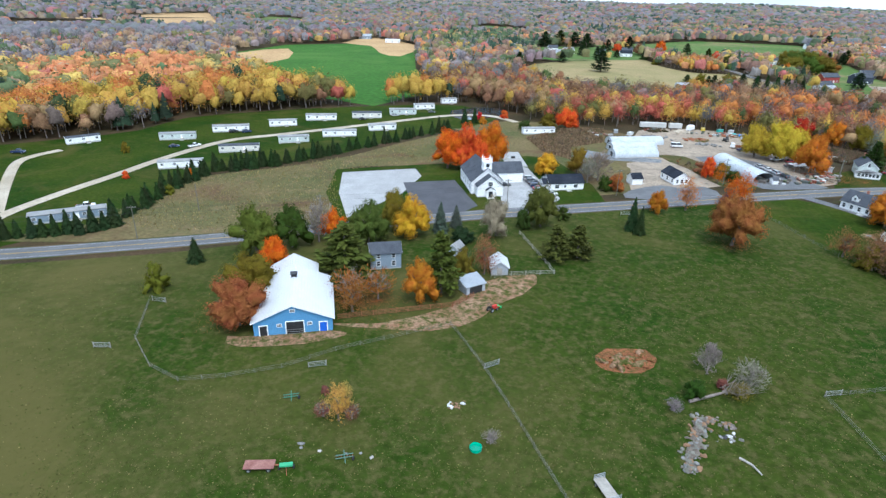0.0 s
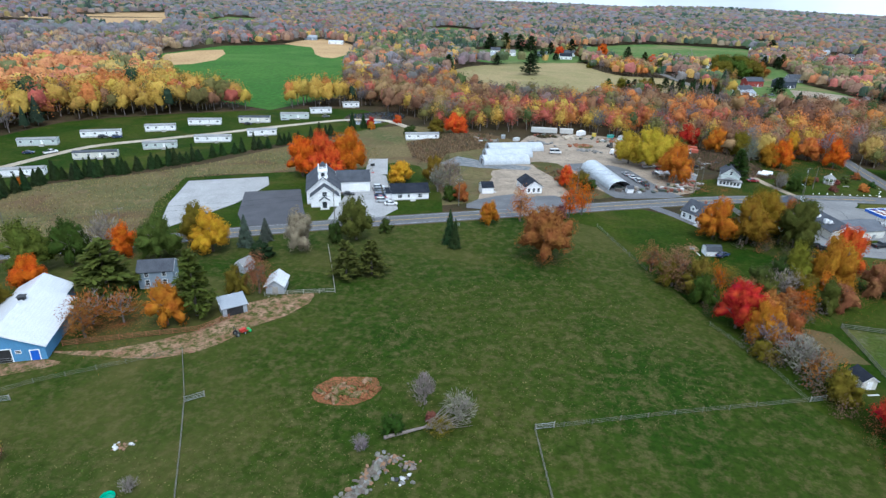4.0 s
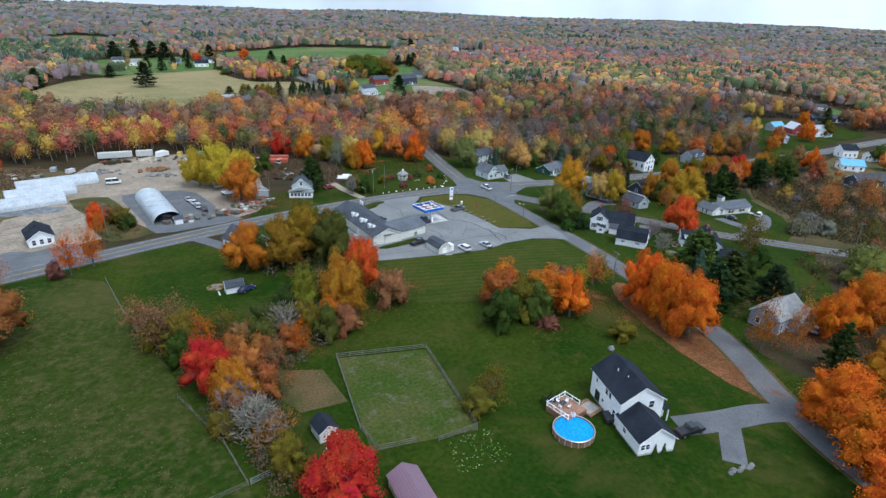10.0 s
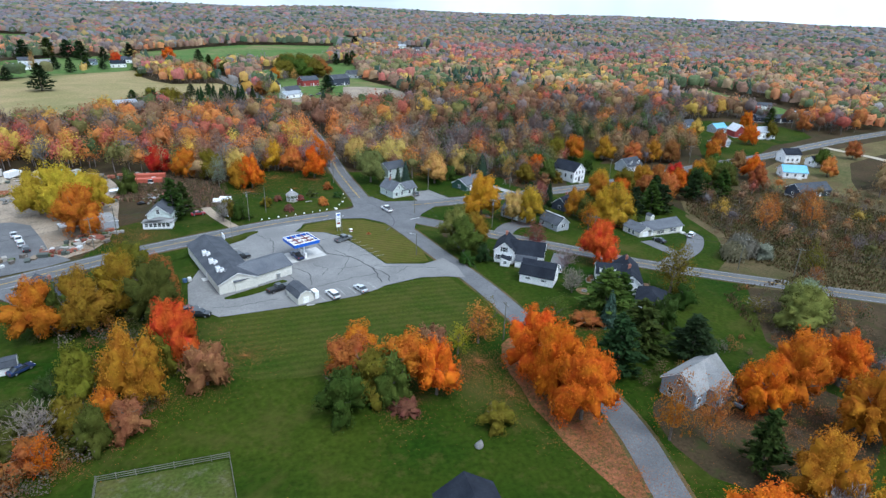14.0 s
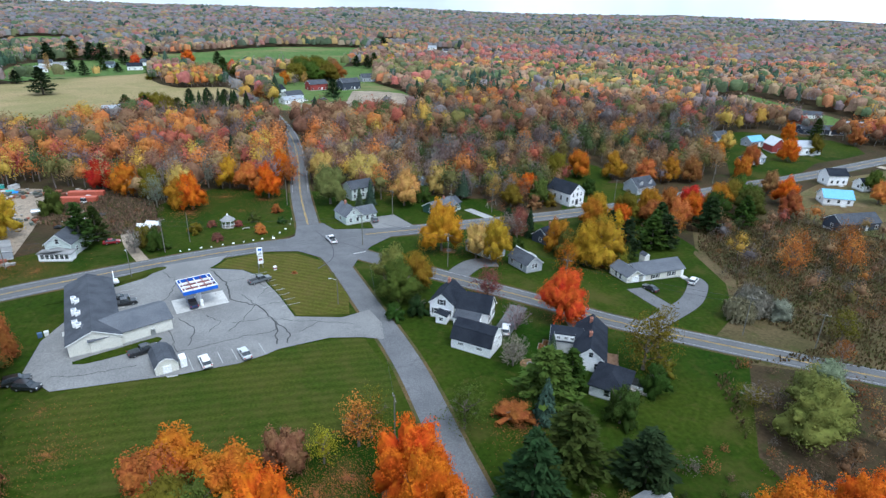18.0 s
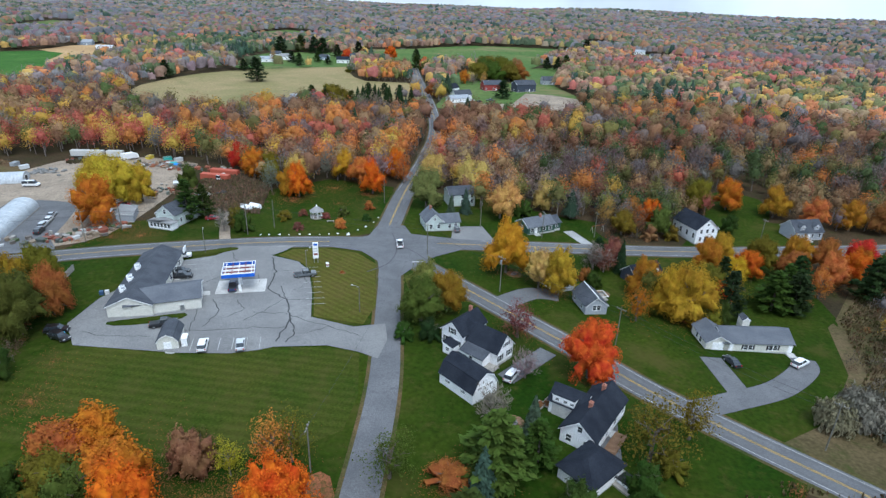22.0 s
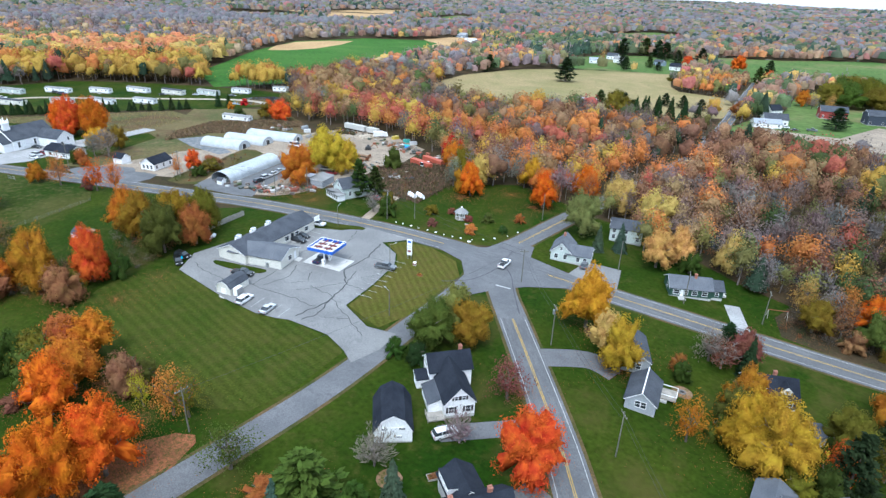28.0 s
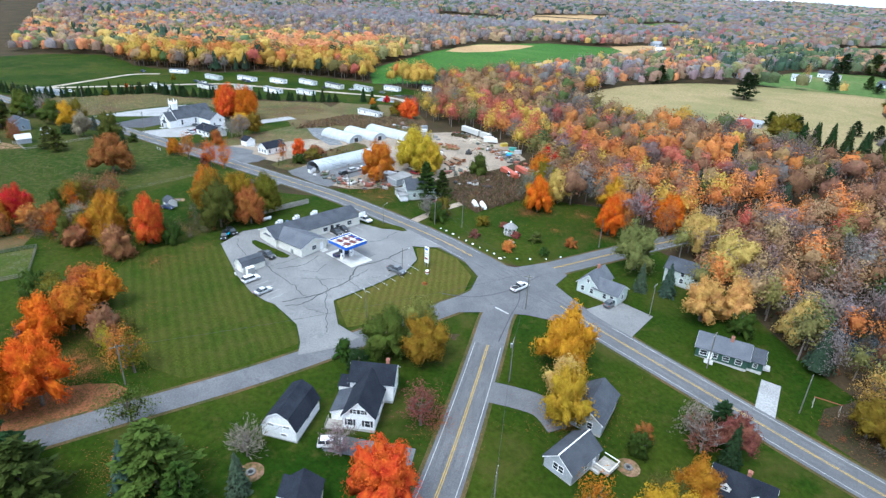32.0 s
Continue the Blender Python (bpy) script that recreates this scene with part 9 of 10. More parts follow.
# ---- fences ----
def fence(name, pts, gap, label, rails=(0.35, 0.75, 1.15), wood=None, post_h=1.35, r=0.07, rail_h=0.11, colour=None):
    wood = wood or M_wood_grey
    t = thing(name, 0, 0, 0, label, "fence", z=0)
    for a, b in zip(pts[:-1], pts[1:]):
        n = max(1, round(math.hypot(b[0] - a[0], b[1] - a[1]) / gap))
        ang = math.atan2(b[1] - a[1], b[0] - a[0])
        for k in range(n):
            p, q = [(a[0] + (b[0] - a[0]) * u / n, a[1] + (b[1] - a[1]) * u / n) for u in (k, k + 1)]
            part("post", tube(bmesh.new(), (p[0], p[1], gz(*p) - 0.3), (p[0], p[1], gz(*p) + post_h), r, r * 0.9, 6), wood, t, "", colour)
            bm = bmesh.new()
            for z in rails:
                va, vb = Vector((p[0], p[1], gz(*p) + z)), Vector((q[0], q[1], gz(*q) + z))
                s = Vector((-math.sin(ang), math.cos(ang), 0)) * 0.025
                up = Vector((0, 0, rail_h / 2))
                vs = [bm.verts.new(c) for c in (va - s - up, vb - s - up, vb + s - up, va + s - up, va - s + up, vb - s + up, vb + s + up, va + s + up)]
                for f in ((3, 2, 1, 0), (4, 5, 6, 7), (0, 1, 5, 4), (1, 2, 6, 5), (2, 3, 7, 6), (3, 0, 4, 7)):
                    bm.faces.new([vs[i] for i in f])
            part("rail_panel", bm, wood, t, "", colour)
    part("post", tube(bmesh.new(), (*pts[-1], gz(*pts[-1]) - 0.3), (*pts[-1], gz(*pts[-1]) + post_h), r, r * 0.9, 6), wood, t, "", colour)
    return t


fence("paddock_fence", [(134.6, 121), (128, 121), (126.3, 127), (126, 150), (145, 148.4), (146, 121.4), (138.4, 120.2)], 2.7, "grey post-and-rail fence round the paddock", wood=M_fence)
WIRE = (0.3, 0.65, 1.0)
fence("pasture_fence", [(-86, 108), (-78, 92), (-69, 84), (-61, 81), (-53, 84), (-44, 89), (-36, 97), (-15, 112), (-6, 98), (0, 87), (10, 68), (22, 44)], 5.0, "thin wire pasture fence on wooden posts", WIRE, M_fence, 1.2, 0.05, 0.014)
fence("pasture_fence", [(62, 76), (57, 102), (82, 111), (107.5, 119.5), (104, 130), (96, 145)], 5.0, "thin wire pasture fence on wooden posts", WIRE, M_fence, 1.2, 0.05, 0.014)
fence("pasture_fence", [(75, 203), (82.5, 181), (86, 172)], 4.0, "old wire fence at the lawn's edge", WIRE, M_fence, 1.3, 0.06, 0.014)
fence("corral_fence", [(-40, 109), (-28, 114.6), (-16, 120), (-12, 126)], 2.6, "red-brown rail fence of the corral", (0.3, 0.65, 1.0, 1.3), M_rust, 1.45, 0.07, 0.09)
fence("corral_fence", [(-9, 137.6), (-4, 139.6), (7, 143), (2, 155), (-4, 169)], 3.4, "rail fence beside the garden lane", (0.4, 0.8, 1.2), M_wood_grey, 1.35, 0.07, 0.06)
for a, b, c in ((57.2, 102.2, 20), (-39, 90.4, 25), (-85, 107.6, 0), (108, 119.6, 20), (-84, 87.5, 12), (28, 193.2, 18), (-5.5, 97.4, 40)):
    t = thing("field_gate", a, b, c, "grey metal tube gate in the fence", "gate", "field gates")
    part("gate_frame", boxes((0, 3.2, -0.03, 0.03, 1.15, 1.22), (0, 3.2, -0.03, 0.03, 0.2, 0.27), (0, 0.06, -0.03, 0.03, 0.27, 1.15), (3.14, 3.2, -0.03, 0.03, 0.27, 1.15)), M_steel, t)
    for z in (0.5, 0.8):
        part("bar", boxes((0.06, 3.14, -0.02, 0.02, z, z + 0.05)), M_steel, t)
    for u in (-0.12, 3.3):
        part("post", tube(bmesh.new(), (u, 0, -0.3), (u, 0, 1.4), 0.08, 0.07, 6), M_wood_grey, t)

# ---- gazebo, stones and lawn things ----
t = thing("gazebo", 176.0, 280.0, 0, "small wooden gazebo with shingled roof on the lawn", "gazebo")
b = bmesh.new()
bmesh.ops.create_cone(b, cap_ends=True, segments=8, radius1=2.5, radius2=0.3, depth=1.6, matrix=Matrix.Translation((0, 0, 3.3)))
part("roof", b, R_PALE, t)
part("finial", tube(bmesh.new(), (0, 0, 4.1), (0, 0, 4.7), 0.3, 0.05, 8), M_white, t)
b = bmesh.new()
bmesh.ops.create_cone(b, cap_ends=True, segments=8, radius1=2.2, radius2=2.2, depth=0.4, matrix=Matrix.Translation((0, 0, 0.2)))
part("floor", b, M_wood_grey, t)
for k in range(8):
    a = math.pi / 8 + k * math.pi / 4
    c, s = 2.0 * math.cos(a), 2.0 * math.sin(a)
    part("post", boxes((c - 0.07, c + 0.07, s - 0.07, s + 0.07, 0.4, 2.6)), M_white, t)
    if k:
        a2 = a - math.pi / 4
        part("rail", tube(bmesh.new(), (c, s, 1.2), (2.0 * math.cos(a2), 2.0 * math.sin(a2), 1.2), 0.05, 0.05, 5), M_white, t)
t = thing("garden_bench", 181.4, 276.6, 10, "grey wooden bench on the lawn", "bench")
part("seat", boxes((-1.2, 1.2, -0.3, 0.3, 0.42, 0.5)), M_wood_grey, t)
for u in (-1.0, 1.0):
    part("leg", boxes((u - 0.06, u + 0.06, -0.28, 0.28, -0.05, 0.42)), M_wood_grey, t)


def stone(x, y, r, words, material=None, flat=0.6, group="stones"):
    b = bmesh.new()
    bmesh.ops.create_icosphere(b, subdivisions=2, radius=1.0)
    rs = random.Random(round(x * 13 + y * 29))
    for v in b.verts:
        v.co *= 1 + rs.uniform(-0.2, 0.2)
    ob = part("stone", b, material or M_stone)
    ob.matrix_basis = pose(x, y, gz(x, y) + r * flat * 0.4, 0, 0, rs.uniform(0, 360)) @ Matrix.Diagonal((r, r * 0.8, r * flat, 1))
    return tagged(ob, words, "stone", group)


for k, (a, b) in enumerate(((163, 261.6), (165.4, 262.2), (168.6, 262.8), (171.4, 263.2), (174.6, 264.0), (177.6, 264.4), (180.6, 265.0), (183.4, 265.8), (186.0, 266.6), (189.2, 268.2), (191.6, 271.0), (193.6, 274.4), (195.4, 279.0), (196.2, 284.0))):
    stone(a, b, 0.24 + 0.07 * (k % 3), "white painted stone along the lawn's edge", M_white, 0.6, "white stones")
stone(184, 137, 1.0, "grey boulder lying in the lawn")
stone(189.4, 266.4, 0.6, "white painted stone along the lawn's edge", M_white, 0.5, "white stones")
for k in range(9):
    stone(181.5 + k * 0.62, 99.4 + 0.25 * (k % 3), 0.5, "grey stones beside the parking spur")
for x, y in ((101.9, 191), (236.8, 181.6), (240.8, 247.4), (264.5, 240.5)):
    t = thing("fire_pit", x, y, 0, "round stone fire pit in the grass", "fire pit")
    for k in range(10):
        a = k * math.pi / 5
        part("ring_stone", boxes((0.62 * math.cos(a) - 0.2, 0.62 * math.cos(a) + 0.2, 0.62 * math.sin(a) - 0.2, 0.62 * math.sin(a) + 0.2, -0.05, 0.28), bevel=0.06), M_stone, t)
    part("ash", tube(bmesh.new(), (0, 0, 0), (0, 0, 0.1), 0.5, 0.45, 10), M_black, t)
    sheet("fire_pit_ground", [(x + 2.2 * math.cos(k), y + 2.2 * math.sin(k)) for k in np.arange(0, 6.2, 0.9)], M_dirt, 0.075, "bare ring of earth round a fire pit", "dirt", 2)
for k, (x, y) in enumerate(((242, 187), (243.7, 188.2))):
    t = thing("garden_bed", x, y, 57, "raised wooden garden bed with withered plants", "garden bed", "garden beds")
    part("frame", boxes((-1.4, 1.4, -0.7, -0.62, 0, 0.4), (-1.4, 1.4, 0.62, 0.7, 0, 0.4), (-1.4, -1.32, -0.62, 0.62, 0, 0.4), (1.32, 1.4, -0.62, 0.62, 0, 0.4)), M_wood_grey, t)
    part("soil", boxes((-1.32, 1.32, -0.62, 0.62, 0, 0.3)), M_leaffall, t)
    share("plant", CROWNS["bush", k], t, pose(0, 0, 0.1) @ Matrix.Diagonal((0.26, 0.13, 0.12, 1)), HUES["brown"])
t = thing("swing_frame", 272.6, 290.4, 28, "wooden swing frame with a red-brown beam", "swing")
part("beam", boxes((-2.6, 2.6, -0.08, 0.08, 2.4, 2.56)), M_rust, t)
for u in (-2.4, 2.4):
    for s in (-0.8, 0.8):
        part("leg", tube(bmesh.new(), (u, s, 0), (u, 0, 2.45), 0.07, 0.06, 6), M_wood_grey, t)

# ---- pasture things ----
def bar_wagon(x, y, rot, words, deck, rails):
    t = thing("hay_wagon", x, y, rot, words, "wagon", "pasture wagons")
    for k in range(8):
        part("board", boxes((-2.3, 2.3, -0.95 + k * 0.24, -0.73 + k * 0.24, 0.75, 0.82)), deck, t)
    part("chassis", boxes((-2.4, 3.2, -0.1, 0.1, 0.55, 0.72)), M_rust, t)
    for u in (-1.5, 1.5):
        for s in (-1, 1):
            h = share("wheel", WHEEL["tyre"], t, pose(u, s * 0.85, 0.34, 90, 0, 0))
            share("rim", WHEEL["rim"], h)
    for u in rails:
        part("end_rack", boxes((u - 0.04, u + 0.04, -0.95, 0.95, 1.0, 1.08), (u - 0.04, u + 0.04, -0.95, 0.95, 1.3, 1.38), (u - 0.04, u + 0.04, -0.95, 0.95, 1.6, 1.68), (u - 0.04, u + 0.04, -0.95, -0.88, 0.82, 1.75), (u - 0.04, u + 0.04, 0.88, 0.95, 0.82, 1.75)), M_steel, t)
    return t


bar_wagon(-36, 64.2, 14, "old farm wagon with faded red boards", mat("faded_red_boards", (0.2, 0.085, 0.07), (0.28, 0.14, 0.115), 0.8, 8, 0.9), ())
bar_wagon(16, 70.4, -62, "grey hay wagon with metal end racks", M_wood_grey, (-2.2, 2.2))
t = thing("seed_drill", -32, 65, 20, "small green farm implement in the pasture", "implement")
part("hopper", boxes((-1.0, 1.0, -0.35, 0.35, 0.6, 1.0), bevel=0.05), M_coat, t, "green hopper", (0.05, 0.32, 0.14))
for s in (-1.1, 1.1):
    share("wheel", WHEEL["tyre"], t, pose(s, 0, 0.34, 90, 0, 90))
part("drawbar", tube(bmesh.new(), (0, -0.3, 0.5), (0.2, -1.8, 0.35), 0.06, 0.05, 6), M_rust, t)
for x, y, c in ((-38.6, 81.4, (0.04, 0.16, 0.1)), (-24.2, 69.2, (0.08, 0.16, 0.12))):
    t = thing("old_harrow", x, y, 25, "rusting dark farm implement in the grass", "implement")
    part("frame", boxes((-1.4, 1.4, -0.06, 0.06, 0.45, 0.57), (-1.4, 1.4, -0.7, -0.6, 0.45, 0.57), (-0.06, 0.06, -2.0, 0.9, 0.57, 0.67)), M_coat, t, "", c)
    for k in range(7):
        part("disc", tube(bmesh.new(), (-1.3 + k * 0.42, 0, 0.25), (-1.24 + k * 0.42, 0, 0.25), 0.27, 0.27, 10), M_rust, t)
    share("wheel", WHEEL["tyre"], t, pose(1.3, -0.9, 0.34, 90, 0, 60))
t = thing("water_trough", -4.2, 75.2, 0, "round bright green plastic trough", "trough")
b = bmesh.new()
bmesh.ops.create_cone(b, cap_ends=False, segments=18, radius1=0.95, radius2=1.05, depth=0.6, matrix=Matrix.Translation((0, 0, 0.3)))
part("rim", b, mat("green_plastic", (0.01, 0.36, 0.2), (0.015, 0.42, 0.25), 0.8, 6, 0.35), t)
b = bmesh.new()
bmesh.ops.create_circle(b, cap_ends=True, segments=18, radius=0.98, matrix=Matrix.Translation((0, 0, 0.28)))
part("water", b, mat("green_water", (0.01, 0.2, 0.12), (0.015, 0.26, 0.16), 0.8, 6, 0.1), t)
tree("bare", "grey", -2.0, 77.0, 2.6, 1.5, "pasture brush")
for x, y, h, r, kd, hu in ((37, 105, 6.5, 2.6, "bare", "grey"), (33, 97, 3.6, 2.2, "bush", "green"), (44, 102, 5.0, 3.2, "bare", "grey"), (41, 98, 3.0, 2.6, "bare", "olive"), (29, 92, 2.2, 1.6, "bare", "grey"), (-33, 83.5, 1.6, 0.9, "bush", "plum"), (39, 101, 1.6, 1.2, "bush", "plum"), (-31, 77.5, 2.6, 2.0, "bare", "plum"), (-26, 78, 2.4, 1.8, "bare", "plum"), (-27.4, 79, 6, 1.8, "thin", "tan")):
    tree(kd, hu, x, y, h, r, "pasture brush")


def rubble(x0, y0, x1, y1, n, wide, words, name="stone_heap", mats=None, size=0.5):
    t = thing(name, x0, y0, 0, words, "heap", z=0)
    t.matrix_basis = Matrix.Identity(4)
    rs = random.Random(round(x0 * 7 + y0))
    mats = mats or (M_stone, M_wood_grey, M_stone)
    for k in range(n):
        u = rs.random()
        x, y = x0 + (x1 - x0) * u + rs.gauss(0, wide), y0 + (y1 - y0) * u + rs.gauss(0, wide)
        b = bmesh.new()
        bmesh.ops.create_icosphere(b, subdivisions=1, radius=1.0)
        for v in b.verts:
            v.co *= 1 + rs.uniform(-0.25, 0.25)
        ob = part("piece", b, mats[k % len(mats)], t)
        s = size * rs.uniform(0.5, 1.3)
        ob.matrix_basis = pose(x, y, gz(x, y) + s * 0.25, rs.uniform(0, 40), 0, rs.uniform(0, 360)) @ Matrix.Diagonal((s * 1.3, s, s * 0.6, 1))
    return t


rubble(29, 77.5, 33.5, 91, 230, 0.7, "long heap of grey field stones and rubbish in the pasture", mats=(M_bark, M_fence, M_bark, M_stone, M_wood_brown, M_fence), size=0.42)
rubble(33.5, 91, 38.5, 90, 40, 0.5, "dead roots and branches in the pasture", "brush_heap", (M_bark, M_twig, M_wood_brown), 0.35)
rubble(35.5, 86, 38.5, 88, 14, 0.8, "small heap of pale stones and scrap", mats=(M_stone, M_conc, M_fence, M_black), size=0.35)
rubble(-11, 84.5, -7.5, 86, 16, 0.5, "heap of split firewood in the grass", "wood_heap", (M_dirt, M_wood_brown, M_conc), 0.35)
rubble(18.5, 104.5, 25.5, 108, 46, 1.1, "heap of brown manure and dead leaves", "compost_heap", (M_leaffall, M_dirt), 0.8)
rubble(-34, 69.5, -20, 70, 6, 0.5, "scattered stones in the pasture", size=0.4)
t = thing("fallen_tree", 35, 96, 0, "fallen grey dead tree with bare branches", "fallen tree")
b = bmesh.new()
tube(b, (-3, -1, 0.3), (5, 3.5, 0.7), 0.32, 0.2, 7)
rs = random.Random(8)
for k in range(26):
    p = Vector((3 + rs.uniform(0, 3), 2 + rs.uniform(0, 2), 0.7))
    q = p + Vector((rs.uniform(2, 6.5), rs.uniform(0, 6), rs.uniform(0.2, 2.6)))
    tube(b, p, q, 0.09, 0.02, 4)
part("trunk", b, M_twig, t)
t = thing("fallen_log", 38.6, 80.5, -50, "pale bleached log lying in the grass", "log")
part("trunk", tube(tube(bmesh.new(), (-2, 0, 0.2), (0, 0.4, 0.25), 0.2, 0.18, 7), (0, 0.4, 0.25), (2, -0.1, 0.2), 0.18, 0.12, 7), M_wood_grey, t)

# ---- nursery yard ----
def trailer_box(x, y, rot, L, colour, words, h=2.5, base=0.9):
    t = thing("box_trailer", x, y, rot, words, "trailer", "yard trailers")
    part("box", boxes((-L / 2, L / 2, -1.2, 1.2, base, base + h), bevel=0.04), M_coat, t, "", colour)
    for k in range(int(L / 1.2)):
        for s in (-1, 1):
            part("rib", boxes((-L / 2 + 0.5 + k * 1.2, -L / 2 + 0.56 + k * 1.2, s * 1.2 - 0.03, s * 1.2 + 0.03, base + 0.1, base + h - 0.1)), M_coat, t, "", [c * 0.85 for c in colour])
    if base > 0.3:
        for s in (-1, 1):
            share("wheel", WHEEL["tyre"], t, pose(-L / 2 + 1.4, s * 0.95, 0.36, 90, 0, 0))
        part("landing_leg", boxes((L / 2 - 1.6, L / 2 - 1.45, -0.8, 0.8, 0, base)), M_steel, t)
    return t


C_CONT = (0.42, 0.09, 0.05)
trailer_box(125.5, 317.4, -8, 12, C_CONT, "rust red shipping container in the brush", 2.4, 0.1)
trailer_box(126.5, 324.4, -8, 12, C_CONT, "rust red shipping container in the brush", 2.4, 0.1)
for x, y, r, L in ((57, 343, 5, 14), (69, 344, 5, 7)):
    trailer_box(x, y, r, L, (0.5, 0.49, 0.46), "pale box trailer at the yard's edge")
for x, y in ((150.6, 283.2), (153, 285)):
    t = thing("covered_boat", x, y, 70, "white shrink-wrapped boat beside the track", "boat", "boats")
    part("hull", prism(bmesh.new(), [(-0.9, 1.0), (0.9, 1.0), (0.5, 0.3), (-0.5, 0.3)], -2.2, 2.2), M_white, t)
    part("cover", prism(bmesh.new(), [(-0.95, 1.0), (0.95, 1.0), (0.5, 1.9), (0, 2.2), (-0.5, 1.9)], -2.1, 1.9), M_white, t, "white wrap cover")
    part("trailer_frame", boxes((-0.5, 0.5, -1.6, 1.2, 0.0, 0.3)), M_steel, t)
t = thing("silver_tank", 116.5, 307.5, 15, "old silver tank lying in the brush", "tank")
part("vessel", tube(bmesh.new(), (-3, 0, 1.1), (3, 0, 1.1), 1.1, 1.1, 14), M_steel, t)
part("cradle", boxes((-2, -1.7, -0.8, 0.8, -0.1, 0.4), (1.7, 2, -0.8, 0.8, -0.1, 0.4)), M_wood_grey, t)
t = thing("sales_stand", 107.5, 268.6, 20, "open market stand with white flat roof", "stand")
part("roof", boxes((-4, 4, -2.2, 2.2, 2.5, 2.65)), M_white, t)
for u in (-3.8, -1.3, 1.3, 3.8):
    for s in (-2, 2):
        part("post", boxes((u - 0.07, u + 0.07, s - 0.07, s + 0.07, 0, 2.5)), M_wood_grey, t)
part("counter", boxes((-3.6, 3.6, -0.6, 0.6, 0.7, 0.85)), M_wood_brown, t)
t = house("plant_shed", 116.0, 270.4, 110, "low grey shed behind the market stand", "shed")
block(t, 0, 0, 0, 9, 5, 2.6, 3.3, W_GREY, R_PALE, "shed", 0.2)
t = house("tool_shed", 90.0, 243.4, 15, "small dark shed at the nursery entrance", "shed")
block(t, 0, 0, 0, 2.4, 2.2, 2.0, 2.8, W_WHITE, R_GREY, over=0.2)
rs = random.Random(17)
POTS = [(0.28, 0.09, 0.05), (0.3, 0.28, 0.25), (0.06, 0.07, 0.06), (0.2, 0.15, 0.1), (0.12, 0.1, 0.085), (0.2, 0.06, 0.035), (0.1, 0.12, 0.1), (0.06, 0.08, 0.03), (0.5, 0.5, 0.49)]
POT = []
b = tube(bmesh.new(), (0, 0, 0), (0, 0, 0.6), 0.4, 0.55, 10)
POT.append(("planter", as_mesh("planter", b, M_coat), "planter of the nursery display"))
POT.append(("pallet", as_mesh("pallet", boxes((-0.6, 0.6, -0.5, 0.5, 0, 0.16), (-0.52, 0.52, -0.45, 0.45, 0.15, 0.8), bevel=0.03), M_coat), "loaded pallet in the yard"))
POT.append(("crate", as_mesh("crate", boxes((-0.8, 0.8, -0.5, 0.5, 0, 0.7), (-0.85, 0.85, -0.55, 0.55, 0.7, 0.78), bevel=0.03), M_coat), "wooden crate in the yard"))
for cx, cy, w, d, n in ((104, 250, 7, 4, 34), (113, 257, 6, 4, 40), (116, 262, 4, 3, 18), (90, 246, 8, 3, 22), (60, 338, 10, 3, 16), (95, 334, 14, 5, 40), (112, 300, 6, 8, 24), (30, 318, 8, 6, 22), (86, 249, 3, 2, 8), (106, 332, 8, 5, 24), (130, 296, 5, 5, 26), (122, 332, 6, 4, 16)):
    for _ in range(n):
        x, y = rs.gauss(cx, w / 2), rs.gauss(cy, d / 2)
        nm, me, words = POT[rs.randrange(3)]
        ob = new(nm, me)
        ob.matrix_basis = pose(x, y, gz(x, y) + 0.1, 0, 0, rs.uniform(0, 180)) @ Matrix.Diagonal((*[rs.uniform(0.7, 1.7)] * 2, rs.uniform(0.6, 1.5), 1))
        ob.color = (*rs.choice(POTS), 1)
        tagged(ob, words, nm, "nursery stock")
rubble(69, 336, 74, 338, 30, 2.2, "heap of pale orange sand in the yard", "sand_heap", (M_lane,), 1.3)
rubble(56, 335, 61, 337, 22, 1.8, "heap of black soil in the yard", "soil_heap", (M_floor,), 1.2)
rubble(73, 318, 79, 319, 26, 2.0, "heap of red-brown bark mulch", "mulch_heap", (M_dirt, M_rust), 1.1)
rubble(75, 308, 84, 309, 26, 1.8, "spread of blue-grey crushed stone", "gravel_heap", (M_stone,), 0.9)
rubble(49, 318, 58, 319, 30, 2.4, "spread of blue-grey crushed stone", "gravel_heap", (M_stone,), 1.0)


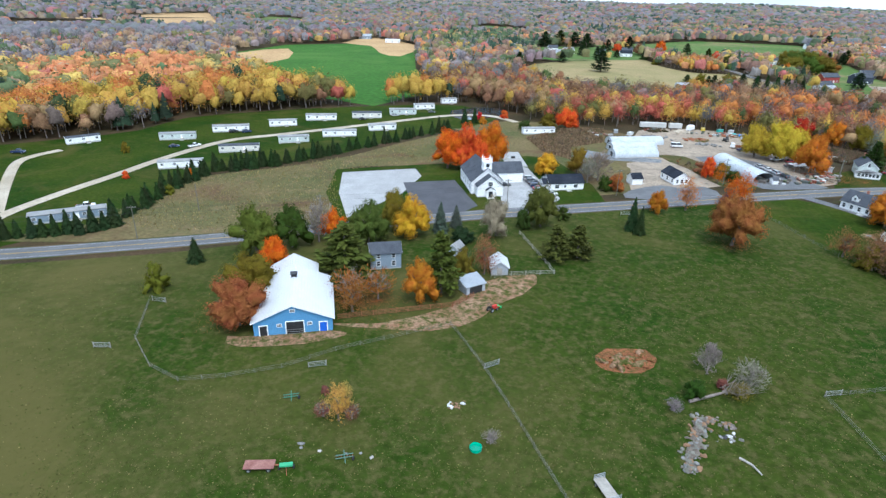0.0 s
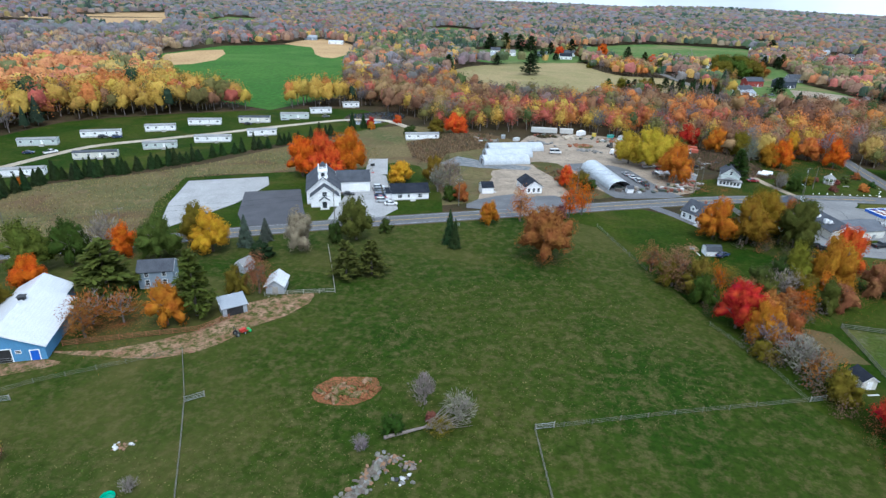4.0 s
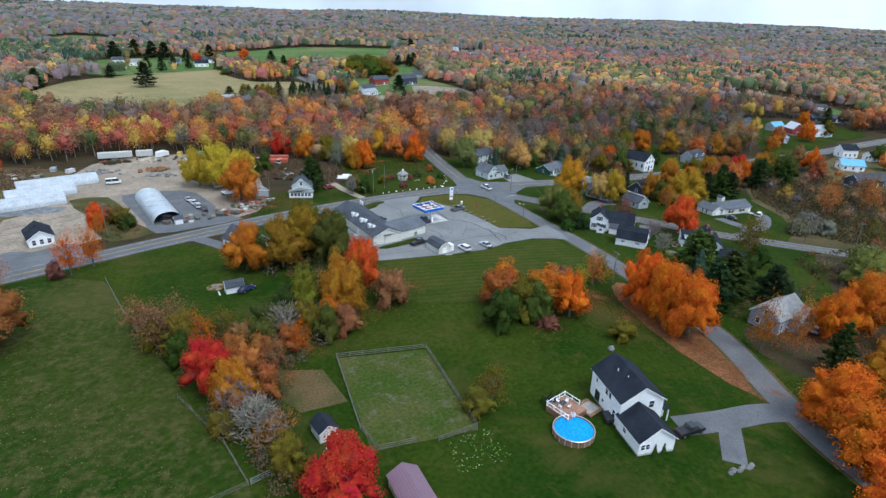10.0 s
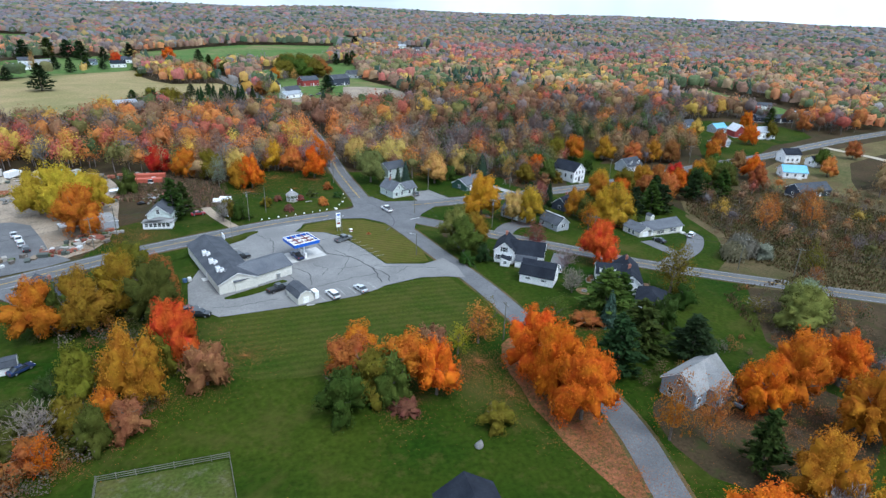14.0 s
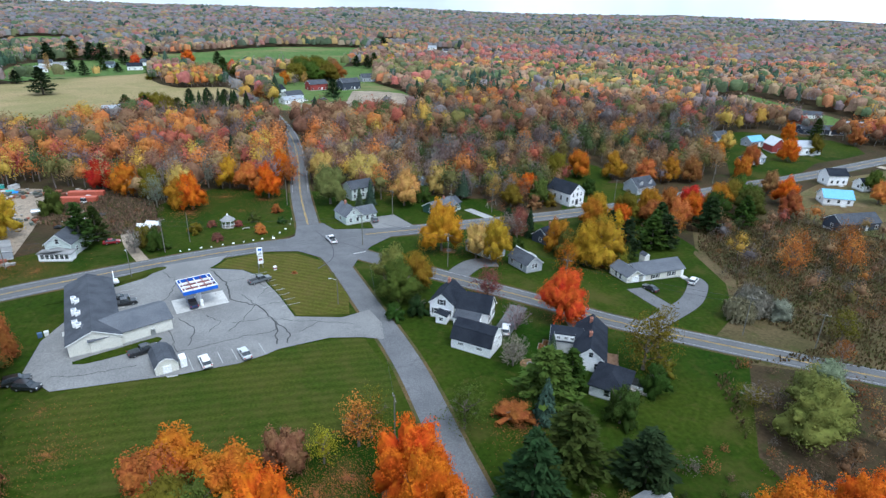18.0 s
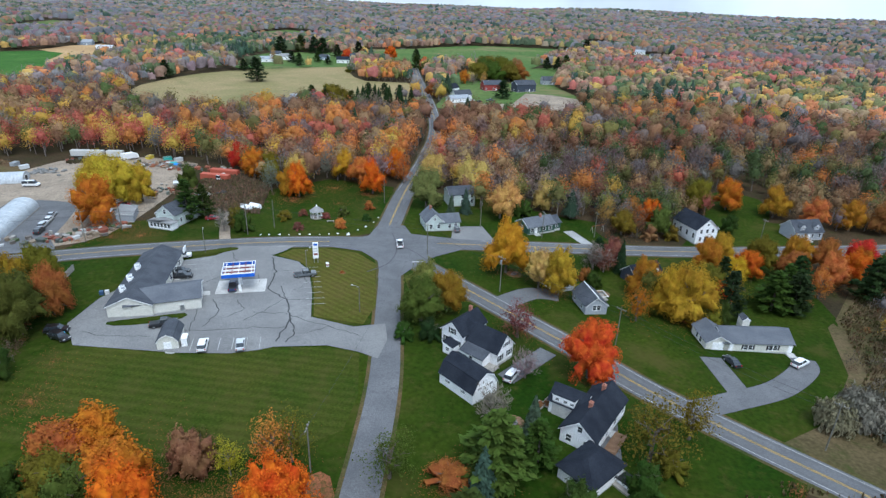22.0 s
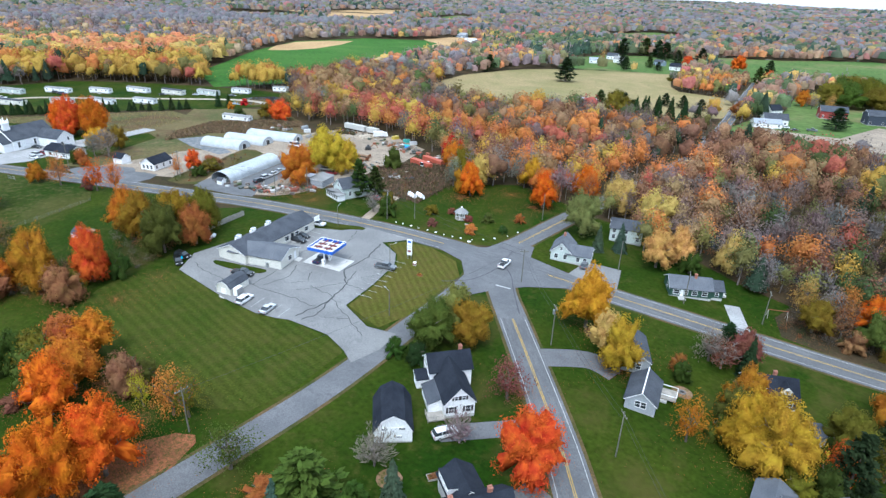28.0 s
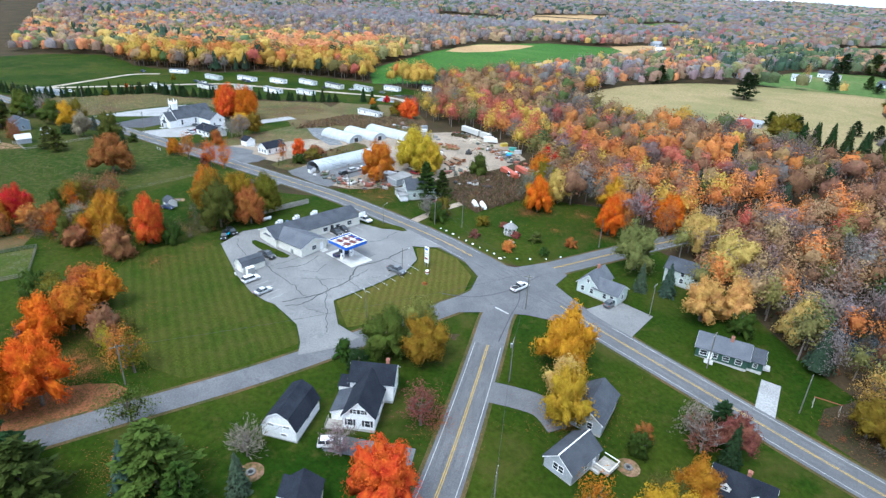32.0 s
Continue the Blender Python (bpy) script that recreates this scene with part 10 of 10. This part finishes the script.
def work_truck(x, y, rot, L, load, words):
    """A cab-over truck with a box or a bare flat bed."""
    t = thing("work_truck", x, y, rot, words, "truck", "yard vehicles", z=gz(x, y) + 0.12)
    part("cab", prism(bmesh.new(), [(L / 2 - 2.0, 0.6), (L / 2, 0.6), (L / 2, 1.5), (L / 2 - 0.35, 2.5), (L / 2 - 2.0, 2.5)], -1.05, 1.05), M_coat, t, "white cab", C_WHITE)
    part("windscreen", prism(bmesh.new(), [(L / 2 - 0.02, 1.55), (L / 2 + 0.02, 1.55), (L / 2 - 0.3, 2.4), (L / 2 - 0.34, 2.4)], -0.95, 0.95), M_glass, t)
    part("chassis", boxes((-L / 2, L / 2 - 2.0, -0.5, 0.5, 0.55, 0.8)), M_black, t)
    if load == "box":
        part("cargo_box", boxes((-L / 2, L / 2 - 2.1, -1.15, 1.15, 0.85, 3.2), bevel=0.04), M_coat, t, "white cargo box", C_WHITE)
    else:
        part("flat_bed", boxes((-L / 2, L / 2 - 2.1, -1.15, 1.15, 0.82, 1.0)), M_wood_brown, t)
        part("stake_rail", boxes((-L / 2, L / 2 - 2.2, -1.15, -1.08, 1.0, 1.5), (-L / 2, L / 2 - 2.2, 1.08, 1.15, 1.0, 1.5)), M_rust, t)
    for u in (L / 2 - 1.1, -L / 2 + 1.2):
        for s in (-1, 1):
            share("wheel", WHEEL["tyre"], t, pose(u, s * 0.92, 0.36, 90, 0, 0))
    return t


work_truck(91.6, 304.2, 170, 6.5, "flat", "white flatbed truck in the nursery yard")
work_truck(76.8, 341.8, 60, 7.0, "box", "white box truck at the yard's edge")
for x, y, r in ((100.5, 305.5, 5), (101.5, 301.8, -4), (97.5, 309.5, 12)):
    t = thing("flat_trailer", x, y, r, "low flat trailer with a rusty red frame", "trailer", "yard trailers")
    part("deck", boxes((-3.6, 3.6, -1.1, 1.1, 0.7, 0.86)), M_wood_brown, t)
    part("frame", boxes((-3.7, 4.8, -0.5, -0.38, 0.5, 0.7), (-3.7, 4.8, 0.38, 0.5, 0.5, 0.7)), M_rust, t)
    part("headboard", boxes((3.5, 3.6, -1.1, 1.1, 0.86, 1.7)), M_rust, t)
    for u in (-1.6, -0.8):
        for s in (-1, 1):
            share("wheel", WHEEL["tyre"], t, pose(u, s * 0.95, 0.36, 90, 0, 0))
for x, y, c, words in ((92.6, 344, (0.05, 0.35, 0.3), "teal bin at the yard's edge"), (84, 345, (0.55, 0.42, 0.05), "yellow bin at the yard's edge"), (98, 343, (0.5, 0.5, 0.5), "pale bin at the yard's edge"), (43, 322, (0.6, 0.6, 0.6), "pale bin beside the greenhouses"), (36, 326, (0.3, 0.32, 0.34), "grey bin beside the greenhouses")):
    t = thing("yard_bin", x, y, rs.uniform(0, 90), words, "bin", "yard bins")
    part("tub", boxes((-1.7, 1.7, -1.0, 1.0, 0.05, 1.5), bevel=0.06), M_coat, t, "", c)
    part("rim", boxes((-1.78, 1.78, -1.08, -0.98, 1.46, 1.58), (-1.78, 1.78, 0.98, 1.08, 1.46, 1.58), (-1.78, -1.68, -0.98, 0.98, 1.46, 1.58), (1.68, 1.78, -0.98, 0.98, 1.46, 1.58)), M_steel, t)
rubble(88, 336, 104, 334, 30, 2.0, "brush and log pile at the yard's edge", "log_heap", (M_wood_brown, M_twig, M_rust), 1.0)
rubble(128, 294, 134, 299, 26, 1.6, "heap of scrap timber and sheet metal", "scrap_heap", (M_steel, M_wood_grey, M_rust, M_black), 1.1)
sheet("pot_field", [(12, 268), (18, 282), (32, 276), (52, 272), (51, 266), (30, 265)], mat("nursery_cloth", (0.1, 0.11, 0.12), (0.2, 0.2, 0.2), 0.6, 2.2, 0.9, bump=0.4), 0.12, "dark ground cloth set with nursery pots", "nursery bed", 1)
sheet("gravel_drive", [(36, 262), (48, 268), (58, 262), (60, 248), (50, 244), (38, 250)], M_gravel, 0.115, "pale gravel behind the cottage", "gravel", 2)
for x, y, c in ((100, 335.5, (0.02, 0.2, 0.6)), (98, 338, (0.05, 0.4, 0.4))):
    t = thing("tarp_pile", x, y, 15, "blue tarp over a pile at the yard's edge", "tarp")
    part("cover", boxes((-1.6, 1.6, -1.1, 1.1, 0, 0.9), bevel=0.35), M_coat, t, "", c)
t = thing("skid_loader", 90, 320, 40, "dark excavator parked in the yard", "excavator")
part("body", boxes((-1.2, 1.2, -0.9, 0.9, 0.7, 1.7), (-0.4, 0.7, -0.85, -0.05, 1.7, 2.6), bevel=0.08), M_coat, t, "", (0.05, 0.05, 0.05))
part("track", boxes((-1.5, 1.5, -1.2, -0.75, 0, 0.6), bevel=0.15), M_rubber, t)
part("track", boxes((-1.5, 1.5, 0.75, 1.2, 0, 0.6), bevel=0.15), M_rubber, t)
part("boom", tube(tube(bmesh.new(), (1.0, 0.3, 1.4), (3.2, 0.3, 3.2), 0.18, 0.14, 6), (3.2, 0.3, 3.2), (4.6, 0.3, 1.0), 0.14, 0.12, 6), M_rust, t)
t = thing("ball_hoop", -12.5, 247, 110, "basketball hoop with red base on the court", "basketball hoop")
part("base", boxes((-0.6, 0.6, -0.5, 0.5, 0, 0.3), bevel=0.05), M_coat, t, "red base", (0.4, 0.03, 0.03))
part("pole", tube(bmesh.new(), (0, 0, 0.3), (0.2, 0, 3.4), 0.06, 0.05, 6), M_black, t)
part("backboard", boxes((0.3, 0.36, -0.9, 0.9, 2.9, 3.9)), M_black, t)

# shrubs at the garage and along the deck
for a, b, h in ((170.6, 107.6, 2.4), (172.2, 106.8, 2.0), (174.0, 106.9, 2.6), (160.6, 124.6, 1.8), (162.4, 124.9, 1.9), (164.2, 125.1, 1.7)):
    tree("spruce", "green", a, b, h, 0.55, "garage shrubs", loose=False)

# ---- ground detail: leaf fall, tufts, scrub ----
ORANGE = [(0.24, 0.085, 0.03), (0.2, 0.08, 0.035), (0.16, 0.07, 0.035), (0.3, 0.11, 0.03)]
BROWN = [(0.2, 0.105, 0.05), (0.26, 0.13, 0.06), (0.15, 0.085, 0.04)]
STRAW = [(0.1, 0.095, 0.03), (0.14, 0.115, 0.045), (0.06, 0.075, 0.015), (0.05, 0.07, 0.012)]


def leaf_fall(trees, seed, spread=1.0):
    """Fallen leaves in a ragged ring round each trunk, thinning outwards."""
    rng = np.random.default_rng(seed)
    P = []
    for x, y, r, n in trees:
        n = n * 3 // 5
        k = np.abs(rng.normal(0, 0.62, n)) * r * spread
        a = rng.uniform(0, 2 * np.pi, n)
        lobe = 1 + 0.35 * np.sin(2 * a + x) + 0.2 * np.sin(5 * a + y)
        P.append(np.stack([x + k * lobe * np.cos(a), y + k * lobe * np.sin(a)], 1))
    P = np.concatenate(P)
    pos = np.stack([P[:, 0], P[:, 1], height(P[:, 0], P[:, 1]) + 0.1 + rng.uniform(0, 0.05, len(P))], 1)
    V, F = leaf_quads(rng, pos, unit(np.array([0, 0, 1.0]) + rng.normal(size=pos.shape) * 0.15), 0.085)
    C = np.repeat(np.array(ORANGE)[rng.integers(0, len(ORANGE), len(pos))] * rng.uniform(0.7, 1.2, (len(pos), 1)), 4, 0)
    return tagged(new("fallen_leaves", np_mesh("fallen_leaves", V, F, M_wood_leaf, C)), "russet fallen leaves strewn under the trees", "fallen leaves", "", "stuff")


def scatter(name, poly, n, size, colors, label, seed, up=0.1, lift=0.12, upright=False, tall=1.0):
    """Very many small leaves or grass tufts strewn over a piece of ground, as one mesh."""
    rng = np.random.default_rng(seed)
    px, py = [p[0] for p in poly], [p[1] for p in poly]
    x, y = rng.uniform(min(px), max(px), n * 2), rng.uniform(min(py), max(py), n * 2)
    k = inside(poly, x, y)
    x, y = x[k][:n], y[k][:n]
    pos = np.stack([x, y, height(x, y) + lift], 1)
    if upright:
        nrm = unit(rng.normal(size=pos.shape) * np.array([1, 1, 0.25]))
        pos[:, 2] += size * tall * 0.5
        V, F = leaf_quads(rng, pos, nrm, size, tall, np.array([0, 0, 1.0]))
    else:
        nrm = unit(np.array([0, 0, 1.0]) + rng.normal(size=pos.shape) * up)
        V, F = leaf_quads(rng, pos, nrm, size)
    C = np.repeat(np.array(colors)[rng.integers(0, len(colors), len(x))] * rng.uniform(0.7, 1.25, (len(x), 1)), 4, 0)
    return tagged(new(name, np_mesh(name, V, F, M_wood_leaf, C)), label, name.replace("_", " "), "", "stuff")


leaf_fall([(202, 151, 9, 5000), (205, 140, 10, 7000), (204, 132, 8, 4000), (205, 122, 6, 2500), (207, 114, 5, 1800), (196, 148, 8, 2500)], 501)
leaf_fall([(195, 160, 8, 4000), (202, 156, 6, 2500), (212, 104, 8, 3000), (219, 99, 8, 3000), (240, 124, 9, 4000), (249, 123, 9, 4000), (228, 130, 8, 4000), (234, 128, 8, 4000), (233, 112, 9, 4000), (226, 164, 6, 2500), (231, 168, 6, 2000)], 502)
leaf_fall([(128, 164, 7, 3500), (121, 156, 6, 2500), (116, 146, 5, 2000), (134, 168, 6, 2500), (119, 112, 6, 2500), (124, 96, 7, 2500), (142, 170, 5, 1500), (175, 150, 6, 2000)], 503)
leaf_fall([(255, 199, 7, 3500), (241, 216, 6, 3000), (240, 248, 6, 2000), (251, 238, 6, 2500), (108, 263, 7, 3000), (-62, 106, 8, 4000), (-66, 115, 7, 2500), (-40, 118, 9, 5000), (-34, 119, 8, 4000), (58, 173, 7, 1500), (163, 299, 6, 2500), (120, 254, 6, 2000), (183, 322, 6, 1500), (236, 308, 6, 2000), (327, 262, 8, 3000), (335, 258, 8, 3000)], 504)
leaf_fall([(163, 296, 9, 4000), (174, 314, 10, 4500), (188, 308, 9, 4500), (180, 296, 9, 1500), (120, 262, 9, 4000), (128, 256, 8, 2500), (112, 250, 8, 2000), (226, 318, 8, 2500), (282, 292, 8, 3000), (250, 244, 8, 2500), (283, 228, 9, 3000)], 505, 1.1)
leaf_fall([(146, 190, 6, 500), (150, 178, 8, 2200), (180, 162, 9, 3500), (190, 158, 9, 4000)], 506)
scatter("dry_tufts", [(-60, 20), (-70, 80), (0, 85), (20, 120), (30, 150), (60, 165), (85, 150), (102, 115), (60, 100), (60, 40)], 26000, 0.13, STRAW, "pale dry grass tufts in the pasture", 71, up=0.5, lift=0.1)
scatter("dry_tufts", [(-200, 40), (-200, 90), (-95, 125), (-80, 90), (-60, 60), (-60, 20)], 10000, 0.14, STRAW, "pale dry grass tufts in the pasture", 72, up=0.5, lift=0.1)
scatter("meadow_grass", [(-134, 150), (-134, 205), (-112, 222), (-85, 248), (-52, 300), (-20, 290), (-14, 250), (-60, 236), (-84, 224), (-62, 172), (-95, 150)], 9000, 0.2, [(0.3, 0.22, 0.1), (0.2, 0.16, 0.06), (0.26, 0.19, 0.1), (0.2, 0.17, 0.06)], "tall straw-coloured meadow grass", 73, upright=True, tall=1.3)
scatter("marsh_reeds", [(262, 148), (280, 172), (300, 166), (340, 140), (400, 110), (400, 200), (380, 250), (345, 258), (326, 236), (316, 208), (300, 192), (306, 172), (272, 168)], 30000, 0.3, [(0.15, 0.11, 0.055), (0.1, 0.078, 0.036), (0.07, 0.066, 0.022), (0.11, 0.068, 0.036)], "brown reeds and dead marsh grass", 74, upright=True, tall=1.5)
scatter("brush_floor", [(115, 300), (128, 330), (150, 312), (156, 280), (140, 280)], 9000, 0.5, [(0.2, 0.12, 0.08), (0.15, 0.1, 0.07), (0.1, 0.09, 0.04)], "tangled brown brush behind the pale house", 75, upright=True, tall=1.6)
scatter("brush_floor", [(-10, 300), (10, 330), (30, 330), (28, 300), (12, 285), (12, 262), (-2, 276)], 7000, 0.5, [(0.2, 0.13, 0.08), (0.15, 0.11, 0.06), (0.25, 0.17, 0.1)], "tangled brown brush beside the greenhouses", 76, upright=True, tall=1.4)


def thicket(name, poly, step, hmin, hmax, seed, label, weights):
    """Dense low brush as one mesh of many small crowns."""
    rng = np.random.default_rng(seed)
    px, py = [p[0] for p in poly], [p[1] for p in poly]
    X, Y = np.meshgrid(np.arange(min(px), max(px), step), np.arange(min(py), max(py), step))
    x, y = X.ravel() + rng.uniform(-0.5, 0.5, X.size) * step, Y.ravel() + rng.uniform(-0.5, 0.5, X.size) * step
    k = inside(poly, x, y) & road_free(x, y, FORK, 7) & road_free(x, y, MAIN, 8) & (rng.uniform(0, 1, X.size) < 0.8)
    x, y = x[k], y[k]
    n, per = len(x), 120
    cols = np.array([(0.11, 0.07, 0.042), (0.1, 0.082, 0.064), (0.07, 0.068, 0.02), (0.17, 0.07, 0.028), (0.036, 0.046, 0.015), (0.16, 0.105, 0.035)])
    pick = rng.choice(len(cols), n, p=np.array(weights) / sum(weights))
    col = cols[pick] * rng.uniform(0.75, 1.2, (n, 1))
    h = rng.uniform(hmin, hmax, n)
    d = unit(rng.normal(size=(n * per, 3))).reshape(n, per, 3)
    d[..., 2] = np.abs(d[..., 2])
    pos = d * rng.uniform(0.35, 1, (n, per, 1)) * np.stack([h * 0.5, h * 0.5, h * 0.85], 1)[:, None, :]
    pos = pos + np.stack([x, y, height(x, y) + 0.15 * h], 1)[:, None, :]
    nrm = unit((d + np.array([0, 0, 0.5])).reshape(-1, 3) + rng.normal(size=(n * per, 3)) * 0.5)
    V, F = leaf_quads(rng, pos.reshape(-1, 3), nrm, np.repeat(h * 0.028 + 0.055, per)[:, None])
    return tagged(new(name, np_mesh(name, V, F, M_wood_leaf, np.repeat(col, per * 4, 0))), label, "brush", "", "stuff")


thicket("marsh_brush", [(300, 205), (312, 196), (322, 180), (345, 150), (400, 120), (470, 110), (470, 220), (405, 225), (384, 255), (350, 262), (328, 240), (318, 215)], 4.0, 2.0, 5.0, 81, "marsh brush of brown, grey and orange shrubs", (4, 4, 3, 2, 2, 1))
thicket("marsh_brush", [(262, 150), (282, 172), (296, 162), (300, 150), (330, 128), (330, 60), (290, 60), (265, 100), (258, 130)], 3.8, 2.0, 5.5, 82, "marsh brush of brown, grey and orange shrubs", (3, 3, 3, 2, 3, 1))
thicket("yard_brush", [(114, 296), (120, 312), (128, 312), (130, 330), (146, 316), (156, 300), (157, 276), (144, 272), (140, 288), (126, 290)], 3.6, 1.2, 3.4, 83, "brown brush behind the pale house", (4, 3, 1, 2, 1, 0.5))
thicket("yard_brush", [(-8, 296), (6, 330), (30, 332), (30, 304), (16, 290), (14, 262), (4, 258)], 4.2, 1.0, 3.2, 84, "brown brush beside the greenhouses", (4, 3, 2, 1, 1, 1))
thicket("hedge_brush", [(86, 176), (92, 160), (100, 140), (108, 122), (116, 102), (124, 70), (130, 70), (124, 104), (116, 124), (116, 146), (128, 160), (140, 172), (138, 190), (130, 214), (106, 210), (108, 196), (124, 190), (118, 168), (100, 172)], 2.8, 2.0, 5.0, 85, "hedgerow undergrowth of brown and olive shrubs", (3, 3, 3, 2, 2, 1))
thicket("hedge_brush", [(240, 100), (262, 146), (252, 152), (236, 146), (226, 150), (222, 140), (236, 128), (222, 96)], 4.0, 1.5, 4.0, 86, "undergrowth of brown and olive shrubs", (3, 3, 3, 3, 2, 1))
thicket("bank_brush", [(275, 284), (303, 289), (306, 300), (320, 318), (330, 345), (300, 350), (236, 334), (236, 314), (262, 304), (274, 301)], 3.0, 1.2, 3.8, 88, "dark brown undergrowth on the river bank", (4, 4, 1, 3, 1, 0.3))
thicket("lot_brush", [(298, 240), (312, 240), (330, 246), (344, 262), (330, 268), (310, 262), (302, 266), (292, 250)], 4.4, 1.5, 4.5, 87, "undergrowth between the lots", (3, 3, 2, 2, 3, 1))
thicket("yard_brush", [(72, 233), (66, 241), (60, 260), (54, 277), (60, 278), (70, 262), (76, 247), (80, 237)], 2.6, 0.8, 2.6, 89, "rough shrubs beside the hoop house", (4, 3, 3, 2, 1, 1))
thicket("roadside_brush", [(278, 285), (300, 289), (302, 296), (290, 306), (276, 300)], 3.4, 0.8, 3.0, 90, "brown brush beside the road", (4, 3, 3, 2, 1, 1))
thicket("roadside_brush", [(272, 300), (300, 300), (302, 330), (250, 330), (240, 312), (258, 310)], 4.2, 1.5, 4.0, 88, "brown brush on the river bank", (4, 4, 1, 2, 1, 1))

scatter("garden_litter", [(139, 112), (140, 120), (148, 121), (149, 113)], 150, 0.14, [(0.2, 0.26, 0.08), (0.12, 0.22, 0.03), (0.3, 0.3, 0.2)], "pale litter of a cleared garden patch", 77)
